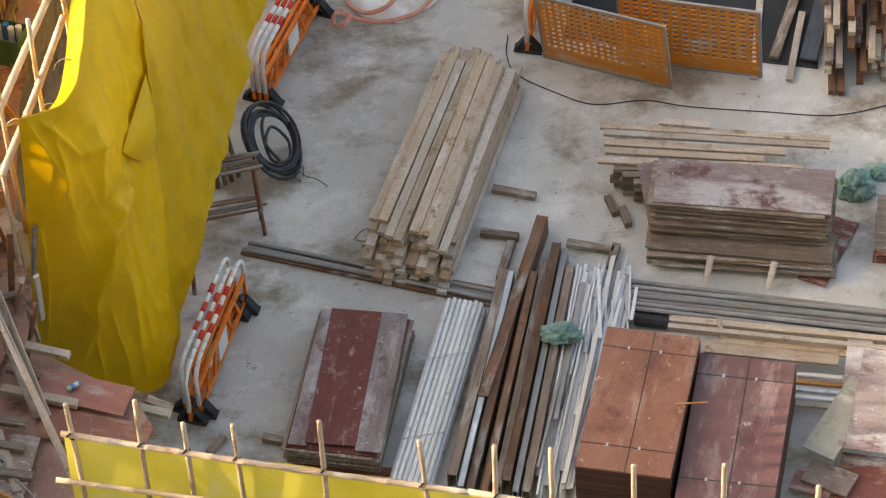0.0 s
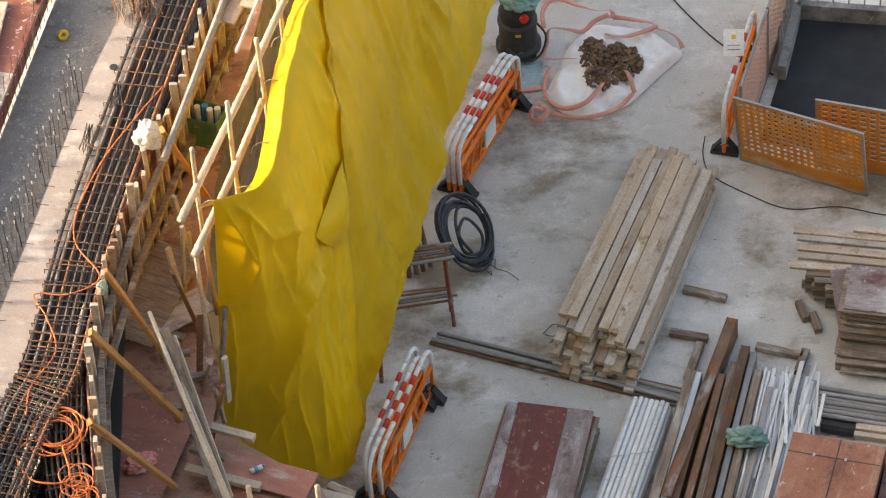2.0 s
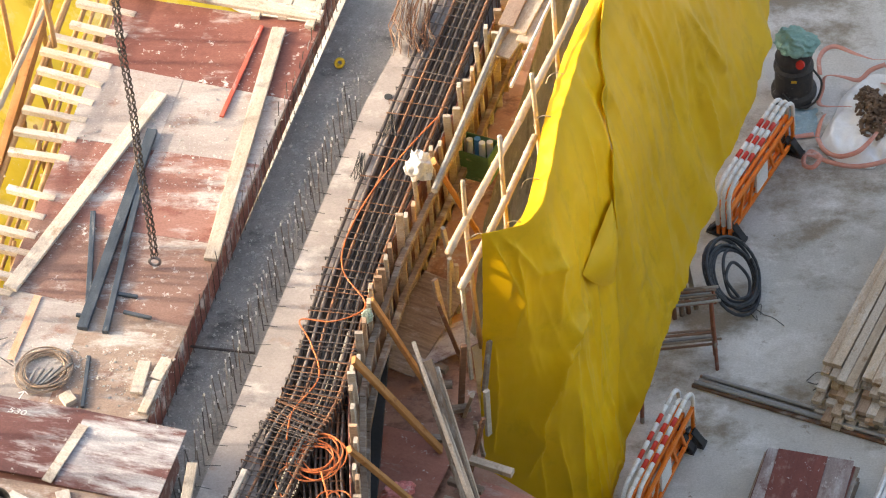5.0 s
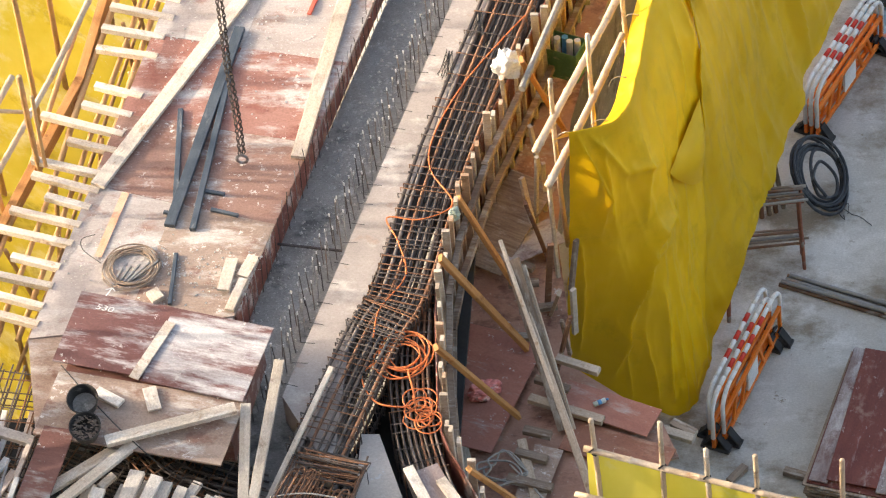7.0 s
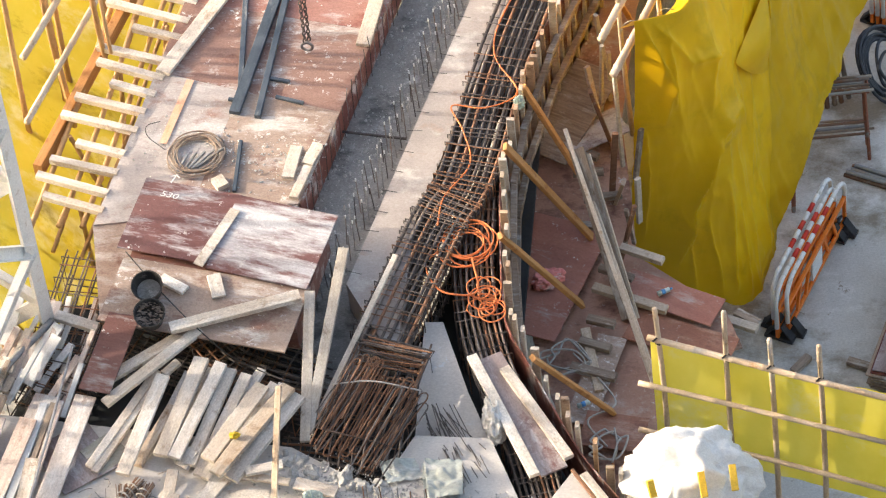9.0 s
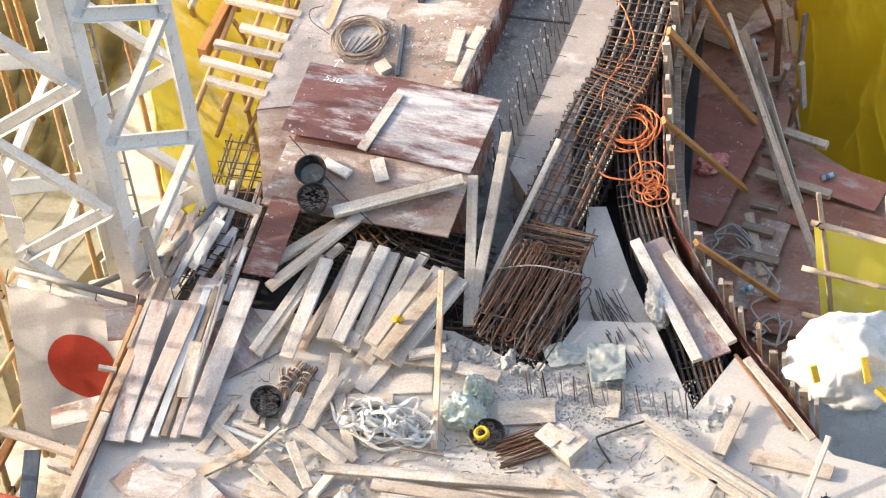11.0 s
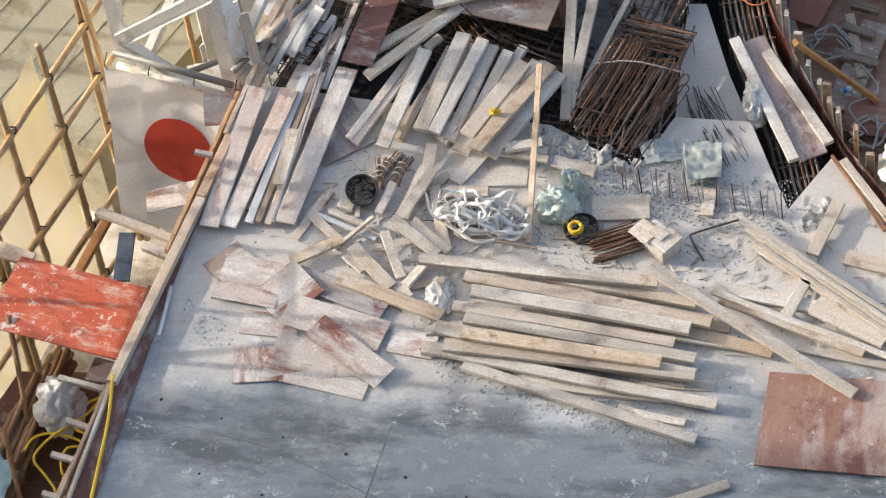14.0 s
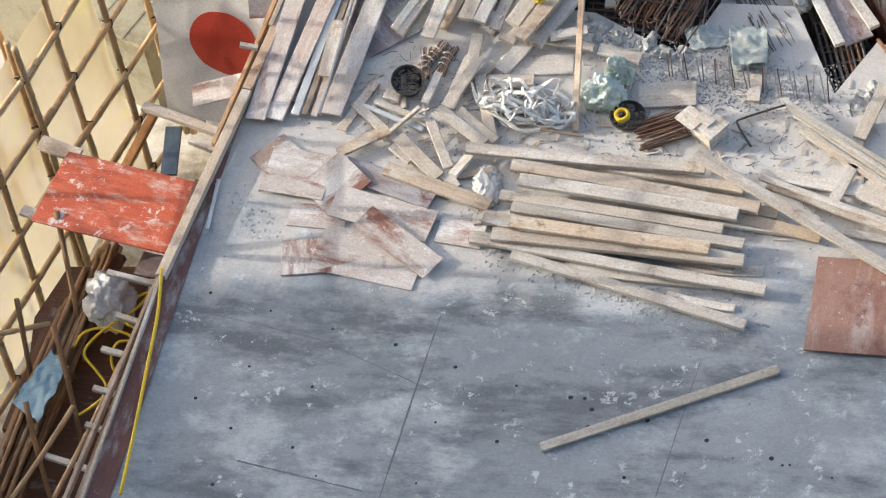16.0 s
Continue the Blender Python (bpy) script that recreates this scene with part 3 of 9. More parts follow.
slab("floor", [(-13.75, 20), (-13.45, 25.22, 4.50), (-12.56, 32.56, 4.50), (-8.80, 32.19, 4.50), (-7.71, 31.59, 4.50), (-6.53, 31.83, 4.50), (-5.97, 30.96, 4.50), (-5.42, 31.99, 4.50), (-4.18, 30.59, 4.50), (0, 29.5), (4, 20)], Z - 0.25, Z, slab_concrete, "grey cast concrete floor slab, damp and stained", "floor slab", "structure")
# dark plates take the place of the deep shade below the cages
slab("floor_soffit", [(-12.56, 32.56, 4.50), (-12.01, 34.82, 4.50), (-8.83, 35.36, 4.50), (-7.36, 34.19, 4.50), (-6.04, 33.39, 4.50), (-5.21, 31.26, 4.50), (-8.64, 31.03, 4.50)], Z - 1.1, Z - 0.7, void_shade, "near-black plate standing in for shade below the open formwork", "formwork", "structure")
slab("beam_soffit", [(-7.53, 35.31, 4.50), (-6.80, 39.50, 4.50), (-6.47, 38.23, 4.50), (-6.38, 34.29, 4.50), (-5.51, 32.59, 4.50), (-5.18, 30.93, 4.50), (-5.57, 30.90, 4.50), (-6.38, 32.56, 4.50), (-7.59, 32.51, 4.50), (-8.27, 32.48, 4.50), (-8.25, 33.52, 4.50)], 3.2, 3.3, void_shade, "near-black plate standing in for shade below the beam cages", "formwork", "structure")
slab("trough_floor", [(-9.37, 35.44, 4.50), (-7.36, 44.61, 4.50), (-5.15, 45.14, 4.50), (-5.45, 43.70, 4.50), (-7.57, 35.67, 4.50), (-8.09, 33.87, 4.50), (-8.23, 33.34, 4.50), (-8.66, 33.50, 4.50)], 3.85, 4.0, trough_concrete, "rough concrete floor of the beam trough", "floor", "structure")
slab("upstand", [(-8.45, 34.74, 4.50), (-6.98, 41.54, 4.50), (-6.23, 43.93, 4.50), (-5.76, 45.04, 4.50), (-5.45, 45.04, 4.50), (-6.58, 41.24, 4.50), (-7.72, 35.76, 4.50), (-7.71, 33.54, 4.50)], 3.4, Z - 0.02, ply_pale, "pale concrete strip beside the beam reinforcement", "upstand", "structure")
slab("working_platform", [(-6.93, 37.35, 3.00), (-6.00, 43.04, 3.00), (-5.24, 46.64, 3.00), (-4.60, 46.63, 3.00), (-5.46, 40.94, 3.00), (-5.50, 38.93, 3.00), (-5.23, 37.39, 3.00), (-5.13, 36.64, 3.00), (-3.95, 35.79, 3.00), (-3.70, 35.21, 3.00), (-4.57, 34.86, 3.00), (-4.60, 33.80, 3.00), (-4.40, 32.94, 3.00), (-5.27, 32.73, 3.00), (-6.13, 34.62, 3.00)], 2.86, 2.9, ply_wet, "timber working platform below the formwork", "platform", "structure")

# deck of formwork: one sheet beside the other, pieces of the deck
deck = slab("formwork_deck", [(-11.74, 35.59, 4.46), (-10.47, 43.55, 4.46), (-7.72, 43.05, 4.46), (-9.22, 36.03, 4.46), (-8.90, 33.80, 4.46), (-10.30, 34.00, 4.46), (-11.42, 34.10, 4.46)], Z - 0.16, Z - 0.04, ply_worn, "plywood formwork deck, red-brown and whitened by cement", "formwork deck", "structure")
dl0, dl1 = Vector((-11.73, 35.58, 4.48)), Vector((-10.53, 43.13, 4.48))
dr0, dr1 = Vector((-9.20, 36.01, 4.48)), Vector((-7.73, 42.86, 4.48))


def deck_spot(f, u):
    return dl0.lerp(dl1, u).lerp(dr0.lerp(dr1, u), f)


joints = [(0.0, 0.0), (0.345, 0.225), (0.51, 0.43), (0.70, 0.64), (0.885, 0.815), (1.055, 1.02)]
kinds = [(ply_ash, ply_tan), (ply_brown, ply_brown), (ply_pink, ply_pink), (ply_ash, ply_ash), (ply_red_deck, ply_red_deck)]
for i, (lo_j, hi_j) in enumerate(zip(joints, joints[1:])):
    for k in range(2):
        f0, f1 = (0.0, 0.46) if k == 0 else (0.46, 1.0)
        p = [deck_spot(f0, lo_j[0] + (lo_j[1] - lo_j[0]) * f0), deck_spot(f1, lo_j[0] + (lo_j[1] - lo_j[0]) * f1), deck_spot(f1, hi_j[0] + (hi_j[1] - hi_j[0]) * f1), deck_spot(f0, hi_j[0] + (hi_j[1] - hi_j[0]) * f0)]
        c = sum(p, Vector()) / 4
        bm = bmesh.new()
        lo = [bm.verts.new(c + (q - c) * 0.998 - c - Vector((0, 0, 0.03))) for q in p]
        hi = [bm.verts.new(c + (q - c) * 0.998 - c) for q in p]
        bm.faces.new(hi)
        bm.faces.new(lo[::-1])
        for j in range(4):
            bm.faces.new([lo[j], lo[(j + 1) % 4], hi[(j + 1) % 4], hi[j]])
        part("plywood_sheet", bm, kinds[i][k], deck, m=Matrix.Translation(c + Vector((0, 0, 0.004 * ((i + k) % 2)))))

# red side of the beam trough, with ties
side0, side1 = Vector((-9.19, 36.03, 4.46)), Vector((-7.56, 44.21, 4.46))
trough_wall = holder("trough_wall", side0, "red plywood side of the beam trough with tie wires", "formwork wall")
trough_wall["kind"] = "structure"
n_ = 7
for i in range(n_):
    p, q = side0.lerp(side1, i / n_) - side0, side0.lerp(side1, (i + 0.994) / n_) - side0
    bm = bmesh.new()
    stick(bm, p + Vector((0, 0, -0.24)), q + Vector((0, 0, -0.24)), 0.03, 0.46)
    part("panel", bm, ply_red, trough_wall)
for i in range(46):
    p = side0.lerp(side1, (i + 0.5) / 46) - side0
    bm = bmesh.new()
    h = RND.uniform(0.1, 0.3)
    tube(bm, [p + Vector((0.05, 0, -0.48)), p + Vector((0.06 + RND.uniform(-0.01, 0.02), 0, h * 0.4)), p + Vector((0.07 + RND.uniform(-0.03, 0.03), 0.02, h))], 0.006, 5)
    part("tie_bar", bm, rebar_dark if i % 3 else rebar_grey, trough_wall)


def bar(bm, a, b, r=0.008, n=6):
    return tube(bm, [a, b], r, n)


# starter bars standing in the trough
line0, line1 = Vector((-8.65, 34.73, 4.50)), Vector((-7.02, 41.96, 4.50))
starter = holder("starter_bars", line0 - Vector((0, 0, 0.5)), "row of thin steel starter bars in the beam trough", "reinforcement")
for i in range(84):
    p = line0.lerp(line1, (i + RND.uniform(-0.15, 0.15)) / 84) - line0
    p += Vector((-0.06 if i % 2 else -0.2, 0, 0))
    bm = bmesh.new()
    tip = p + Vector((RND.uniform(-0.03, 0.03), RND.uniform(-0.03, 0.03), RND.uniform(0.42, 0.66)))
    bar(bm, p, tip, 0.0075)
    rod = part("starter_bar", bm, (rebar_mid, rebar_dark, rebar_grey)[i % 3], starter)
    bm = bmesh.new()
    bar(bm, tip - Vector((0, 0, 0.03)), tip + Vector((0, 0, 0.02)), 0.0095)
    part("cap", bm, plastic_white, rod, "pale end cap")
for i in (1,):
    p = line0.lerp(line1, (i + 0.5) / 4) - line0
    bm = bmesh.new()
    stick(bm, p + Vector((-0.85, 0.1, 0.12)), p + Vector((0, 0, 0.12)), 0.03, 0.03)
    part("spacer", bm, rebar_dark, starter)
for i in range(40):
    p = Vector((-8.35, 34.84, 4.49)).lerp(Vector((-6.98, 41.45, 4.49)), (i + 0.5) / 40)
    if i % 2 == 0:
        bm = bmesh.new()
        bar(bm, (-0.12, 0, 0.02), (RND.uniform(0.03, 0.08), RND.uniform(-0.03, 0.03), 0.0), 0.0035)
        make("tie_wire", bm, wire_dark, None, Matrix.Translation(p), "short dark tie wire end on the concrete strip", "tie wire", "tie wires")


# ---- reinforcement cages ----
def cage(path, wide, deep, bars, step, label, r=0.012):
    """A beam cage along a path given at its upper middle."""
    path = smooth_path(path, 12)
    root = holder("rebar_cage", path[0], label, "reinforcement cage")
    o = Vector(path[0])
    tang = [(path[min(i + 1, len(path) - 1)] - path[max(i - 1, 0)]).normalized() for i in range(len(path))]
    side = [Vector((t.y, -t.x, 0)).normalized() for t in tang]
    for lay, z in enumerate((0.0, -0.12, -deep)):
        for k in range(bars):
            f = (k / (bars - 1) - 0.5) * (wide - 0.03) + RND.uniform(-0.012, 0.012)
            bm = bmesh.new()
            tube(bm, [p - o + s * f + Vector((0, 0, z + RND.uniform(-0.006, 0.006))) for p, s in zip(path, side)], r * RND.uniform(0.9, 1.25), 6)
            part("long_bar", bm, RND.choice((rebar_dark, rebar_mid, rebar_mid, rebar_dark, rebar_rust)) if lay == 0 else rebar_dark, root, smooth=True)
    n = sum((b - a).length for a, b in zip(path, path[1:]))
    for k in range(int(n / step)):
        s = (k + RND.uniform(0.1, 0.9)) * step / n * (len(path) - 1)
        i = min(int(s), len(path) - 2)
        p, d = path[i].lerp(path[i + 1], s - i) - o, side[i]
        t = tang[i] * RND.uniform(-0.02, 0.02)
        up = RND.uniform(0.012, 0.035)
        w = wide / 2 + RND.uniform(0.0, 0.05)
        bm = bmesh.new()
        tube(bm, [p + d * w + t + Vector((0, 0, up)), p - d * w - t + Vector((0, 0, up)), p - d * w - t + Vector((0, 0, -deep)), p + d * w + t + Vector((0, 0, -deep))], 0.009, 5, closed=True)
        part("stirrup", bm, RND.choice((rebar_dark, rebar_dark, rebar_rust)), root)
    return root


cage([(-5.51, 44.68, 4.52), (-5.82, 43.47, 4.52), (-6.80, 38.93, 4.52), (-7.15, 36.55, 4.52), (-7.45, 35.67, 4.52), (-7.95, 33.77, 4.52)], 0.7, 0.6, 7, 0.105, "long steel beam cage of dark and rusty bars in its formwork", 0.019)
cage([(-7.02, 36.28, 4.36), (-6.93, 35.10, 4.36), (-6.64, 33.86, 4.36), (-6.05, 32.51, 4.36), (-5.70, 31.49, 4.36), (-5.52, 31.17, 4.36)], 0.5, 0.7, 8, 0.17, "curved steel beam cage of dark bars in its formwork", 0.015)
# bars under the open deck edge
cage([(-11.01, 34.10, 4.20), (-9.83, 33.70, 4.20), (-8.67, 33.31, 4.20)], 0.9, 0.4, 8, 0.16, "steel mat of dark bars under the deck edge")
cage([(-10.15, 34.05, 4.30), (-9.59, 33.54, 4.30), (-8.37, 33.15, 4.30)], 0.45, 0.4, 5, 0.2, "dark steel bars running below the planks")


# ---- formwork wall with posts ----
wall_line = smooth_path([(-5.10, 44.36, 4.50), (-5.41, 43.05, 4.50), (-5.92, 40.95, 4.50), (-6.46, 38.95, 4.50), (-6.69, 37.60, 4.50), (-6.74, 36.66, 4.50), (-6.64, 35.53, 4.50), (-6.46, 34.28, 4.50), (-6.15, 33.68, 4.50), (-5.78, 33.00, 4.50), (-5.34, 32.24, 4.50), (-4.78, 31.53, 4.50), (-4.39, 30.90, 4.50)], 6)
fence = holder("formwork_wall", wall_line[0] - Vector((0, 0, 1.3)), "curved plywood formwork wall with upright timber soldiers", "formwork wall")
o = wall_line[0] - Vector((0, 0, 1.3))
for a, b in zip(wall_line[::3], wall_line[3::3]):
    bm = bmesh.new()
    stick(bm, a - o + Vector((0, 0, -0.6)), b - o + Vector((0, 0, -0.6)), 0.02, 1.1)
    part("panel", bm, ply_red, fence)
run, k, nxt = 0.0, 0, 0.1
for a, b in zip(wall_line, wall_line[1:]):
    d = (b - a)
    out = Vector((-d.y, d.x, 0)).normalized()
    while nxt < run + d.length:
        p = a.lerp(b, (nxt - run) / d.length) + out * 0.07 - o
        tall = RND.choice((0.05, 0.15, 0.25, 0.32)) + RND.uniform(-0.04, 0.04)
        bm = bmesh.new()
        lean = Vector((RND.uniform(-0.04, 0.04), RND.uniform(-0.04, 0.04), 0))
        stick(bm, p + Vector((0, 0, -1.4)), p + lean + Vector((0, 0, tall)), 0.05, 0.1, turn=RND.choice((0, 90)))
        part("soldier", bm, RND.choice((timber_brown, timber_tan, timber_grey, timber_tan)), fence)
        nxt += RND.uniform(0.2, 0.34)
        k += 1
    run += d.length
for i, (z, off) in enumerate(((-0.28, 0.15), (-0.95, 0.15))):
    for a, b in zip(wall_line[:40:6], wall_line[6:46:6]):
        d = b - a
        out = Vector((-d.y, d.x, 0)).normalized() * off
        bm = bmesh.new()
        stick(bm, a - o + out + Vector((0, 0, z)), b - o + out + d * 0.05 + Vector((0, 0, z + 0.02)), 0.08, 0.1)
        part("waler", bm, timber_old, fence)

# wall added under the formwork, so that no sun passes below it
bm = bmesh.new()
for a, b in zip(wall_line, wall_line[1:]):
    stick(bm, (a.x - 0.1, a.y, 1.45), (b.x - 0.1, b.y, 1.45), 0.2, 2.9)
stick(bm, (wall_line[0].x - 0.1, wall_line[0].y, 1.45), (wall_line[0].x + 4.5, wall_line[0].y + 22, 1.45), 0.2, 2.9)
stick(bm, (wall_line[-1].x - 0.1, wall_line[-1].y, 1.45), (3.0, 27.5, 1.45), 0.2, 2.9)
make("wall_lower", bm, trough_concrete, kind="structure", label="concrete wall added below the formwork to keep sun off the yard", category="wall")

# ---- tarpaulin ----
top_line = smooth_path([(-5.36, 38.20, 5.50), (-4.70, 38.72, 5.42), (-4.49, 40.27, 5.60), (-4.29, 41.50, 5.60), (-3.92, 42.97, 5.60), (-3.48, 45.16, 5.60)], 10)
low_line = smooth_path([(-5.43, 38.22, 1.00), (-4.72, 38.12, 0.50), (-3.95, 38.21, 0.15), (-3.57, 39.15, 0.45), (-3.11, 40.24, 1.30), (-2.77, 41.80, 1.30), (-2.36, 43.84, 1.30), (-1.96, 45.27, 1.30), (-1.83, 47.48, 1.30), (-1.40, 49.89, 1.30)], 10)


def on(line, u):
    s = u * (len(line) - 1)
    i = min(int(s), len(line) - 2)
    return line[i].lerp(line[i + 1], s - i)


FACE = Vector((-0.05, 0.66, -0.75)).normalized()


def off_line(p, a, b):
    a, b, p = (q - FACE * q.dot(FACE) for q in (a, b, p))
    d = b - a
    t = max(0.0, min(1.0, (p - a).dot(d) / d.length_squared))
    return (p - a - d * t).length, 0.35 + 0.65 * math.sin(math.pi * t)


RIM = 0.08


def hung(u, v):
    return on(top_line, u).lerp(on(low_line, u), max(0.0, v - RIM) / (1 - RIM))


SEAM = ((0.0, 0.80), (0.06, 0.725), (0.13, 0.635), (0.22, 0.535), (0.33, 0.465), (0.44, 0.432), (0.62, 0.398), (0.80, 0.365), (1.0, 0.315))


def seam(v):
    """Where the second sheet laps over the first."""
    for (v0, u0), (v1, u1) in zip(SEAM, SEAM[1:]):
        if v <= v1:
            return u0 + (u1 - u0) * (v - v0) / (v1 - v0)
    return SEAM[-1][1]


OUT = Vector((0.80, -0.45, 0.25))
creases = [(hung(*a), hung(*b), 1.35 * amp, wid) for a, b, amp, wid in (
    ((0.295, 0.46), (0.195, 0.50), 0.16, 0.10), ((0.195, 0.50), (0.13, 0.68), 0.20, 0.10), ((0.13, 0.68), (0.085, 0.92), 0.17, 0.10),
    ((0.02, 0.06), (0.06, 0.30), 0.14, 0.08), ((0.10, 0.12), (0.08, 0.42), 0.10, 0.10), ((0.24, 0.14), (0.20, 0.40), 0.09, 0.10),
    ((0.40, 0.15), (0.33, 0.42), 0.10, 0.09), ((0.52, 0.12), (0.46, 0.32), 0.09, 0.07), ((0.60, 0.10), (0.55, 0.24), 0.12, 0.06),
    ((0.35, 0.45), (0.30, 0.75), 0.08, 0.07), ((0.22, 0.62), (0.20, 0.95), 0.07, 0.06), ((0.28, 0.66), (0.26, 0.97), 0.06, 0.05), ((0.03, 0.5), (0.02, 0.9), 0.10, 0.06),
    ((0.72, 0.72), (0.66, 0.96), 0.12, 0.08), ((0.80, 0.45), (0.76, 0.75), 0.10, 0.09), ((0.58, 0.60), (0.50, 0.96), 0.09, 0.10), ((0.66, 0.30), (0.58, 0.62), 0.05, 0.12), ((0.88, 0.40), (0.84, 0.80), 0.10, 0.08),
    ((0.06, 0.10), (0.16, 0.24), 0.10, 0.06), ((0.16, 0.24), (0.27, 0.30), 0.08, 0.07), ((0.03, 0.16), (0.10, 0.36), 0.09, 0.05), ((0.30, 0.20), (0.26, 0.48), 0.07, 0.06), ((0.46, 0.14), (0.40, 0.36), 0.07, 0.05), ((0.15, 0.55), (0.26, 0.52), 0.06, 0.06),
    ((0.10, 0.72), (0.12, 0.98), 0.06, 0.04), ((0.16, 0.74), (0.17, 0.98), 0.05, 0.04), ((0.25, 0.70), (0.23, 0.98), 0.05, 0.035), ((0.33, 0.80), (0.30, 0.99), 0.05, 0.035))]


def tarp_point(u, v, lap=0.0, calm=1.0):
    p = hung(u, v)
    bulge = 0.30 * math.sin(math.pi * min(1, v * 1.25)) * (0.4 + 0.6 * noise.noise((p.y * 0.5, 0, 3)))
    w_ = p.y + 0.45 * p.x + 0.25 * noise.noise((p.y * 0.6, p.z * 0.5, 8.0))
    h = 0.09 * noise.noise((w_ * 1.3, p.z * 0.25, 1.7)) + 0.13 * (0.5 - abs(noise.noise((w_ * 1.5, p.z * 0.3, 5.1)))) + 0.05 * (0.5 - abs(noise.noise((w_ * 3.6, p.z * 0.5, 9.0))))
    h += 0.022 * (0.5 - abs(noise.noise((w_ * 8.0, p.z * 0.5, 2.0)))) * min(1, v * 2) + 0.02 * noise.noise((p.x * 5, p.y * 5, p.z * 5))
    h = h * calm + bulge
    for a, b, amp, wid in creases:
        d, fade = off_line(p, a, b)
        if d < 3 * wid:
            h += amp * fade * math.exp(-d / (0.8 * wid))
    # the sheet rolls over the rail at its upper edge
    over = min(1.0, v / RIM)
    tuck = 0.24 + 0.10 * noise.noise((p.y * 2.5, 1.0, 0))
    roll = Vector((0.26 * over, -0.10 * over, tuck * over - 0.10 + 0.03 * noise.noise((p.y * 6, over * 2, 5)))) * (1 - v) ** 2
    corner = max(0.0, 1 - u / 0.05)
    edge = Vector((0, 0.06, 0)) * corner ** 2 * max(0.0, min(1, v * 4) - v)
    q = p + OUT * (h * min(1, 0.15 + max(0.0, v - 0.5 * RIM) * 4) + lap) + roll + edge
    if v > 0.97:
        q.z += 0.09 * noise.noise((p.y * 2.2, p.x * 2, 4)) + 0.04 * noise.noise((p.y * 7, p.x * 7, 4))
    return q


def tarp_sheet(cols_, rows_, spot):
    bm = bmesh.new()
    g_ = [[bm.verts.new(spot(i / cols_, j / rows_)) for j in range(rows_ + 1)] for i in range(cols_ + 1)]
    for i in range(cols_):
        for j in range(rows_):
            bm.faces.new([g_[i][j], g_[i + 1][j], g_[i + 1][j + 1], g_[i][j + 1]])
    return bm


def over_sheet(f, v):
    u = seam(v) + f * (1 - seam(v))
    lip = max(0.0, 1 - f / 0.035)
    low = max(0.0, min(1.0, (v - 0.48) / 0.16))
    low = low * low * (3 - 2 * low)
    lap = 0.045 - 0.041 * low + (0.03 + 0.03 * noise.noise((v * 9, 3.0, 0))) * lip ** 2 * (1 - low)
    return tarp_point(u, v, lap, 0.8 + 0.2 * low) + Vector((0.01, 0.02, 0)) * noise.noise((v * 25, 0, 2)) * lip * (1 - low)


tarp = make("tarpaulin", tarp_sheet(170, 130, lambda f, v: tarp_point(f * (seam(v) + 0.03), v)), tarp_yellow, label="creased yellow plastic tarpaulin hanging over a bamboo scaffold", category="tarpaulin", group="tarpaulins", smooth=True)
lapped = make("tarpaulin", tarp_sheet(190, 130, over_sheet), tarp_shaded, label="yellow tarpaulin lapped over the first along a seam, its colour darkened as shade", category="tarpaulin", group="tarpaulins", smooth=True)
for v0, v1 in ((0.0, 0.26), (0.26, 0.50)):
    bm = bmesh.new()
    tube(bm, [over_sheet(0.0, v0 + (v1 - v0) * k / 24) + Vector((0, 0, 0.004)) for k in range(25)], 0.014, 6)
    part("hem", bm, tarp_yellow, lapped, "rolled yellow hem", smooth=True)
for u in (0.05, 0.17, 0.28, 0.40, 0.52):
    p = tarp_point(u, 0.03)
    bm = bmesh.new()
    tube(bm, smooth_path([p, p + Vector((-0.10, 0.0, 0.02)), p + Vector((-0.20, 0.03, -0.08)), p + Vector((-0.24, 0.05, -0.22))], 5), 0.006, 5)
    part("tie", bm, rope_grey, tarp, "pale cord tied to the rail", smooth=True)
pa, pb, pc = tarp_point(0.30, 0.39, 0.02), tarp_point(0.392, 0.61, 0.02), tarp_point(0.435, 0.42, 0.03)


def pouch_point(f, v):
    """A loose fold: tight at its head, sagging into a soft lip at its foot."""
    p = pc.lerp(pa.lerp(pb, f), v)
    sag = math.sin(math.pi * f) ** 0.7 * v * v
    puff = math.sin(math.pi * min(1, v * 1.02)) * math.sin(math.pi * f)
    return p + OUT * (0.16 * sag * (1 - v) * 4 + 0.09 * puff) + Vector((0.02, -0.05, -0.10)) * sag + OUT * 0.012 * noise.noise((f * 7, v * 5, 3))


part("pouch", tarp_sheet(20, 16, pouch_point), tarp_yellow, tarp, "sagging fold of loose cloth", smooth=True)

# scaffold behind the tarpaulin
rail = holder("bamboo_rail", (-5.54, 38.05, 5.40), "bamboo scaffold carrying the yellow tarpaulin", "bamboo scaffold")
o = Vector((-5.54, 38.05, 5.40))


def poles(root, items, material=bamboo, r=0.035):
    base = root.matrix_basis.translation
    for a, b in items:
        pole(Vector(a) - base, Vector(b) - base, r, material, "bamboo_pole", root)


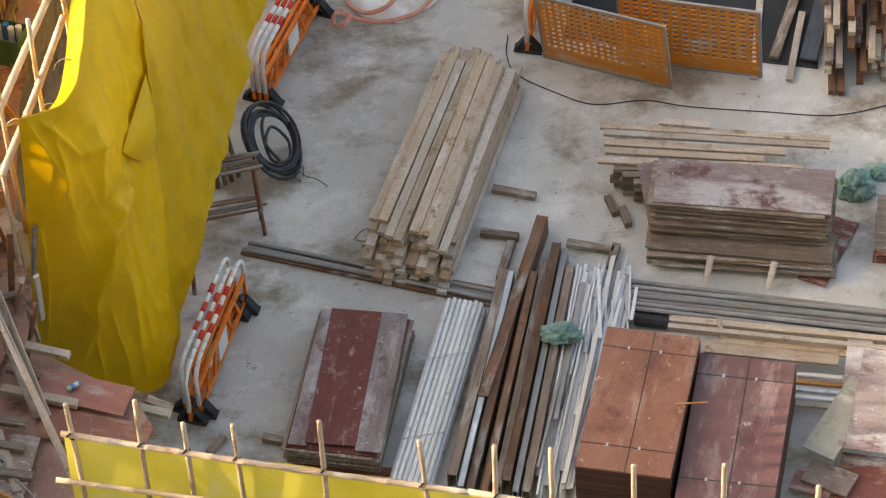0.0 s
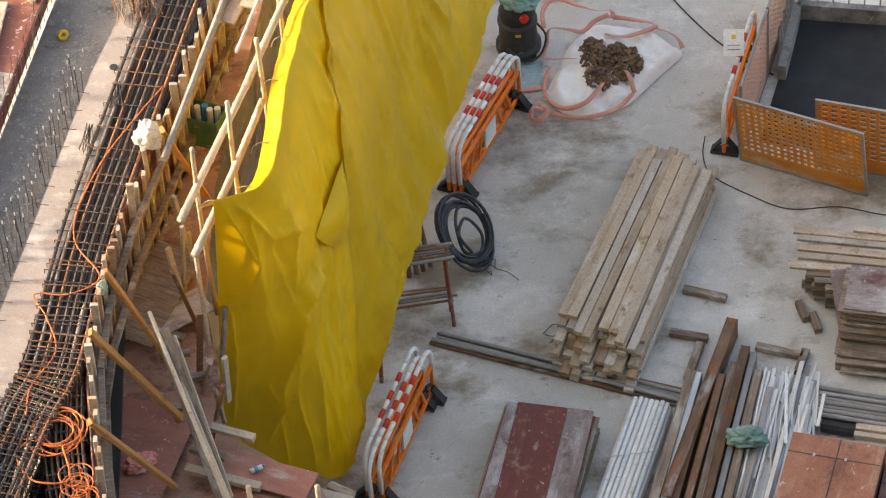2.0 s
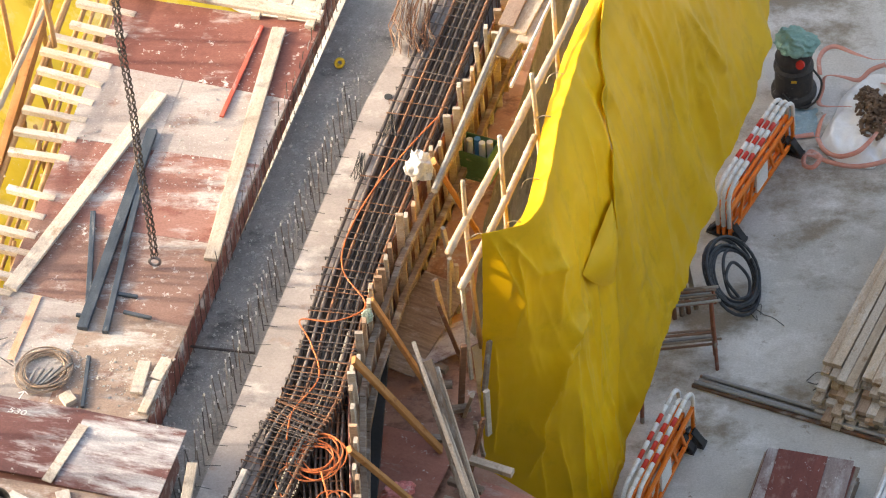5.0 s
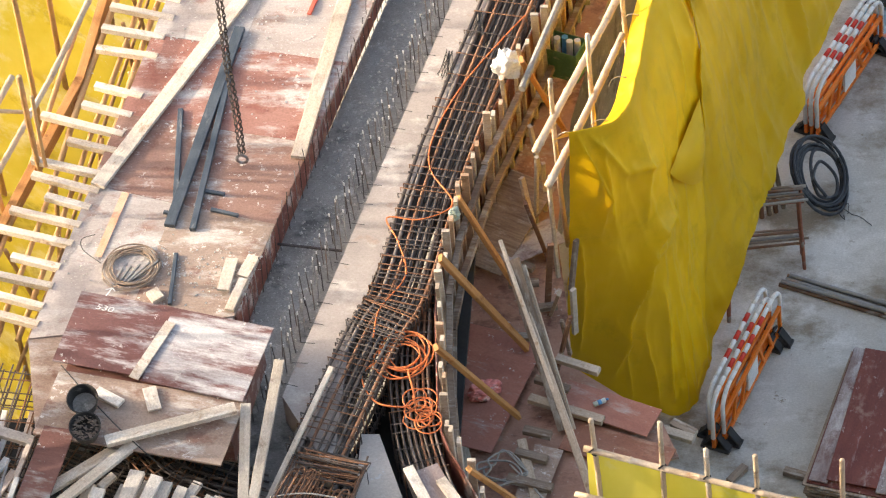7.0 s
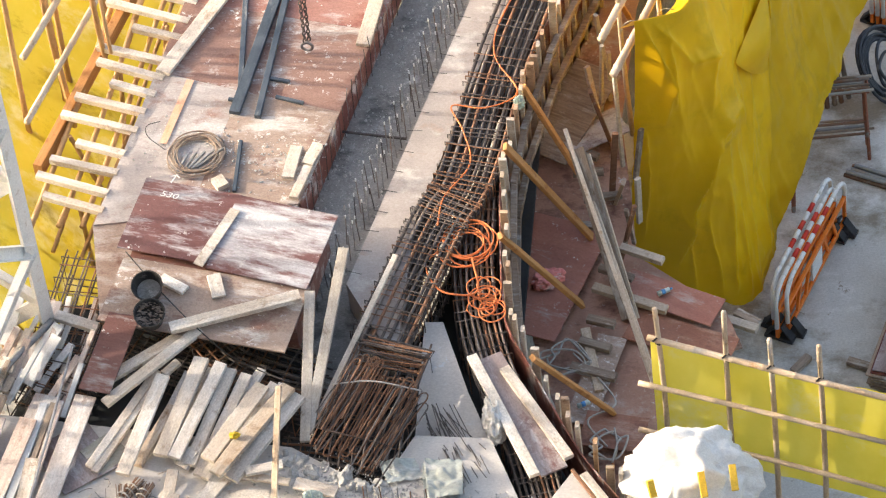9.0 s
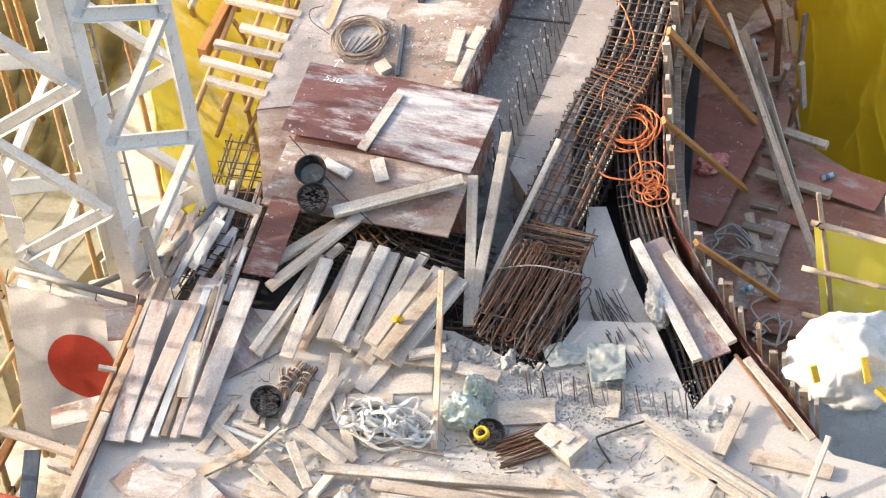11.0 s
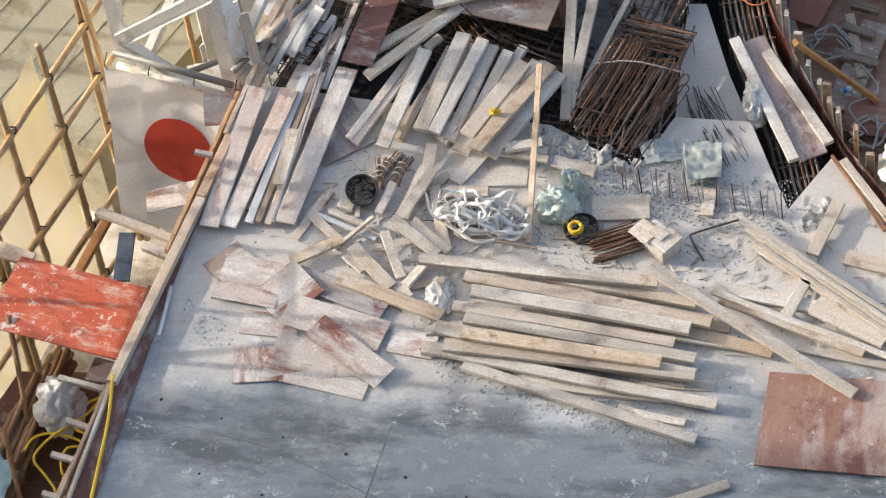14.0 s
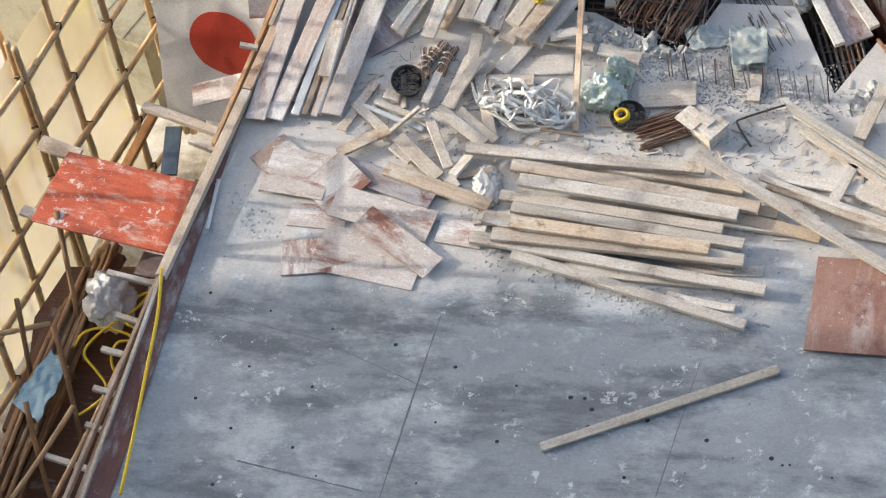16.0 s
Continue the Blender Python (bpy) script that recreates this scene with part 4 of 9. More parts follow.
poles(rail, [((-5.55, 38.02, 5.40), (-4.80, 40.12, 5.60)), ((-4.80, 40.12, 5.60), (-4.26, 41.76, 5.75)), ((-4.26, 41.76, 5.75), (-3.79, 43.73, 5.80)), ((-5.40, 37.80, 5.00), (-4.62, 40.26, 5.20))], bamboo_pale, 0.055)
for a, zt in (((-5.32, 38.59, 5.50), 6.1), ((-4.90, 39.28, 5.50), 6.2), ((-4.56, 40.28, 5.50), 6.3), ((-4.39, 41.81, 5.50), 6.2)):
    poles(rail, [((a[0], a[1], 3.0), (a[0] - 0.05, a[1], zt))], bamboo_pale, 0.035)

# ---- near scaffold ----
near = holder("bamboo_scaffold", (-4.68, 34.86, 3.00), "bamboo edge scaffold with yellow net panels", "bamboo scaffold")
r0, r1 = Vector((-4.63, 33.45, 5.20)), Vector((0.59, 32.03, 5.20))
dirn = (r1 - r0) / (r1 - r0).length
poles(near, [(r0, r0 + dirn * 5.2), (r0 + dirn * 4.9, r0 + dirn * 11)], bamboo_pale, 0.04)
m0, m1 = Vector((-4.75, 33.24, 4.60)), Vector((-1.79, 32.46, 4.60))
poles(near, [(m0, m1), (m1, m1 + (m1 - m0) * 2.4)], bamboo_pale, 0.035)
l0, l1 = Vector((-4.76, 33.01, 4.00)), Vector((-1.79, 32.22, 4.00))
poles(near, [(l0, l1), (l1, l1 + (l1 - l0) * 2.4)], bamboo_pale, 0.035)
for x, y, f, zt in ((125, 685, 0.0, 5.85), (252, 678, 0.0, 6.1), (333, 738, 0, 5.8), (422, 740, 0, 5.9), (577, 730, 0, 6.2), (750, 765, 0, 6.1), (880, 770, 0, 6.2), (977, 772, 0, 6.3), (1118, 815, 0, 6.2), (1272, 802, 0, 6.45), (1430, 850, 0, 6.3)):
    s = (x - 108) / 797
    p = r0.lerp(r1, s)
    poles(near, [((p[0] + 0.03, p[1] - 0.03, 2.2), (p[0], p[1] + 0.02, zt - 0.1))], bamboo_pale, 0.036)
bm = bmesh.new()
cols = []
for i in range(91):
    u = i / 90
    p = r0.lerp(r0 + dirn * 11, u)
    col = []
    for j in range(25):
        v = j / 24
        sag = 0.05 * math.sin(u * 11 * math.pi / 1.0) ** 2 * (1 - v)
        d = 0.05 * noise.noise((u * 14, v * 2, 2)) + 0.03 * noise.noise((u * 40, v * 4, 7))
        col.append(bm.verts.new(p + Vector((0.02, 0.07 + d, -0.05 - sag - 2.1 * v)) - near.matrix_basis.translation))
    cols.append(col)
for i in range(90):
    for j in range(24):
        bm.faces.new([cols[i][j], cols[i + 1][j], cols[i + 1][j + 1], cols[i][j + 1]])
part("net", bm, net_yellow, near, "yellow mesh net tied to the bamboo", smooth=True)
for x in (125, 252, 333, 422, 577, 750, 880, 977, 1118, 1272):
    p = r0.lerp(r1, (x - 108) / 797) - near.matrix_basis.translation
    bm = bmesh.new()
    tube(bm, [p + Vector((0.048 * math.cos(t), 0.03 * math.sin(2 * t) - 0.02, 0.052 * math.sin(t))) for t in (math.pi * k / 4 for k in range(8))], 0.012, 5, closed=True)
    part("tie", bm, tie_black, near)

# ---- the yard ----
def stack(a, b, c, tall, thick, material, edge, label, jitter=0.0, straps=False, name="plywood_stack", each=1, drop=0.0):
    """Sheets on one another: a to b one upper edge, c on the opposite one."""
    a, b, c = Vector(a), Vector(b), Vector(c)
    x = (b - a).normalized()
    y = c - a
    y -= x * y.dot(x)
    w, n = y.length, (b - a).length
    y.normalize()
    z = Vector((0, 0, 1))
    if x.cross(y).z < 0:
        a, x = b, -x
    m = Matrix((x, y, z)).transposed().to_4x4()
    m.translation = (a.x, a.y, a.z - tall)
    root = new(name)
    root.matrix_basis = m
    tagged(root, label, "plywood stack")
    k = max(2, int(tall / thick))
    for i in range(k):
        t = tall / k
        bm = bmesh.new()
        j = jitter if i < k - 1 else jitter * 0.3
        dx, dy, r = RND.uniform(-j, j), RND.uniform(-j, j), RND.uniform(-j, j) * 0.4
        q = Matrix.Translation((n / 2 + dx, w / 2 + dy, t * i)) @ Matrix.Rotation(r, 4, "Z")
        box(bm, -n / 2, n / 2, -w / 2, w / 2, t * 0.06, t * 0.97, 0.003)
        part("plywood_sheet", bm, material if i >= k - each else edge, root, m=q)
    if straps:
        for f in (0.14, 0.83):
            bm = bmesh.new()
            box(bm, -0.004, w + 0.004, -0.007, 0.007, tall, tall + 0.004, 0.001, m=Matrix.Translation((n * f, 0, 0)) @ Matrix.Rotation(radians(90), 4, "Z"))
            band = part("strap", bm, wire_dark, root, "dark steel packing strap")
            for s in (0.28, 0.62):
                bm = bmesh.new()
                box(bm, -0.025, 0.025, -0.016, 0.016, tall + 0.004, tall + 0.012, 0.002, m=Matrix.Translation((n * f, w * s, 0)))
                part("strap_clip", bm, steel_galv, band, "bright steel clip")
        bm = bmesh.new()
        box(bm, -0.004, n + 0.004, w * 0.52 - 0.007, w * 0.52 + 0.007, tall + 0.001, tall + 0.005, 0.001)
        part("strap", bm, wire_dark, root)
    return root


stack((2.08, 38.06, 0.95), (1.49, 35.78, 0.95), (3.28, 37.76, 0.95), 0.95, 0.03, ply_orange, ply_edge_shaded, "strapped stack of new orange-brown plywood sheets", 0.004, True)
stack((3.27, 37.66, 0.75), (2.71, 35.22, 0.75), (4.49, 37.33, 0.75), 0.75, 0.03, ply_new, ply_edge_shaded, "strapped stack of new red-brown plywood sheets", 0.004, True)

# worn sheets, piled flat
stack((-1.67, 39.14, 0.42), (-2.22, 36.85, 0.42), (-0.49, 38.85, 0.42), 0.36, 0.024, ply_crimson, timber_old, "pile of worn plywood sheets with dark edges", 0.055)
for q, mt in ((((-1.67, 39.13, 0.46), (-2.20, 36.86, 0.46), (-1.43, 39.07, 0.46)), ply_grey), (((-1.53, 39.10, 0.48), (-1.97, 36.85, 0.48), (-0.88, 38.94, 0.48)), ply_crimson), (((-0.87, 38.98, 0.47), (-1.33, 36.66, 0.47), (-0.53, 38.88, 0.47)), ply_grey)):
    sheet(*q, 0.02, mt, label="worn plywood board lying on the sheet pile", group="boards on the pile")
for a, b in (((-2.15, 36.71, 0.05), (-1.12, 36.48, 0.05)), ((-2.00, 36.84, 0.05), (-0.82, 36.59, 0.05))):
    plank(a, b, 0.12, 0.08, brick_red, "bearer", "red brick-coloured bearer under the plywood pile", "bearer")

stack((2.99, 40.93, 1.00), (5.34, 40.48, 1.00), (2.89, 40.14, 1.00), 0.62, 0.028, ply_grey, timber_old, "tall pile of worn grey-purple plywood sheets", 0.06)
stack((2.78, 39.86, 0.36), (5.21, 39.38, 0.36), (2.81, 40.42, 0.36), 0.34, 0.03, timber_old, timber_old, "lower pile of old plywood sheets", 0.07)
for a, b in (((3.57, 39.56, 0.45), (3.49, 39.42, 0.10)), ((4.41, 39.38, 0.45), (4.31, 39.22, 0.10))):
    plank(a, b, 0.08, 0.06, timber_pale, "bearer", "pale timber bearer poking out of the plywood pile", "bearer")
sheet((5.31, 40.51, 0.05), (5.67, 40.32, 0.05), (4.80, 39.39, 0.05), 0.02, ply_red, label="red plywood sheet lying flat on the floor")
sheet((2.71, 40.92, 0.90), (2.99, 40.95, 0.90), (2.57, 40.06, 0.50), 0.02, ply_grey, label="grey plywood sheet leaning on the pile")

# long planks piled on the floor
p0, p1 = Vector((0.68, 43.45, 0.62)), Vector((-0.45, 40.34, 0.62))
ax = (p1 - p0).normalized()
ax.z = 0
sd = Vector((ax.y, -ax.x, 0))
if sd.x < 0:
    sd = -sd
for lay in range(8):
    for k in range(8):
        if lay == 7 and k in (0, 7):
            continue
        w, t = RND.choice((0.125, 0.14, 0.145)), 0.074
        s = (k - 3.4) * 0.137 + RND.uniform(-0.012, 0.012) + 0.012 * (7 - lay)
        z = 0.03 + (lay + 1) * 0.074
        st, en = RND.uniform(-0.2, 0.12), RND.uniform(-0.15, 0.3)
        a = p0 + sd * s - ax * st * (1.3 if lay < 7 else 1)
        b = p1 + sd * (s * 1.12 + RND.uniform(-0.03, 0.03)) + ax * (en + 0.06 * (7 - lay))
        plank((a.x, a.y, z), (b.x, b.y, z), w, t * 0.96, RND.choice((timber_tan, timber_brown, timber_tan, timber_pale)), label="sawn timber plank in the long yard pile", group="planks of the yard pile")
plank((0.24, 43.85, 0.30), (-0.60, 41.05, 0.30), 0.12, 0.1, timber_tan, label="sawn timber plank beside the yard pile")
for a, b in (((0.74, 41.41, 0.10), (1.32, 41.21, 0.10)), ((0.53, 40.63, 0.10), (1.04, 40.49, 0.10)), ((1.69, 40.33, 0.10), (2.31, 40.13, 0.10)), ((0.94, 40.41, 0.10), (0.74, 39.77, 0.10)), ((2.36, 40.23, 0.10), (2.23, 39.83, 0.10)), ((-2.54, 37.30, 0.12), (-2.24, 37.20, 0.12)), ((-3.25, 37.10, 0.10), (-3.06, 37.37, 0.10))):
    plank(a, b, 0.11, 0.09, timber_old, "bearer", "short old timber bearer on the yard floor", "bearer", "yard bearers")

# tubes
def tubes(name, a, b, n, layers, r, material, label, spread=1.05, mess=0.0, group=""):
    a, b = Vector(a), Vector(b)
    d = (b - a).normalized()
    s = Vector((d.y, -d.x, 0)).normalized()
    root = holder(name, (a.x, a.y, 0), label, "pipe bundle")
    for lay in range(layers):
        for k in range(n - (lay % 2)):
            f = (k - (n - 1 - lay % 2) / 2) * 2 * r * spread + RND.uniform(-mess, mess) * 0.3
            z = r + lay * r * 1.75
            p = a + s * f - d * RND.uniform(0, 0.06 + mess)
            q = b + s * (f + RND.uniform(-mess, mess)) + d * RND.uniform(0, 0.06 + mess)
            bm = bmesh.new()
            o = Vector((a.x, a.y, 0))
            tube(bm, [Vector((p.x, p.y, z)) - o, Vector((q.x, q.y, z)) - o], r, 10)
            part("pipe", bm, material if not isinstance(material, tuple) else RND.choice(material), root, smooth=False)
    return root


g = tubes("steel_tubes", (0.24, 39.24, 0.30), (-0.70, 36.08, 0.30), 8, 4, 0.035, (steel_light, steel_light, strip_white), "bundle of pale galvanised scaffold tubes on the floor")
for f in (0.3, 0.72):
    p = Vector((0.24, 39.28, 0.26)).lerp(Vector((-0.70, 36.11, 0.26)), f) - g.matrix_basis.translation
    s = Vector((0.99, 0.12, 0))
    bm = bmesh.new()
    tube(bm, [p - s * 0.3, p + s * 0.3], 0.008, 5)
    part("binding_wire", bm, steel_galv, g)
tubes("steel_tubes", (-2.60, 40.62, 0.10), (0.59, 39.46, 0.10), 4, 2, 0.03, (pipe_grey, pipe_grey, steel_rust), "grey and rusty steel pipes lying across the yard", mess=0.08)
tubes("steel_tubes", (2.34, 39.27, 0.25), (6.34, 38.31, 0.25), 7, 3, 0.035, (pipe_grey, steel_galv, pipe_grey), "long grey steel pipes lying behind the plywood stacks", mess=0.06)
tubes("drain_pipe", (2.51, 38.87, 0.12), (2.95, 38.75, 0.12), 1, 1, 0.09, rubber, "short black plastic drain pipe on the floor")

# rusty steel members
for k, (a, b, w, mt) in enumerate((((1.38, 40.59, 0.35), (0.39, 37.52, 0.35), 0.14, steel_rust), ((0.81, 39.74, 0.30), (-0.09, 36.28, 0.30), 0.12, timber_old), ((0.90, 39.67, 0.32), (0.01, 36.07, 0.32), 0.07, steel_galv), ((1.05, 39.65, 0.32), (0.12, 35.97, 0.32), 0.1, steel_rust), ((1.20, 39.60, 0.36), (0.30, 35.92, 0.36), 0.09, steel_rust), ((1.37, 39.82, 0.33), (0.49, 36.02, 0.33), 0.08, timber_old), ((1.54, 40.09, 0.35), (0.60, 36.09, 0.35), 0.11, steel_rust), ((1.65, 40.02, 0.30), (0.71, 35.93, 0.30), 0.07, pipe_grey), ((1.70, 39.71, 0.30), (0.85, 35.92, 0.30), 0.1, timber_old))):
    o = Vector((a[0], a[1], a[2]))
    m, n = along(a, b)
    root = new("steel_channel")
    root.matrix_basis = m
    tagged(root, "rusty steel channel lying lengthwise in the yard" if mt is steel_rust else "old grey-brown beam lying among the steel", "beam", "long beams in the yard")
    bm = bmesh.new()
    box(bm, 0, n, -w / 2, w / 2, -0.012, 0, 0.002)
    part("web", bm, mt, root)
    for s in (-1, 1):
        bm = bmesh.new()
        box(bm, 0, n, s * w / 2 - 0.006, s * w / 2 + 0.006, -a[2], 0.012, 0.002)
        part("flange", bm, mt, root)

# heap of white strips
for k in range(76):
    f = RND.uniform(-0.42, 0.42)
    a = Vector((2.11, 39.59, 0.30)) + Vector((f * 0.9, RND.uniform(-0.25, 0.25), RND.uniform(-0.26, 0.02)))
    b = Vector((1.26, 36.07, 0.30)) + Vector((f * 0.8 + RND.uniform(-0.09, 0.09), RND.uniform(-0.4, 0.5), RND.uniform(-0.26, 0.02)))
    if k % 3 == 0:
        b = a.lerp(b, RND.uniform(0.4, 0.7))
    plank(a, b, RND.choice((0.03, 0.05, 0.07)), 0.02, RND.choice((strip_white, strip_white, strip_white, steel_light, pipe_grey)), "strip", "thin white metal strip in a loose heap", "metal strip", "heap of white strips", turn=RND.uniform(-20, 20))


for k in range(34):
    a = Vector((2.17, 39.37, 0.30)) + Vector((RND.uniform(-0.35, 0.4), RND.uniform(-0.4, 0.4), RND.uniform(-0.12, 0.08)))
    t = RND.uniform(-0.34, -0.02)
    plank(a, a + Vector((math.sin(t), -math.cos(t), RND.uniform(-0.1, 0.02))) * RND.uniform(0.4, 1.3), RND.choice((0.02, 0.03, 0.045)), 0.012, strip_white, "strip", "thin white metal strip in a loose heap", "metal strip", "heap of white strips", turn=RND.uniform(-20, 20))


def cloth(name, at, sx, sy, tall, material, label, category, seed=0, yaw=0.0, lumps=2.5, flat=0.35):
    """A crumpled cloth, sack or bag resting at its lowest point."""
    bm = bmesh.new()
    bmesh.ops.create_icosphere(bm, subdivisions=5, radius=1)
    for v in bm.verts:
        p = v.co.copy()
        q = p + 0.25 * Vector((noise.noise(p * 2 + Vector((seed, 3, 0))), noise.noise(p * 2 + Vector((0, seed, 7))), 0))
        n = 1.24 + 0.28 * noise.noise(p * lumps * 0.5 + Vector((seed, 0, 0)))
        n -= 0.62 * abs(noise.noise(q * lumps * 0.75 + Vector((0, 0, seed)))) + 0.34 * abs(noise.noise(q * lumps * 1.7 + Vector((seed, 0, 4)))) + 0.14 * abs(noise.noise(q * lumps * 4.2 + Vector((0, seed, 9))))
        v.co = Vector((p.x * sx * n, p.y * sy * n, max(-flat, p.z) * tall * n + flat * tall))
        if p.z < -flat:
            v.co.z = 0.0
    return make(name, bm, material, None, pose(*at, 0, 0, yaw), label, category, smooth=True)


def drape(name, corners, material, label, category, lift=0.04, n=22, seed=0.0, smooth=True, parent=None):
    """A thin wrinkled sheet between four corners."""
    c = [Vector(p) for p in corners]
    o = c[0].copy()
    bm = bmesh.new()
    g = []
    for i in range(n + 1):
        r = []
        for j in range(n + 1):
            u, v = i / n, j / n
            p = c[0].lerp(c[1], u).lerp(c[3].lerp(c[2], u), v)
            e = 0.05 * (noise.noise((u * 5 + seed, 0, v * 3)))
            p += Vector((e if j in (0, n) else 0, e if i in (0, n) else 0, 0))
            h = lift * (0.9 * abs(noise.noise((p.x * 3 + seed, p.y * 3, seed))) + 0.5 * abs(noise.noise((p.x * 9, p.y * 9, seed + 4))))
            r.append(bm.verts.new(p - o + Vector((0, 0, h + 0.004))))
        g.append(r)
    for i in range(n):
        for j in range(n):
            bm.faces.new([g[i][j], g[i + 1][j], g[i + 1][j + 1], g[i][j + 1]])
    return make(name, bm, material, parent, Matrix.Translation(o), label, category, smooth=smooth)


cloth("green_cloth", (1.48, 38.44, 0.36), 0.26, 0.17, 0.12, cloth_green, "crumpled pale green cloth lying on the strips", "cloth", 3)
cloth("green_sack", (5.68, 40.93, -0.00), 0.24, 0.18, 0.3, cloth_green, "tied pale green sack standing on the floor", "sack", 8)
cloth("green_sack", (6.04, 41.19, 0.00), 0.22, 0.1, 0.16, cloth_green, "limp green sack end on the floor", "sack", 12)

# planks and formwork right of the strips
for a, b, w, h in (((2.94, 38.58, 0.42), (5.99, 37.91, 0.42), 0.1, 0.12), ((2.91, 38.47, 0.40), (5.97, 37.77, 0.40), 0.08, 0.1), ((3.35, 38.15, 0.30), (5.11, 37.76, 0.30), 0.2, 0.05), ((3.55, 38.28, 0.30), (5.68, 37.78, 0.30), 0.16, 0.05)):
    plank(a, b, w, h, timber_tan, "timber_beam", "pale timber beam lying behind the plywood stacks", "timber beam", "beams behind the stacks")
plank((3.58, 38.42, 0.50), (3.63, 38.24, 0.30), 0.07, 0.05, timber_tan, label="short upright timber cleat")
for k in range(5):
    plank(Vector((4.47, 37.71, 0.15)) + Vector((0, -0.13 * k, 0)), Vector((5.13, 37.57, 0.15)) + Vector((0, -0.13 * k, 0)), 0.06, 0.05, (strip_white, timber_warm, steel_galv, strip_white, timber_tan)[k], label="short offcut between the stacks", group="offcuts by the stacks")
for q, mt, t in ((((5.26, 38.06, 0.40), (5.59, 38.00, 0.40), (4.59, 36.77, 0.35)), ply_grey, 0.02), (((5.21, 37.34, 0.45), (5.59, 37.07, 0.45), (4.47, 36.28, 0.38)), ply_moss, 0.02), (((5.44, 37.76, 0.50), (5.95, 37.62, 0.50), (5.36, 36.08, 0.42)), ply_grey, 0.02), (((4.61, 36.22, 0.20), (5.16, 35.89, 0.20), (4.43, 35.87, 0.20)), ply_tan, 0.05), (((4.38, 36.10, 0.15), (4.87, 35.87, 0.15), (4.24, 35.81, 0.15)), ply_pink, 0.05), (((5.00, 36.35, 0.12), (5.78, 36.14, 0.12), (4.75, 35.44, 0.12)), ply_red, 0.05)):
    sheet(*q, t, mt, label="broken worn plywood piece in a scrap heap", group="plywood scraps")
stack((5.96, 40.59, 0.30), (6.60, 40.48, 0.30), (5.74, 39.64, 0.30), 0.3, 0.04, timber_old, ply_red, "low pile of dark red plywood sheets", 0.04)

# planks over bearers
for k, (a, b) in enumerate((((2.28, 42.04, 0.52), (5.40, 41.49, 0.52)), ((2.32, 41.93, 0.50), (5.38, 41.39, 0.50)), ((2.32, 41.74, 0.50), (4.77, 41.32, 0.50)), ((2.32, 41.59, 0.50), (4.46, 41.22, 0.50)), ((2.20, 41.44, 0.48), (4.97, 41.03, 0.48)), ((3.10, 42.00, 0.57), (3.79, 41.85, 0.57)))):
    plank(a, b, 0.115, 0.05, timber_tan if k != 5 else timber_pale, label="pale plank lying on the far timber pile", group="planks of the far pile")
for lay in range(4):
    for k in range(3):
        o = Vector((0.12 * k, -0.14 * k, 0))
        plank(Vector((2.40, 41.33, 0.42)) + o + Vector((RND.uniform(-0.06, 0.06), 0, -0.1 * lay)), Vector((3.01, 41.22, 0.42)) + o + Vector((0.3, 0, -0.1 * lay)), 0.1, 0.08, timber_old, label="old dark plank under the far pile", group="planks under the far pile")
for a, b in (((2.30, 41.11, 0.10), (2.39, 40.79, 0.10)), ((2.48, 40.89, 0.10), (2.55, 40.57, 0.10))):
    plank(a, b, 0.1, 0.1, timber_old, "bearer", "old timber bearer under the far pile", "bearer")

# timber in the far corner
for k in range(56):
    c, r = k % 7, k // 7
    if RND.random() < 0.34:
        continue
    a = Vector((5.58, 42.71, 0.10)) + Vector((0.14 * c + RND.uniform(-0.06, 0.06), RND.uniform(-0.3, 0.3) + 0.12 * r, 0.02 + 0.1 * r))
    plank(a, a + Vector((0.25 + RND.uniform(-0.05, 0.05), 2.2, 0)), 0.1, 0.09, RND.choice((timber_old, timber_tan, timber_dark, timber_old)), label="sawn timber length in the corner pile", group="corner timber pile")
for a, b, w, mt in (((5.34, 44.88, 0.10), (4.83, 43.48, 0.10), 0.14, timber_old), ((5.32, 44.34, 0.08), (5.00, 43.05, 0.08), 0.1, timber_grey), ((5.70, 44.71, 0.12), (5.30, 43.38, 0.12), 0.24, steel_blue)):
    plank(a, b, w, 0.05, mt, label="loose board lying by the mesh fence", group="boards by the fence")


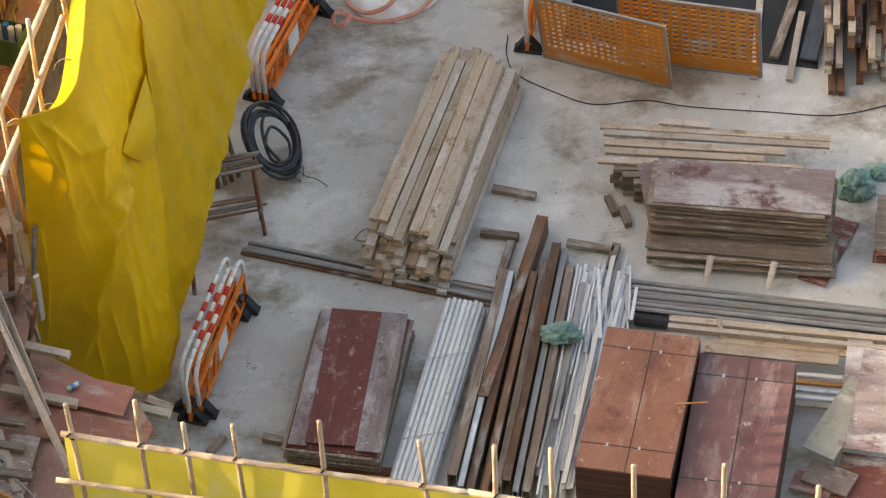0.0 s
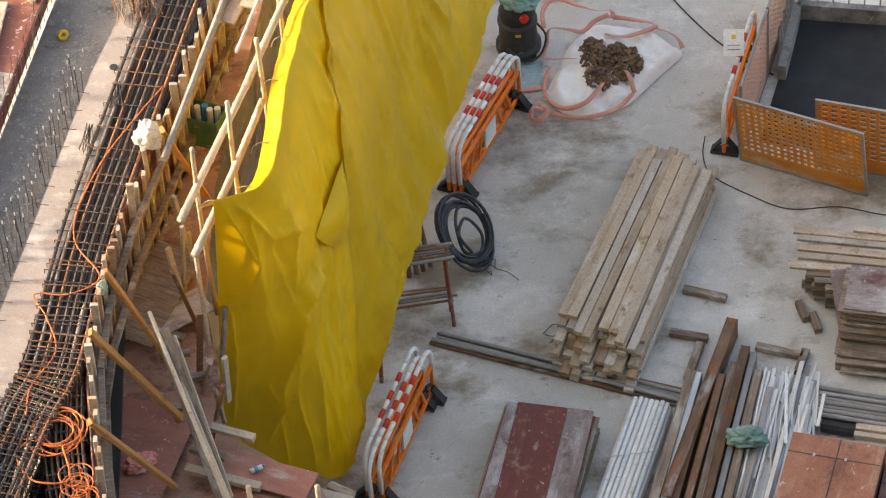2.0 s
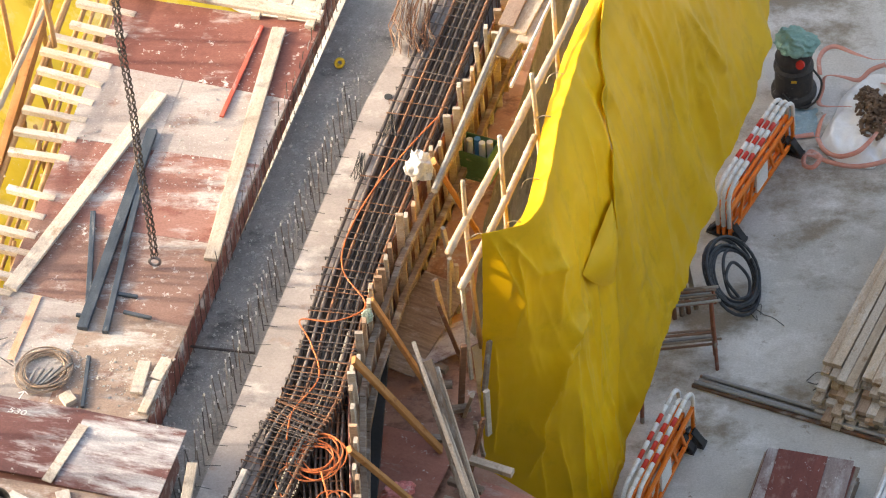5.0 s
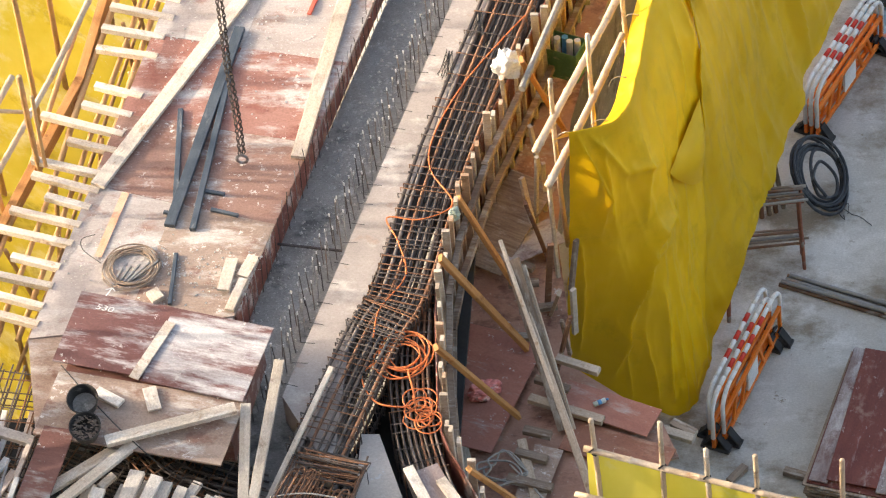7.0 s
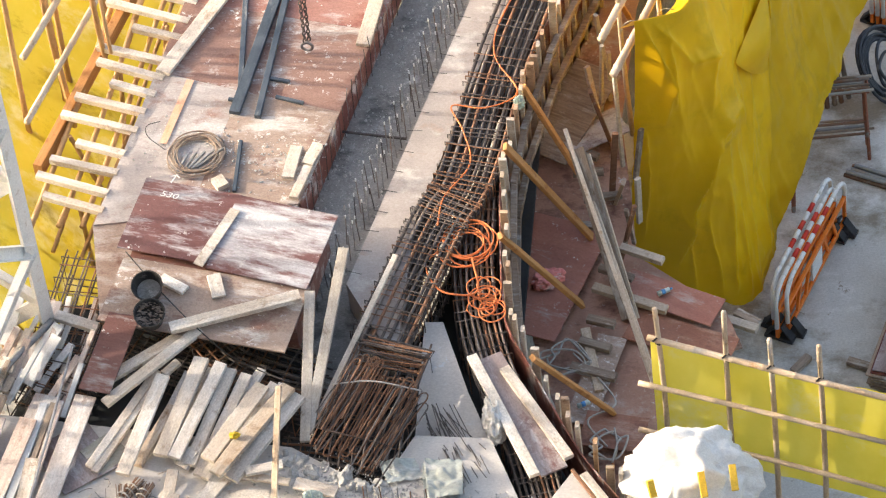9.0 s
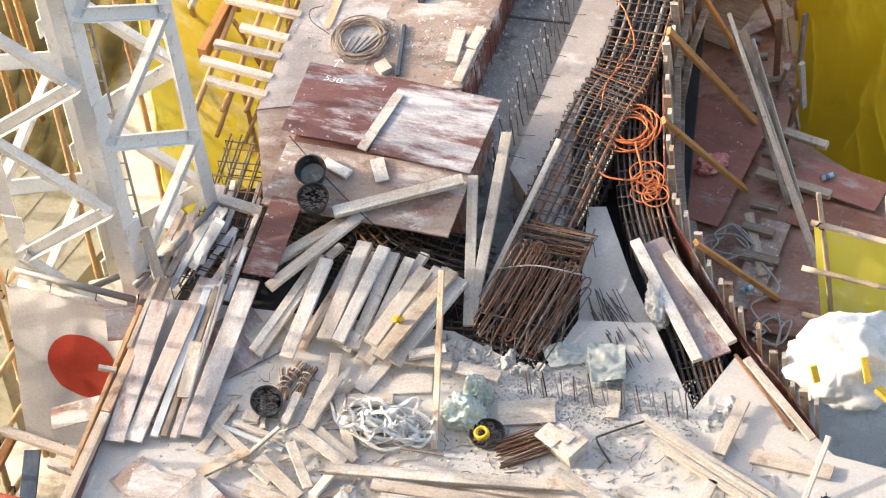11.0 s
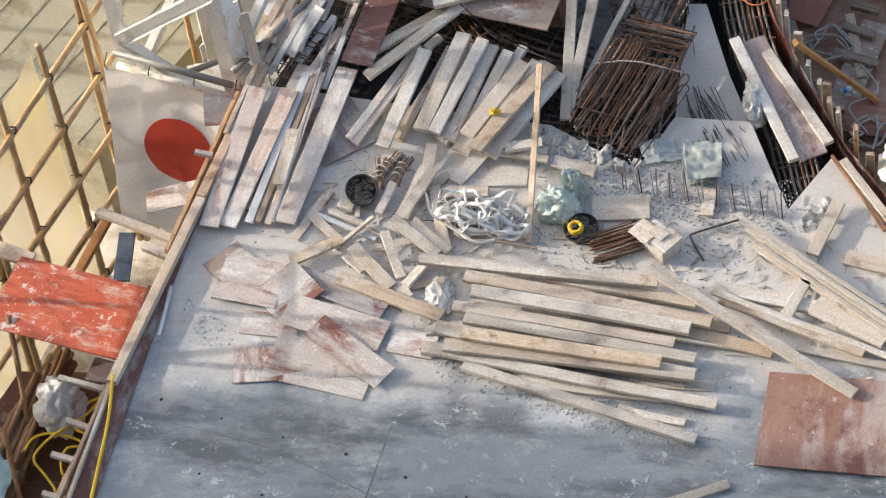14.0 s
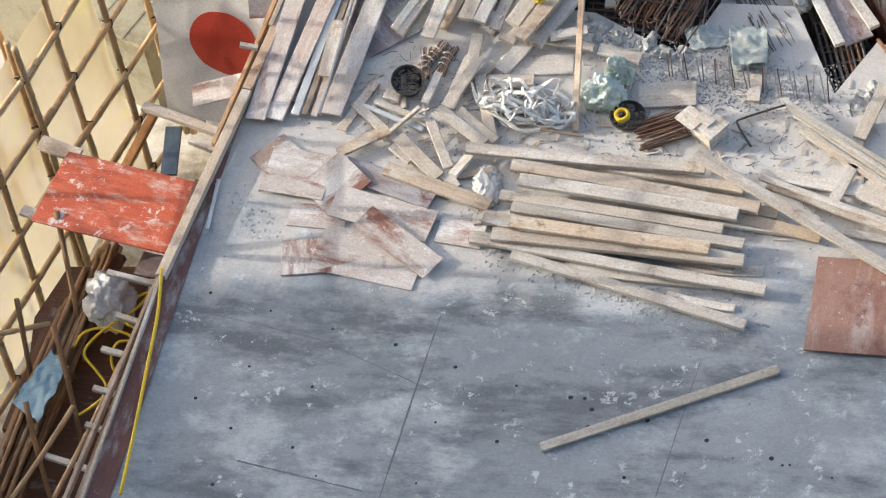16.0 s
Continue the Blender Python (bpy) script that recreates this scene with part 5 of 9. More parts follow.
# ---- barriers ----
def barrier(name="road_barrier"):
    """A plastic road barrier 1.9 m long and 1.0 m high, standing along x."""
    L, H = 2.05, 1.05
    root = holder(name, (0, 0, 0), "orange and white plastic barrier with red stripes, standing", "barrier", "road barriers")
    arc = [(0.0, 0, 0.3), (0.0, 0, 0.77)] + [(0.28 - 0.28 * math.cos(t), 0, 0.77 + 0.28 * math.sin(t)) for t in (math.pi / 2 * k / 6 for k in range(1, 7))]
    left = [Vector(p) for p in arc]
    right = [Vector((L - p.x, 0, p.z)) for p in left]
    bm = bmesh.new()
    tube(bm, left, 0.032, 8)
    part("end_tube", bm, plastic_white, root, "white rounded end tube", True)
    bm = bmesh.new()
    tube(bm, right, 0.032, 8)
    part("end_tube", bm, plastic_white, root, "white rounded end tube", True)
    x0, n = 0.28, 9
    for k in range(n):
        w = (L - 0.56) / n
        bm = bmesh.new()
        tube(bm, [(x0 + k * w, 0, H), (x0 + (k + 1) * w, 0, H)], 0.034, 8)
        part("top_tube", bm, plastic_red if k in (2, 4, 6) else plastic_white, root, "red stripe" if k in (2, 4, 6) else "", True)
    for s, z in ((0, 0.62), (0, 0.16)):
        bm = bmesh.new()
        box(bm, 0.0, L, -0.025, 0.025, z - 0.035, z + 0.035, 0.008)
        part("cross_rail", bm, plastic_orange, root)
    for x in (0.32, 0.62, L - 0.62, L - 0.32):
        bm = bmesh.new()
        stick(bm, (x, 0, 0.16), (x + (0.16 if x < L / 2 else -0.16), 0, 0.62), 0.04, 0.05)
        part("brace", bm, plastic_orange, root)
    for x in (0.02, L - 0.02):
        bm = bmesh.new()
        stick(bm, (x, 0, 0.1), (x, 0, 0.66), 0.05, 0.05)
        part("upright", bm, plastic_orange, root)
    bm = bmesh.new()
    box(bm, L / 2 - 0.17, L / 2 + 0.17, -0.015, 0.015, 0.19, 0.59, 0.004)
    part("panel", bm, plastic_white, root, "plain white plate")
    for x in (0.1, L - 0.1):
        bm = bmesh.new()
        box(bm, -0.2, 0.2, -0.08, 0.08, 0.0, 0.06, 0.015, m=Matrix.Translation((x, 0, 0)) @ Matrix.Rotation(radians(90), 4, "Z"))
        for s in (-1, 1):
            stick(bm, (x, 0.18 * s, 0.05), (x, 0.03 * s, 0.26), 0.12, 0.03)
        part("foot", bm, rubber, root, "black rubber foot")
    return root


def between(a, b, back=0.0):
    a, b = Vector(a), Vector(b)
    d = (b - a).normalized()
    return pose(a.x + d.y * back, a.y - d.x * back, 0, 0, 0, math.degrees(math.atan2(d.y, d.x)))


B0, B1 = (-3.35, 37.74, 0.00), (-2.71, 39.62, -0.00)
first = barrier()
first.matrix_basis = between(B0, B1, 0.0)
copy_thing(first, between((-3.40, 37.61, 0.00), (-2.76, 39.47, 0.00), -0.09))
copy_thing(first, between(B0, B1, -0.2))
F0, F1 = (-2.33, 43.28, 0.00), (-1.61, 44.87, 0.00)
copy_thing(first, between(F0, F1, 0.0))
copy_thing(first, between(F0, F1, -0.09))
copy_thing(first, between(F0, F1, -0.18))
copy_thing(first, between((1.38, 43.93, -0.00), (1.78, 45.46, 0.00), 0.0))
bm = bmesh.new()
box(bm, -0.145, 0.145, -0.004, 0.004, -0.19, 0.19, 0.001)
sign = make("paper_sign", bm, paper_white, None, look((1.56, 44.86, 1.35), (0, 0, 46)) @ pose(0, 0, 0, 90), "white paper notice with a small warning mark on the barrier", "sign")
bm = bmesh.new()
box(bm, -0.03, 0.03, -0.007, -0.004, -0.11, -0.05, 0.001)
part("mark", bm, hose_yellow, sign, "small yellow warning mark")
for k in range(2):
    bm = bmesh.new()
    box(bm, -0.09, 0.09, -0.007, -0.004, 0.03 + 0.06 * k, 0.045 + 0.06 * k, 0.001)
    part("bar", bm, pipe_grey, sign)


# ---- mesh fence and pit ----
def mesh_panel(a, b, tall, lean, nx, nz, material, label):
    m, n = along(a, b)
    root = new("mesh_panel")
    root.matrix_basis = m @ Matrix.Rotation(radians(lean), 4, "X")
    tagged(root, label, "fence panel", "mesh fence")
    bm = bmesh.new()
    for x0, x1, z0, z1 in ((0, n, 0, 0.035), (0, n, tall - 0.035, tall), (0, 0.035, 0.035, tall - 0.035), (n - 0.035, n, 0.035, tall - 0.035)):
        box(bm, x0, x1, -0.018, 0.018, z0, z1, 0.004)
    part("frame", bm, pipe_grey, root, "grey steel frame")
    bm = bmesh.new()
    base = 0.2 * tall
    box(bm, 0.035, n - 0.035, -0.006, 0.006, 0.035, base, 0.002)
    part("kick_plate", bm, material, root)
    bm = bmesh.new()
    for k in range(nx + 1):
        x = 0.06 + (n - 0.12) * k / nx
        box(bm, x - 0.026, x + 0.026, -0.005, 0.005, base, tall - 0.035, 0.001)
    for k in range(nz + 1):
        z = base + (tall - 0.06 - base) * k / nz
        box(bm, 0.035, n - 0.035, -0.0075, 0.0075, z - 0.024, z + 0.024, 0.001)
    part("mesh", bm, material, root, "orange punched mesh")
    return root


mesh_panel((1.61, 43.86, 0.02), (3.37, 43.08, 0.02), 1.55, 10, 18, 11, mesh_orange, "orange mesh fence panel in a steel frame")
mesh_panel((2.69, 43.72, 0.02), (4.64, 43.18, 0.02), 1.55, 8, 14, 11, mesh_orange, "orange mesh fence panel in a steel frame")
mesh_panel((1.62, 43.94, 0.02), (2.05, 45.44, 0.02), 1.4, 0, 14, 11, mesh_pink, "faded orange mesh fence panel beside the pit")
mesh_panel((2.06, 45.47, 0.02), (2.53, 47.09, 0.02), 1.4, 0, 14, 11, mesh_pink, "faded orange mesh fence panel beside the pit")
bm = bmesh.new()
stick(bm, (4.51, 43.14, 0.03), (4.77, 44.78, 0.03), 0.1, 0.04)
make("timber_edge", bm, timber_pale, label="pale timber laid along the fence foot", category="plank")
# the pit's shade is a dark plate laid flat at floor height
pit = slab("pit_water", [(1.90, 44.20, 0.03), (2.53, 46.62, 0.03), (5.68, 46.16, 0.03), (5.43, 43.27, 0.03)], 0.005, 0.02, void_shade, "flat near-black plate standing in for the shaded fenced pit", "pit floor", "structure")
edge = holder("pit_wall", (2.53, 46.65, 0.00), "low concrete pit wall with starter bars", "pit wall")
o = edge.matrix_basis.translation
for a, b in (((2.26, 45.40, 0.00), (2.55, 46.69, 0.00)), ((2.55, 46.69, 0.00), (5.69, 46.21, 0.00))):
    bm = bmesh.new()
    stick(bm, Vector(a) - o + Vector((0, 0, 0.15)), Vector(b) - o + Vector((0, 0, 0.15)), 0.12, 0.3)
    part("kerb", bm, trough_concrete, edge)
    for k in range(14):
        p = Vector(a).lerp(Vector(b), (k + 0.5) / 14) - o
        bm = bmesh.new()
        bar(bm, p + Vector((-0.05, 0.05, 0)), p + Vector((-0.05, 0.05, RND.uniform(0.8, 1.1))), 0.012)
        part("starter_bar", bm, rebar_grey, edge)

# ---- clutter of the yard ----
def ring_coil(name, at, r, turns, thick, material, label, category, tilt=(0, 0, 0), mess=0.06, parts=1):
    bm = bmesh.new()
    pts = []
    rr = random.Random(len(label) + int(r * 1000))
    for k in range(turns * 24):
        t = 2 * math.pi * k / 24
        q = r * (1 + mess * math.sin(t * 0.37 + rr.random() * 0.2) + mess * 0.7 * math.sin(t * 1.13))
        pts.append(Vector((q * math.cos(t) + mess * r * math.sin(t * 0.21), q * math.sin(t) + mess * r * math.cos(t * 0.17), thick * (1 + 1.6 * (k / (turns * 24)) * turns ** 0.5) + thick * math.sin(t * 0.9))))
    tube(bm, pts, thick, 7)
    return make(name, bm, material, None, pose(*at, *tilt), label, category, smooth=True)


coil_ = ring_coil("hose_coil", Vector((-2.30, 42.23, 0.42)), 0.46, 7, 0.025, hose_black, "black rubber hose coil leaning on the barriers", "hose", (50, 0, 72), 0.1)
bm = bmesh.new()
tube(bm, smooth_path([(0.42, 0.1, 0.05), (0.2, 0.28, 0.09), (-0.1, 0.2, 0.12), (-0.3, -0.1, 0.1), (-0.1, -0.33, 0.12), (0.14, -0.2, 0.14), (0.1, 0.15, 0.16), (-0.2, 0.12, 0.15), (-0.25, -0.2, 0.14)], 7), 0.024, 7)
part("loose_end", bm, hose_black, coil_, smooth=True)
wire = smooth_path([(1.13, 44.34, -0.00), (1.09, 43.96, 0.00), (1.21, 43.57, 0.00), (1.71, 43.18, 0.00), (2.25, 42.89, 0.00), (2.96, 42.90, 0.00), (3.58, 42.72, 0.00), (4.59, 42.53, 0.00), (5.59, 42.37, -0.00), (6.55, 42.54, 0.00)], 8)
bm = bmesh.new()
tube(bm, [p + Vector((0, 0, 0.012)) for p in wire], 0.008, 6)
make("power_cable", bm, wire_dark, label="thin black power cable winding over the floor", category="cable", smooth=True)
bm = bmesh.new()
tube(bm, [p + Vector((0, 0, 0.012)) for p in smooth_path([(0.25, 48.36, 0.00), (0.41, 47.87, 0.00), (0.81, 47.04, 0.00), (1.44, 46.15, 0.00), (2.15, 45.51, 0.00)], 8)], 0.011, 6)
make("power_cable", bm, wire_dark, label="thin black power cable winding over the floor", category="cable", smooth=True)

# steel trestle half under the tarpaulin
def trestle(m):
    root = new("steel_trestle")
    root.matrix_basis = m
    tagged(root, "rusty red steel trestle with grey rods laid on it", "trestle")
    L, D, H = 1.15, 0.11, 1.36
    for x in (0, L):
        for y in (-D, D):
            bm = bmesh.new()
            tube(bm, [(x, y * 1.25, 0), (x + (0.05 if x == 0 else -0.05), y * 0.9, H)], 0.026, 8)
            part("leg", bm, steel_rustred, root)
        for z in (0.1, 0.5, H - 0.02):
            bm = bmesh.new()
            tube(bm, [(x, -D * 1.2, z), (x, D * 1.2, z)], 0.018, 6)
            part("rung", bm, steel_rustred, root)
    for y in (-D, D):
        for z in (0.5, H - 0.02):
            bm = bmesh.new()
            tube(bm, [(0, y, z), (L, y, z)], 0.02, 6)
            part("side_rail", bm, steel_rustred, root)
    for z, n in ((H + 0.02, 6), (0.53, 5)):
        for k in range(n):
            bm = bmesh.new()
            y = -0.13 + 0.26 * k / (n - 1)
            x = RND.uniform(-0.08, 0.05)
            tube(bm, [(x, y, z + 0.01 * (k % 2)), (L + 0.1, y + RND.uniform(-0.03, 0.03), z)], RND.choice((0.018, 0.022)), 7)
            part("rod", bm, (timber_old, steel_rust, pipe_grey)[k % 3], root)
    return root


trestle(between((-2.44, 41.04, 0.00), (-3.39, 40.89, 0.00)))
for k, a in enumerate(((-3.04, 41.83, 0.00), (-2.94, 41.89, -0.00), (-2.85, 41.94, 0.00), (-2.75, 42.02, 0.00))):
    bm = bmesh.new()
    tube(bm, [(0, 0, 0), (-0.05 - 0.03 * k, 0.12, 0.95)], 0.035, 8)
    make("standing_pipe", bm, timber_old if k % 2 else timber_dark, None, pose(*a), "dark pipe standing upright behind the trestle", "pipe", "standing pipes")
for a, z in (((-3.40, 39.93, 0.00), 1.1),):
    bm = bmesh.new()
    tube(bm, [(0, 0, 0), (0.02, 0.02, z)], 0.03, 8)
    make("steel_prop", bm, steel_rustred, None, pose(*a), "rusty steel prop standing beside the tarpaulin", "prop", "steel props")

# opened bulk bag with soil, machine and cloths
bag_edge = smooth_path([Vector((*p, 0)) for p in ((-1.02, -0.55), (-0.92, -0.22), (-0.79, 0.09), (-0.70, 0.40), (-0.51, 0.69), (-0.23, 0.90), (0.22, 0.85), (0.60, 0.69), (0.79, 0.49), (0.98, 0.26), (0.66, -0.14), (0.34, -0.53), (0.16, -0.73), (-0.13, -0.88), (-0.28, -0.99), (-0.75, -0.84), (-1.02, -0.55))], 6)


def bag_height(p):
    return 0.03 + 0.15 * (0.55 - abs(noise.noise((p.x * 2.4 + 3, p.y * 1.7, 1)))) + 0.13 * (0.5 - abs(noise.noise((p.x * 4.5 + 0.8 * p.y, p.y * 4.0, 4)))) + 0.04 * (0.5 - abs(noise.noise((p.x * 11, p.y * 9, 7))))


bag = holder("bulk_bag", (-0.12, 45.71, 0.0), "opened white bulk bag with pink straps spread under soil", "bag")
bm = bmesh.new()
rings = []
for k in range(19):
    ring = []
    for e in bag_edge:
        p = e * (1 - 0.05 * k)
        ring.append(bm.verts.new((p.x, p.y, bag_height(p) * min(1, 0.12 + 0.3 * k))))
    rings.append(ring)
for a, b in zip(rings, rings[1:]):
    for k in range(len(bag_edge)):
        bm.faces.new([a[k - 1], a[k], b[k], b[k - 1]])
bm.faces.new(rings[-1])
bm.normal_update()
part("cloth", bm, bag_white, bag, "wrinkled white woven plastic", smooth=True)
for n, pts in enumerate((((-1.01, 0.70), (-1.03, 0.99), (-0.93, 1.24), (-0.77, 1.31), (-0.48, 1.12), (-0.26, 1.00), (-0.04, 1.02), (-0.02, 0.92), (-0.16, 0.91)), ((0.00, 0.85), (0.28, 0.80), (0.51, 0.78), (0.62, 0.69), (0.41, 0.53), (0.16, 0.47), (-0.13, 0.58)), ((-0.07, 0.90), (-0.29, 0.81), (-0.45, 0.63), (-0.67, 0.65), (-0.93, 0.65), (-0.97, 0.40), (-1.02, 0.18), (-0.92, 0.05), (-0.54, 0.04)), ((-1.02, -0.57), (-0.91, -0.79), (-0.69, -0.93), (-0.44, -0.86), (-0.25, -0.58), (-0.10, -0.25), (0.06, -0.16), (0.19, -0.31), (0.27, -0.66)), ((-1.16, -0.88), (-1.10, -0.82), (-0.97, -0.97), (-1.06, -1.16), (-1.20, -1.08), (-1.16, -0.88), (-0.81, -1.08), (-0.47, -1.14), (-0.03, -0.97), (0.25, -0.66)), ((0.60, 0.67), (0.79, 0.53), (0.93, 0.35), (0.98, 0.22)), ((-1.51, -0.55), (-1.29, -0.57), (-1.07, -0.51)), ((-0.93, -0.11), (-0.99, -0.31), (-1.03, -0.53)))):
    path = smooth_path([Vector((*p, 0)) for p in pts], 8)
    bm = bmesh.new()
    prev = None
    for i, p in enumerate(path):
        d = (path[min(i + 1, len(path) - 1)] - path[max(i - 1, 0)]).normalized()
        turn_ = 0.7 * math.sin(i * 0.11 + 2 * n)
        side_ = (Vector((-d.y, d.x, 0)) * math.cos(turn_) + Vector((0, 0, 1)) * math.sin(turn_)) * 0.034
        q = p + Vector((0, 0, 0.21 + 0.03 * math.sin(i * 0.2 + n)))
        cur = (bm.verts.new(q + side_), bm.verts.new(q - side_))
        if prev:
            bm.faces.new([prev[0], prev[1], cur[1], cur[0]])
        prev = cur
    ob = part("lifting_strap", bm, strap_pink, bag, "faded pink webbing", smooth=True)
    ob.modifiers.new("thick", "SOLIDIFY").thickness = 0.005
bm = bmesh.new()
for cx, cy, r0 in ((-0.25, 0.09, 0.30), (-0.32, 0.31, 0.22), (-0.28, -0.22, 0.22), (0.03, 0.22, 0.20), (0.22, 0.09, 0.22), (0.09, -0.09, 0.26), (0.31, 0.00, 0.15), (-0.10, -0.36, 0.16)):
    for k in range(int(2600 * r0 * r0) + 60):
        r, t = RND.random() ** 0.5, RND.uniform(0, 6.283)
        p = Vector((cx + 0.8 * r0 * r * math.cos(t), cy + r0 * r * math.sin(t), 0.09 + r0 * (1 - r * r) * 0.55 + RND.uniform(0, 0.04)))
        bmesh.ops.create_icosphere(bm, subdivisions=1, radius=RND.choice((0.010, 0.014, 0.02, 0.045)) * RND.uniform(0.7, 1.3), matrix=Matrix.Translation(p) @ Matrix.Rotation(t * 7.3 + k, 4, "Z") @ Matrix.Rotation(0.9 * math.sin(k * 1.7), 4, "Y") @ Matrix.Diagonal((RND.uniform(0.8, 1.8), 0.8, 0.6, 1)))
    bmesh.ops.create_icosphere(bm, subdivisions=3, radius=0.72 * r0, matrix=Matrix.Translation((cx, cy, 0.05)) @ Matrix.Diagonal((0.9, 1.1, 0.75, 1)))
make("soil_heap", bm, soil_brown, None, pose(-0.12, 45.71, 0.0), "heap of brown clods and rusty scraps on the bag", "soil", kind="stuff")
drape("blue_cloth", [(-1.69, 45.25, 0.00), (-1.78, 45.88, 0.00), (-1.17, 45.92, 0.00), (-1.13, 45.35, 0.00)], cloth_blue, "crumpled blue-green plastic cloth on the floor", "cloth", 0.14, 20, 8.0)
mach = holder("pressure_washer", (-1.50, 46.16, 0.00), "grey floor machine with black motor under green cloth", "machine")
bm = bmesh.new()
drum = ((0.30, 0.10), (0.33, 0.13), (0.33, 0.20), (0.28, 0.25), (0.27, 0.60), (0.29, 0.62), (0.29, 0.68), (0.24, 0.72))
rings = [[bm.verts.new((r * math.cos(math.pi * k / 14), r * math.sin(math.pi * k / 14), z)) for k in range(28)] for r, z in drum]
for a, b in zip(rings, rings[1:]):
    for k in range(28):
        bm.faces.new([a[k - 1], a[k], b[k], b[k - 1]])
bm.faces.new(rings[-1])
bm.faces.new(rings[0][::-1])
part("drum", bm, bucket_black, mach, "dark grey plastic drum")
bm = bmesh.new()
for r0, r1, z0, z1 in ((0.25, 0.27, 0.72, 0.84), (0.27, 0.22, 0.84, 1.0), (0.22, 0.10, 1.0, 1.06)):
    bmesh.ops.create_cone(bm, cap_ends=True, segments=28, radius1=r0, radius2=r1, depth=z1 - z0, matrix=Matrix.Translation((0, 0, (z0 + z1) / 2)))
part("motor", bm, rubber, mach, "black motor head")
bm = bmesh.new()
bmesh.ops.create_cone(bm, cap_ends=True, segments=16, radius1=0.07, radius2=0.06, depth=0.05, matrix=Matrix.Translation((0.10, -0.25, 0.90)) @ Matrix.Rotation(radians(75), 4, "X"))
part("cap", bm, plastic_red, mach, "red cap")
bm = bmesh.new()
box(bm, -0.03, 0.05, -0.285, -0.26, 0.56, 0.62, 0.004)
part("badge", bm, strap_yellow, mach, "small yellow badge")
for x in (-0.16, 0.16):
    bm = bmesh.new()
    bmesh.ops.create_cone(bm, cap_ends=True, segments=18, radius1=0.1, radius2=0.1, depth=0.06, matrix=Matrix.Translation((x, -0.2, 0.1)) @ Matrix.Rotation(radians(90), 4, "X"))
    part("wheel", bm, rubber, mach)
bm = bmesh.new()
tube(bm, smooth_path([(0.26, 0, 0.6), (0.4, -0.1, 0.4), (0.3, -0.25, 0.15), (0.05, -0.3, 0.1), (-0.15, -0.28, 0.35)], 6), 0.018, 6)
part("hose", bm, wire_dark, mach)
cloth("green_cover", (-1.47, 46.22, 0.98), 0.27, 0.27, 0.17, cloth_green, "green plastic sheet thrown over the machine", "cloth", 21, 0, 1.3)
for k in range(5):
    a = Vector((-1.99, 42.06, 0.01)) + Vector((RND.uniform(-0.1, 0.2), RND.uniform(-0.3, 0.2), 0))
    bm = bmesh.new()
    tube(bm, smooth_path([a, a + Vector((RND.uniform(-0.1, 0.2), RND.uniform(-0.2, 0.2), 0.02)), a + Vector((RND.uniform(-0.2, 0.3), RND.uniform(-0.3, 0.3), 0.01))], 5), 0.006, 5)
    make("twig", bm, wire_dark, label="bent dark wire lying on the floor", category="wire", group="wires on the floor")
for k in range(4):
    a = Vector((-1.14, 40.63, 0.01)) + Vector((RND.uniform(-0.1, 0.1), RND.uniform(-0.1, 0.1), 0))
    bm = bmesh.new()
    tube(bm, smooth_path([a, a + Vector((0.15, RND.uniform(-0.15, 0.15), 0.04)), a + Vector((0.3, RND.uniform(-0.25, 0.25), 0.01))], 5), 0.006, 5)
    make("twig", bm, wire_dark, label="bent dark wire lying on the floor", category="wire", group="wires on the floor")
plank((2.87, 36.64, 1.00), (3.28, 36.71, 0.90), 0.025, 0.02, timber_warm, "stick", "thin wooden stick across the plywood stacks", "stick")

# ---- on the formwork deck ----
plank((-8.25, 42.88, 4.55), (-8.70, 38.66, 4.55), 0.19, 0.05, timber_pale, label="long pale board along the deck edge")
plank((-9.70, 41.63, 4.56), (-11.22, 38.11, 4.56), 0.2, 0.05, timber_pale, label="long pale board lying aslant on the deck")
plank((-8.49, 42.94, 4.52), (-8.85, 41.24, 4.52), 0.06, 0.03, paint_red, "straightedge", "red painted straightedge on the deck", "straightedge")
for a, b, w in (((-9.73, 40.95, 4.56), (-10.20, 37.45, 4.56), 0.14), ((-9.77, 40.06, 4.55), (-9.90, 37.40, 4.55), 0.08), ((-10.33, 39.49, 4.53), (-10.19, 37.93, 4.53), 0.07)):
    plank(a, b, w, 0.06, steel_blue, "steel_beam", "blue-grey steel section lying on the deck", "steel section", "steel sections")
for a, b in (((-9.82, 38.07, 4.53), (-9.57, 38.02, 4.53)), ((-9.71, 37.76, 4.53), (-9.35, 37.66, 4.53)), ((-10.31, 37.70, 4.53), (-10.11, 37.66, 4.53)), ((-10.06, 37.00, 4.53), (-10.03, 36.16, 4.53))):
    plank(a, b, 0.05, 0.04, steel_blue, "steel_offcut", "short blue-grey steel offcut on the deck", "offcut", "steel offcuts")
plank((-10.85, 38.03, 4.50), (-11.05, 36.94, 4.50), 0.1, 0.004, paint_orange, "paint_stripe", "faded orange paint stripe across the plywood", "paint mark")

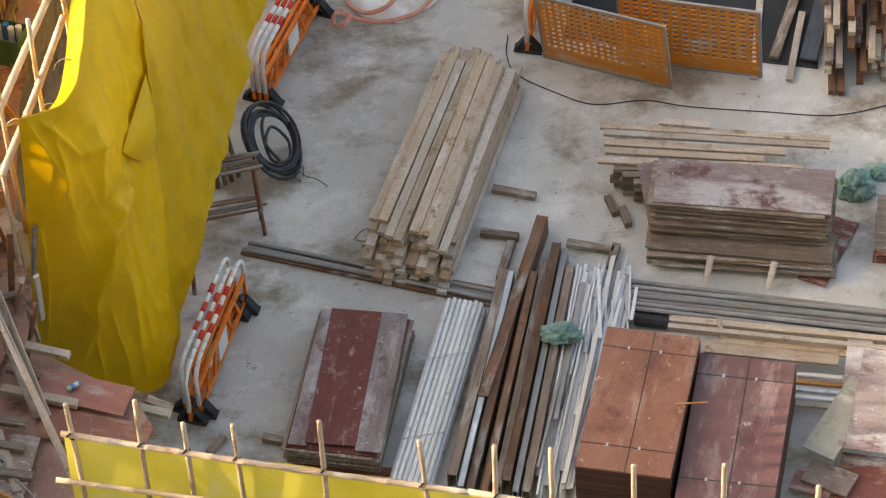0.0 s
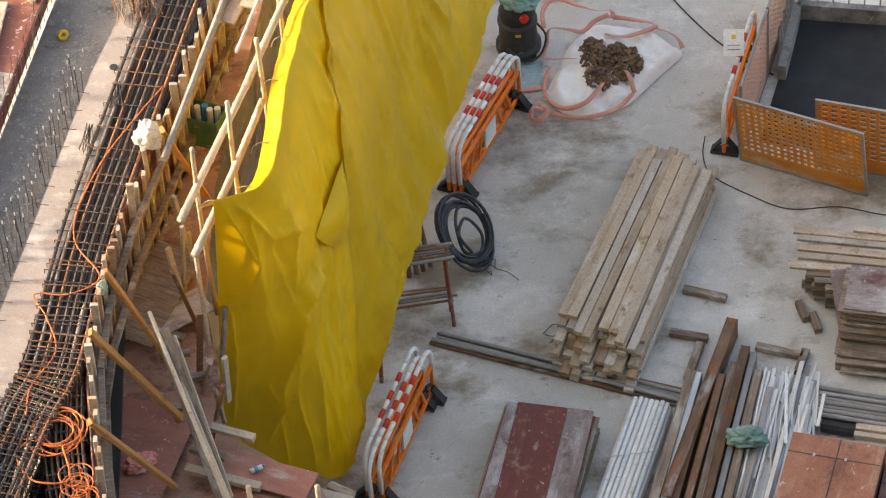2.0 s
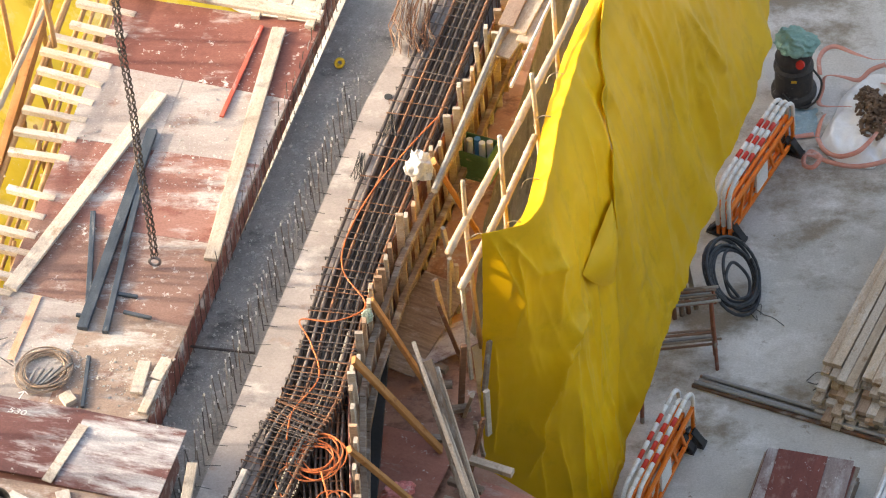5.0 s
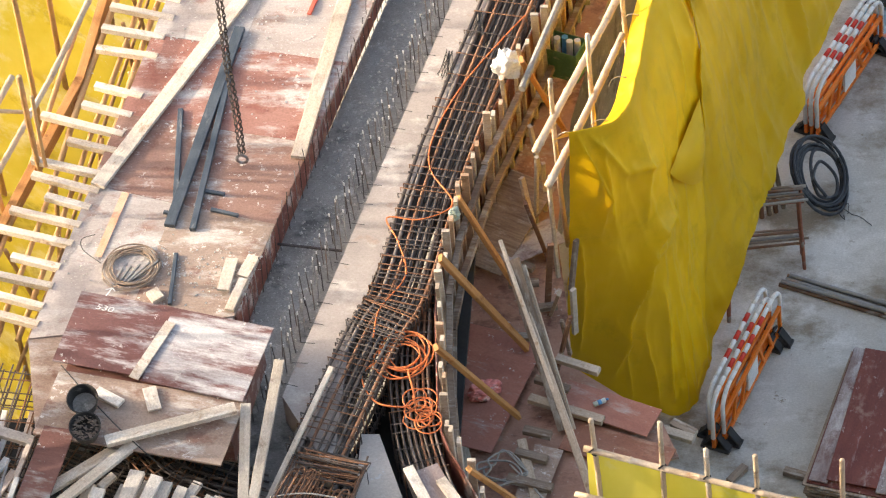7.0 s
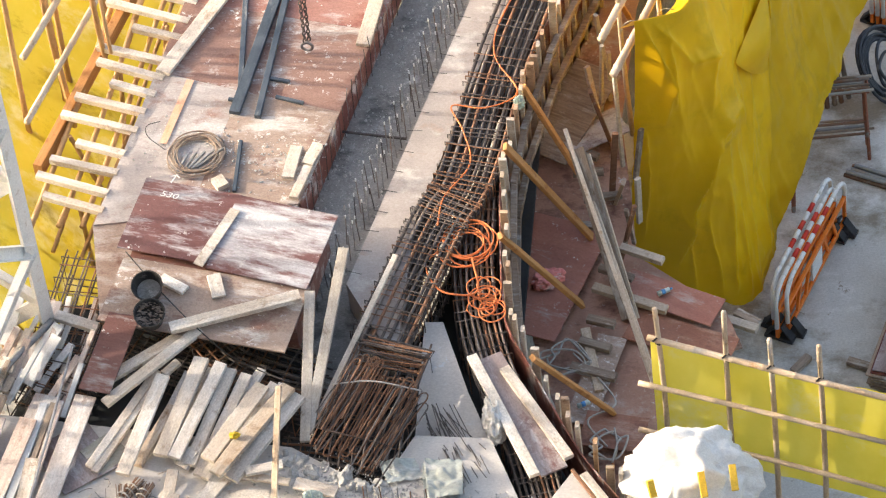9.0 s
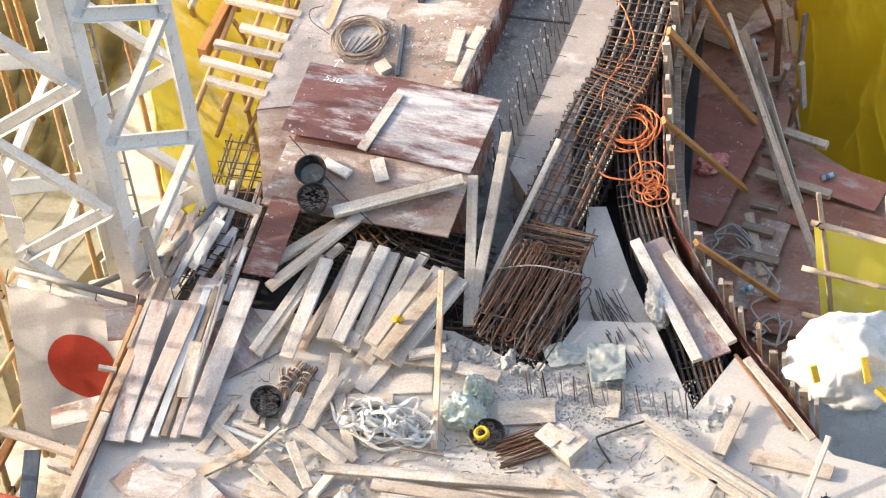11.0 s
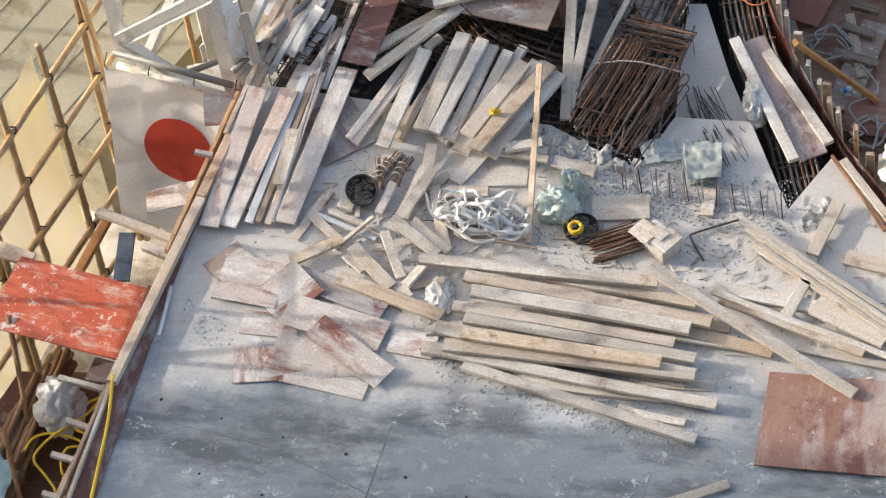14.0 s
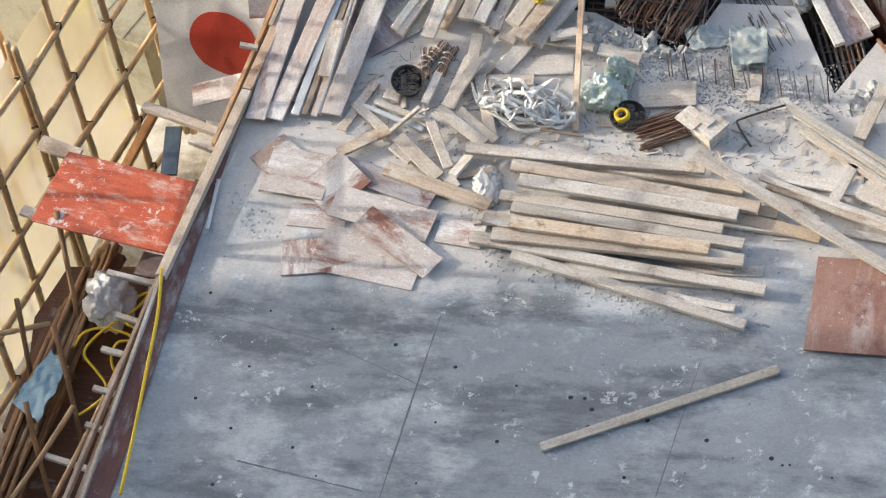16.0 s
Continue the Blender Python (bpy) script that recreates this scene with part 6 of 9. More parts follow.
# crane hook on its chain
hook = holder("chain_hook", (-9.40, 38.55, 4.60), "rusty lifting chain with a hook hanging over the deck", "chain")
p0, p1 = Vector((0, 0, 0)), Vector((-9.45, 38.83, 7.20)) - Vector((-9.40, 38.55, 4.60))
p1 = p1 * 2.2
for s_ in (0, 1):
    bm = bmesh.new()
    d = (p1 - p0).normalized()
    q = d.to_track_quat("Z", "Y").to_matrix().to_4x4()
    n = int((p1 - p0).length / 0.062)
    for k in range(n):
        c = p0 + d * (0.1 + 0.062 * k) + Vector((0.05 * s_ - 0.02 + 0.01 * math.sin(k * 0.2), 0.03 * s_, 0))
        m = Matrix.Translation(c) @ q @ Matrix.Rotation(radians(90 * (k % 2) + 30), 4, "Z")
        tube(bm, [m @ Vector((0.022 * math.cos(t), 0, 0.042 * math.sin(t))) for t in (math.pi * j / 4 for j in range(8))], 0.009, 5, closed=True)
    part("chain", bm, rebar_dark, hook)
bm = bmesh.new()
tube(bm, [Vector((0.07 * math.sin(t), 0, 0.07 * math.cos(t) - 0.0)) for t in (2 * math.pi * j / 14 for j in range(14))], 0.02, 7, closed=True)
part("ring", bm, rebar_grey, hook)

ring_coil("wire_coil", (-10.60, 36.75, 4.50), 0.31, 11, 0.008, wire_tie, "coil of grey-brown tie wire on the deck", "wire coil", (0, 0, 20), 0.12)
for k in range(5):
    a = Vector((-10.80, 36.43, 4.52)) + Vector((0.06 * k, 0.03 * k, 0))
    plank(a, a + Vector((0.1 + 0.05 * k, 0.28, 0.05)), 0.03, 0.03, pipe_grey, "rod", "short grey steel rod beside the wire coil", "rod", "rods by the coil")
bm = bmesh.new()
tube(bm, [p + Vector((0, 0, 0.02)) for p in smooth_path([(-10.99, 36.81, 4.50), (-11.25, 37.03, 4.50), (-11.29, 37.21, 4.50), (-11.13, 37.29, 4.50)], 6)], 0.006, 5)
make("loose_wire", bm, wire_dark, label="loose end of dark wire on the deck", category="wire")
plank((-10.28, 36.36, 4.56), (-10.17, 36.21, 4.56), 0.16, 0.1, timber_pale, "block", "pale timber block on the deck", "block")
for a, b, w in (((-9.33, 36.90, 4.56), (-9.38, 36.38, 4.56), 0.16), ((-9.17, 36.63, 4.54), (-9.06, 36.97, 4.54), 0.16), ((-9.15, 36.59, 4.54), (-9.27, 36.07, 4.54), 0.12)):
    plank(a, b, w, 0.04, timber_pale, "offcut", "pale timber offcut on the deck", "offcut", "deck offcuts")

# raised layer of formwork at the near end of the deck
RISE = 0.36


def raised(p):
    """The same sight line, one layer of formwork higher."""
    eye, p = Vector(EYE), Vector(p)
    return eye + (p - eye) * ((eye.z - p.z - RISE) / (eye.z - p.z))


slab("formwork_step", [raised(q) for q in ((-11.10, 35.98, 4.5), (-8.78, 35.55, 4.5), (-8.98, 34.02, 4.5), (-10.30, 34.20, 4.5), (-11.28, 34.32, 4.5))], Z - 0.04, Z + 0.32, ply_edge, "raised layer of dark red formwork on the deck end", "formwork", "structure")
# two dark sheets and the worn ones in front of them
sheet(raised((-11.14, 36.26, 4.62)), raised((-9.89, 36.01, 4.62)), raised((-11.21, 35.14, 4.56)), 0.02, ply_purple, label="dark plywood sheet smeared with white cement", group="dark sheets")
sheet(raised((-9.94, 36.00, 4.64)), raised((-8.65, 35.70, 4.64)), raised((-10.08, 34.84, 4.57)), 0.02, ply_purple, label="dark plywood sheet smeared with white cement", group="dark sheets")
sheet(raised((-10.00, 35.77, 4.66)), raised((-9.88, 35.72, 4.66)), raised((-10.12, 34.81, 4.60)), 0.02, timber_pale, label="narrow pale strip over the sheet joint")
sheet(raised((-11.25, 35.05, 4.53)), raised((-8.88, 34.62, 4.53)), raised((-10.58, 33.88, 4.53)), 0.03, ply_tan, label="worn tan plywood sheet at the deck edge")
sheet(raised((-11.30, 34.15, 4.55)), raised((-10.91, 34.08, 4.55)), raised((-11.50, 33.00, 4.48)), 0.02, ply_edge, label="red plywood board at the deck edge")
plank(raised((-10.49, 33.85, 4.66)), raised((-8.97, 34.42, 4.66)), 0.16, 0.07, timber_pale, label="thick pale plank lying on the deck")
plank(raised((-10.73, 34.68, 4.60)), raised((-10.40, 34.49, 4.60)), 0.14, 0.05, timber_pale, label="short pale plank beside the buckets")
plank(raised((-10.09, 34.76, 4.58)), raised((-9.97, 34.41, 4.58)), 0.17, 0.03, timber_pale, label="short board on the worn plywood")


def bucket(at, tilt, full, r=0.185, h=0.22):
    root = new("bucket")
    root.matrix_basis = pose(*at, *tilt)
    tagged(root, "black plastic builder's bucket, " + ("filled with fixings" if full else "dusty and empty"), "bucket", "buckets")
    bm = bmesh.new()
    rings = []
    for q, z in ((r * 0.78, 0), (r, h), (r * 1.06, h), (r * 1.06, h - 0.02), (r * 0.94, h - 0.02), (r * 0.74, 0.02)):
        rings.append([bm.verts.new((q * math.cos(t), q * math.sin(t), z)) for t in (2 * math.pi * k / 24 for k in range(24))])
    rings[3], rings[2] = rings[3], rings[2]
    for A, B in ((0, 3), (3, 2), (2, 1), (1, 4), (4, 5)):
        for j in range(24):
            bm.faces.new([rings[A][j], rings[A][(j + 1) % 24], rings[B][(j + 1) % 24], rings[B][j]])
    bm.faces.new(rings[0])
    bm.faces.new(rings[5])
    part("shell", bm, bucket_black, root)
    bm = bmesh.new()
    tube(bm, [(r * math.cos(t), r * math.sin(t) * 0.9, h + 0.005 - 0.1 * math.sin(t)) for t in (math.pi * k / 12 for k in range(13))], 0.006, 5)
    part("handle", bm, wire_dark, root)
    bm = bmesh.new()
    if full:
        for k in range(150):
            q, t = 0.85 * r * RND.random() ** 0.5, RND.uniform(0, 6.28)
            bmesh.ops.create_icosphere(bm, subdivisions=1, radius=RND.uniform(0.007, 0.017), matrix=Matrix.Translation((q * math.cos(t), q * math.sin(t), h * 0.72 + RND.uniform(0, 0.03))) @ Matrix.Diagonal((1.6, 0.7, 0.7, 1)))
        part("fill", bm, rebar_mid, root, "grey steel fixings")
    else:
        bmesh.ops.create_circle(bm, cap_ends=True, segments=24, radius=0.8 * r, matrix=Matrix.Translation((0, 0, 0.06)))
        part("cement_skin", bm, trough_concrete, root, "dried grey cement")
    return root


bucket(raised((-10.84, 34.46, 4.56)), (16, 0, 0), False)
bucket(raised((-10.76, 34.02, 4.56)), (14, 4, 0), True)
bucket((-10.88, 30.97, 4.50), (14, 8, 0), True)

# joists at the left of the deck
for a, b in (
    ((-11.52, 39.94, 4.50), (-10.87, 39.74, 4.50)),
    ((-11.64, 39.60, 4.50), (-10.96, 39.40, 4.50)),
    ((-12.15, 39.40, 4.50), (-11.02, 39.06, 4.50)),
    ((-11.74, 38.95, 4.50), (-11.09, 38.77, 4.50)),
    ((-12.15, 38.61, 4.50), (-11.17, 38.35, 4.50)),
    ((-12.11, 38.35, 4.50), (-11.20, 38.06, 4.50)),
    ((-11.88, 37.98, 4.50), (-11.27, 37.78, 4.50)),
    ((-12.30, 37.74, 4.50), (-11.35, 37.48, 4.50)),
    ((-12.43, 37.43, 4.50), (-11.41, 37.16, 4.50)),
    ((-12.16, 36.95, 4.50), (-11.51, 36.77, 4.50)),
    ((-12.45, 36.67, 4.50), (-11.55, 36.45, 4.50)),
    ((-12.58, 36.40, 4.50), (-11.62, 36.11, 4.50)),
    ((-12.44, 36.06, 4.50), (-11.64, 35.82, 4.50)),
    ((-11.10, 43.00, 4.50), (-10.31, 42.75, 4.50)),
    ((-11.35, 42.77, 4.50), (-10.35, 42.45, 4.50)),
    ((-11.43, 42.49, 4.50), (-10.44, 42.17, 4.50)),
    ((-11.42, 42.13, 4.50), (-10.51, 41.81, 4.50)),
    ((-11.45, 41.78, 4.50), (-10.59, 41.48, 4.50)),
    ((-11.07, 43.42, 4.50), (-10.24, 43.17, 4.50)),
    ((-11.52, 41.39, 4.50), (-10.64, 41.16, 4.50)),
    ((-11.58, 40.99, 4.50), (-10.72, 40.81, 4.50)),
    ((-11.60, 40.61, 4.50), (-10.77, 40.46, 4.50))):
    plank(a, b, 0.1, 0.09, timber_pale, "joist", "pale timber joist end laid across bamboo bearers", "joist", "deck joists")

# bearers and net under the joists
sup = holder("bamboo_bearers", (-12.28, 36.03, 4.30), "bamboo bearers under the joists", "bamboo scaffold")
e0, e1 = Vector((-12.52, 36.11, 4.28)), Vector((-11.28, 43.73, 4.28))
for k, (off, r, zz) in enumerate(((-0.05, 0.04, 0), (0.3, 0.04, 0), (0.6, 0.04, 0), (0.9, 0.045, 0), (0.15, 0.03, -0.5), (0.5, 0.03, -0.6), (0.75, 0.03, -0.7))):
    a, b = e0 + Vector((off, -0.4, zz)), e1 + Vector((off, 2.5, zz))
    for f in range(3):
        poles(sup, [(a.lerp(b, f / 3), a.lerp(b, (f + 1.04) / 3))], bamboo, r)
plank((-12.64, 36.65, 4.36), (-11.78, 40.19, 4.36), 0.12, 0.2, timber_warm, "beam", "long orange-brown timber beam under the joists", "beam")
plank((-11.78, 40.19, 4.36), (-11.41, 45.45, 4.36), 0.12, 0.2, timber_warm, "beam", "long orange-brown timber beam under the joists", "beam")
for k in range(9):
    a = e0.lerp(e1, k / 8) + Vector((0.2, 0.2, -0.1))
    poles(sup, [((a.x + RND.uniform(-0.2, 0.6), a.y, 1.5), (a.x + RND.uniform(-0.2, 0.6), a.y + RND.uniform(-0.3, 0.3), 4.3))], bamboo, 0.035)
bm = bmesh.new()
cols = []
n0, n1 = Vector((-11.97, 34.34, 4.20)), Vector((-11.04, 46.78, 4.20))
for i in range(61):
    p = n0.lerp(n1, i / 60)
    col = []
    for j in range(31):
        v = j / 30
        wide_ = 0.7 + 1.9 * min(1, i / 25)
        q = p + Vector((-wide_ + (wide_ + 1.6) * v, -0.1, 0.2 - 3.4 * v))
        d = 0.09 * noise.noise((i * 0.12, v * 3, 2)) + 0.04 * noise.noise((i * 0.4, v * 8, 7))
        col.append(bm.verts.new(q + Vector((d, 0, d))))
    cols.append(col)
for i in range(60):
    for j in range(30):
        bm.faces.new([cols[i][j], cols[i + 1][j], cols[i + 1][j + 1], cols[i][j + 1]])
edges_ = [[v.co.copy() for v in cols[0]], [v.co.copy() for v in cols[-1]], [q[0].co.copy() for q in cols], [q[-1].co.copy() for q in cols]]
slung = make("safety_net", bm, net_slung, label="bright yellow safety net slung below the deck edge", category="safety net", smooth=True)
for pts in edges_:
    bm = bmesh.new()
    tube(bm, pts, 0.014, 5)
    part("edge_rope", bm, hose_yellow, slung, "yellow edge rope")

# bamboo lattice beyond the joists
lat = holder("bamboo_lattice", (-12.65, 38.32, 4.20), "bamboo lattice scaffold outside the joists", "bamboo scaffold")
for a, b, r in (((-12.73, 36.88, 4.90), (-12.01, 39.64, 4.90), 0.045), ((-12.68, 37.16, 5.80), (-12.25, 38.80, 5.80), 0.05), ((-12.01, 39.64, 4.90), (-11.23, 43.75, 4.90), 0.045), ((-12.74, 38.78, 5.20), (-12.29, 39.13, 4.80), 0.03)):
    poles(lat, [(a, b)], bamboo_pale, r)
for a, b, r in (((-12.54, 38.03, 6.60), (-12.60, 38.29, 3.90), 0.042), ((-12.04, 38.42, 6.20), (-12.08, 38.59, 4.10), 0.042), ((-11.91, 38.36, 5.90), (-11.92, 38.37, 4.60), 0.03), ((-12.50, 37.94, 4.90), (-12.48, 37.99, 3.60), 0.04), ((-11.12, 41.95, 6.00), (-11.06, 41.82, 5.20), 0.04)):
    poles(lat, [(a, b)], bamboo, r)

for y_ in (33.9, 34.7, 35.75, 36.6, 37.7, 38.64, 39.0, 40.16, 41.3, 42.76, 44.0):
    x_ = -12.75 + (y_ - 37.05) * 0.192
    poles(lat, [((x_ - 0.35, y_, 1.0), (x_ - 0.3, y_ + RND.uniform(-0.03, 0.03), 6.75 + RND.uniform(-0.15, 0.2)))], bamboo, 0.042)
# poles out of view, added to cast the shadow lines on the deck
for y_, zt in ((42.4, 7.9), (41.36, 8.2), (40.2, 8.0), (39.0, 8.3), (38.67, 7.4), (37.8, 8.2)):
    poles(lat, [((-15.8, y_, 0.5), (-15.8 + RND.uniform(-0.1, 0.1), y_ + RND.uniform(-0.06, 0.06), zt))], bamboo, 0.05)
# added sheet: its dark colour stands for the shaded void left of the mast
drape("dark_sheet", [(-19.5, 35.6, 0.05), (-15.5, 35.3, 0.05), (-14.6, 45.0, 0.05), (-19.5, 46.5, 0.05)], olive_shade, "dark olive sheet added over the low ground for the shade behind the scaffold", "sheeting", 0.35, 40, 6.0)
# extra crossed poles out of view, added to stripe the near deck with shadow
for a, b, r in (((-17.8, 34.3, 5.3), (-17.8, 36.9, 8.3), 0.06), ((-17.8, 36.7, 5.5), (-17.8, 34.5, 8.1), 0.06), ((-17.8, 35.0, 0.5), (-17.8, 34.9, 8.1), 0.09), ((-17.8, 36.25, 0.5), (-17.8, 36.2, 7.9), 0.08), ((-17.8, 34.2, 6.7), (-17.8, 37.0, 6.8), 0.06), ((-17.8, 36.6, 0.5), (-17.8, 36.6, 8.7), 0.05), ((-17.8, 35.6, 0.5), (-17.8, 35.5, 8.3), 0.05)):
    poles(lat, [(a, b)], bamboo, r)
# scaffold added out of view to throw lattice shadows on the slab boards
far_ = holder("bamboo_scaffold", (-16.7, 30.5, 0), "unseen tall bamboo scaffold added beyond the slab edge to cast shadows", "bamboo scaffold")
for y_ in (28.5, 29.35, 30.2, 31.05, 31.9, 32.75):
    poles(far_, [((-16.7, y_, 0.0), (-16.7 + RND.uniform(-0.08, 0.08), y_ + RND.uniform(-0.08, 0.08), 8.4 + RND.uniform(-0.5, 0.3)))], bamboo, 0.045)
for z_ in (5.6, 6.35, 7.1, 7.8):
    poles(far_, [((-16.6, 28.0, z_), (-16.6, 33.2, z_ + RND.uniform(-0.15, 0.15)))], bamboo, 0.04)
for y_, z_, q in ((28.2, 5.3, 1), (30.0, 5.2, 1), (31.8, 5.4, -1), (33.0, 5.5, -1)):
    poles(far_, [((-16.55, y_, z_), (-16.55, y_ + 1.9 * q, z_ + 2.6))], bamboo, 0.045)
# timbers closing the far end of the deck
for a, b, w in (((-9.48, 43.47, 4.60), (-7.69, 43.07, 4.60), 0.2), ((-9.28, 43.78, 4.58), (-7.80, 43.47, 4.58), 0.14), ((-8.60, 43.09, 4.55), (-8.45, 43.85, 4.55), 0.12), ((-8.23, 43.08, 4.55), (-8.10, 43.84, 4.55), 0.12), ((-7.85, 42.89, 4.57), (-7.61, 43.91, 4.57), 0.12), ((-10.72, 43.63, 4.65), (-9.32, 43.40, 4.65), 0.2)):
    plank(a, b, w, 0.06, timber_pale, label="pale timber closing the end of the deck", group="deck end timbers")

# ---- on the strip and cages ----
bm = bmesh.new()
bmesh.ops.create_cone(bm, cap_ends=True, segments=20, radius1=0.055, radius2=0.055, depth=0.006, matrix=Matrix.Translation((-6.68, 41.65, 4.49)))
make("pipe_hole", bm, void_shade, label="round dark pipe opening in the concrete strip", category="opening")
for at, n in (((-6.93, 40.35, 4.50), 14), ((-6.60, 41.11, 4.50), 12)):
    root = holder("wire_bundle", at, "small bundle of dark tie wires on the strip", "wire bundle", "wire bundles")
    for k in range(n):
        bm = bmesh.new()
        a = Vector((RND.uniform(-0.05, 0.05), 0.2 + RND.uniform(-0.04, 0.04), 0.02 + 0.003 * k))
        tube(bm, [a, a + Vector((RND.uniform(-0.03, 0.03), -0.2, 0.01)), a + Vector((RND.uniform(-0.09, 0.09), -0.45, -0.01))], 0.005, 5)
        part("wire", bm, wire_dark, root)
root = holder("bar_bundle", (-6.46, 42.85, 4.50), "bundle of rusty tie bars dropped on the strip end", "bar bundle")
for k in range(46):
    bm = bmesh.new()
    a = Vector((RND.uniform(-0.2, 0.25), 0.45 + RND.uniform(-0.1, 0.15), 0.02 + RND.uniform(0, 0.2)))
    tube(bm, [a, a + Vector((RND.uniform(-0.12, 0.05), -0.5, RND.uniform(-0.02, 0.05))), a + Vector((RND.uniform(-0.05, 0.2), -0.85, -0.02))], 0.007, 5)
    part("bar", bm, rebar_rust if k % 3 else wire_tie, root)

# orange cable on the cage
bm = bmesh.new()
cab = smooth_path([(-5.99, 41.21, 4.50), (-6.24, 40.82, 4.48), (-6.70, 39.96, 4.48), (-6.99, 39.07, 4.48), (-6.98, 38.48, 4.48), (-6.64, 37.88, 4.50), (-7.02, 37.62, 4.48), (-7.45, 37.64, 4.48), (-7.27, 37.24, 4.48), (-7.12, 36.68, 4.48), (-7.39, 36.12, 4.48), (-7.42, 35.66, 4.48)], 7)
tube(bm, [p + Vector((0, 0, 0.06)) for p in cab], 0.011, 6)
make("orange_cable", bm, cable_orange, label="orange extension cable winding along the cage", category="cable", smooth=True)
ring_coil("orange_coil", Vector((-7.04, 35.42, 4.46)), 0.27, 7, 0.010, cable_orange, "coil of orange extension cable on the cage", "cable coil", (0, 0, 10), 0.2)
ring_coil("orange_coil", Vector((-6.76, 34.68, 4.44)), 0.14, 5, 0.009, cable_orange, "small tangle of orange cable on the cage", "cable coil", (0, 0, 40), 0.4)
ring_coil("orange_coil", Vector((-6.69, 34.43, 4.44)), 0.13, 5, 0.009, cable_orange, "small tangle of orange cable on the cage", "cable coil", (0, 0, 90), 0.4)
bm = bmesh.new()
tube(bm, [p + Vector((0, 0, 0.05)) for p in smooth_path([(-7.29, 35.36, 4.46), (-7.50, 35.08, 4.46), (-7.36, 34.73, 4.46), (-7.14, 34.60, 4.46), (-6.83, 34.66, 4.46), (-6.95, 35.19, 4.46)], 7)], 0.013, 6)
make("orange_cable", bm, cable_orange, label="orange cable running between two coils", category="cable", smooth=True)

ring_coil("tape_roll", Vector((-7.46, 42.77, 4.02)), 0.05, 5, 0.02, hose_yellow, "roll of yellow tape dropped in the trough", "tape", (60, 0, 0), 0.02)
# bent bars on the end of the cage
root = holder("bent_bars", (-7.85, 33.01, 4.50), "heap of rusty bent stirrup bars on the cage end", "bar heap")
o = Vector((-7.85, 33.01, 4.50))
A0, A1 = Vector((-7.69, 33.53, 4.62)) - o, Vector((-8.10, 31.81, 4.62)) - o
dirn2 = (A1 - A0).normalized()
sid = Vector((-dirn2.y, dirn2.x, 0))
for k in range(9):
    c_ = A0 + dirn2 * (-0.1 + 0.05 * k) + Vector((0, 0, 0.04 + 0.03 * (k % 4)))
    w_, d_ = RND.uniform(0.36, 0.44), dirn2 * RND.uniform(0.04, 0.07)
    tw = Vector((0, 0, RND.uniform(-0.05, 0.05)))
    bm = bmesh.new()
    tube(bm, [c_ + sid * w_ + d_ + tw, c_ - sid * w_ + d_ - tw, c_ - sid * (w_ + 0.02) - d_ - tw, c_ + sid * (w_ + 0.02) - d_ + tw], 0.011, 6, closed=True)
    part("bent_bar", bm, rebar_rust if k % 3 else rebar_dark, root)
for start, end, n_pins, spread in (((-7.95, 33.27, 4.75), (-8.37, 32.17, 4.66), 9, 0.17), ((-7.39, 32.92, 4.76), (-7.85, 31.79, 4.66), 10, 0.20), ((-8.22, 31.98, 4.66), (-7.72, 33.10, 4.72), 5, 0.22), ((-7.80, 33.30, 4.66), (-8.25, 31.95, 4.62), 4, 0.34)):
    start, end = Vector(start) - o, Vector(end) - o
    for k in range(n_pins):
        d = (end - start).normalized()
        e = Vector((-d.y, d.x, 0)).normalized()
        f = (k / (n_pins - 1) - 0.5) * 2 * spread
        p = start + e * f + d * RND.uniform(-0.10, 0.14) + Vector((0, 0, RND.uniform(-0.06, 0.14)))
        d = (d + e * RND.uniform(-0.10, 0.10) + Vector((0, 0, RND.uniform(-0.05, 0.03)))).normalized()
        e = Vector((-d.y, d.x, 0)).normalized() * RND.uniform(0.035, 0.065)
        n = (end - start).length * RND.uniform(0.85, 1.1)
        pts = [p + d * n + e, p + d * 0.06 + e, p + d * 0.018 + e * 0.65, p, p + d * 0.018 - e * 0.65, p + d * 0.06 - e, p + d * n * RND.uniform(0.75, 1) - e]
        bm = bmesh.new()
        tube(bm, pts, 0.0095, 6)
        part("bent_bar", bm, RND.choice((rebar_rust, rebar_rust, rebar_rust, rebar_mid)), root)
for k in range(4):
    w_, z_ = 0.40 + 0.02 * k, 0.10 + 0.025 * k
    c_ = A0 + dirn2 * (0.02 * k)
    bm = bmesh.new()
    tube(bm, [c_ + sid * w_ + Vector((0, 0, z_)), c_ - sid * w_ + Vector((0, 0, z_)), c_ - sid * w_ + dirn2 * 1.35 + Vector((0, 0, z_)), c_ + sid * w_ + dirn2 * 1.35 + Vector((0, 0, z_ - 0.03))], 0.011, 6, closed=True)
    part("bent_bar", bm, rebar_dark if k % 2 else rebar_rust, root)
bm = bmesh.new()
tube(bm, smooth_path([(-8.35, 32.91, 4.82), (-7.88, 32.94, 4.86), (-7.29, 32.85, 4.82)], 6), 0.01, 6)
make("rope_tie", bm, rope_grey, label="pale rope tied over the bent bars", category="rope", smooth=True)
cage([(-7.71, 33.89, 4.50), (-7.90, 32.84, 4.50), (-7.94, 31.94, 4.45)], 0.85, 0.5, 7, 0.35, "open end of the beam cage with rusty bars")
cage([(-8.95, 32.17, 4.40), (-8.40, 32.12, 4.40), (-7.82, 31.91, 4.40)], 0.5, 0.4, 6, 0.14, "dark steel cage end in the open formwork")

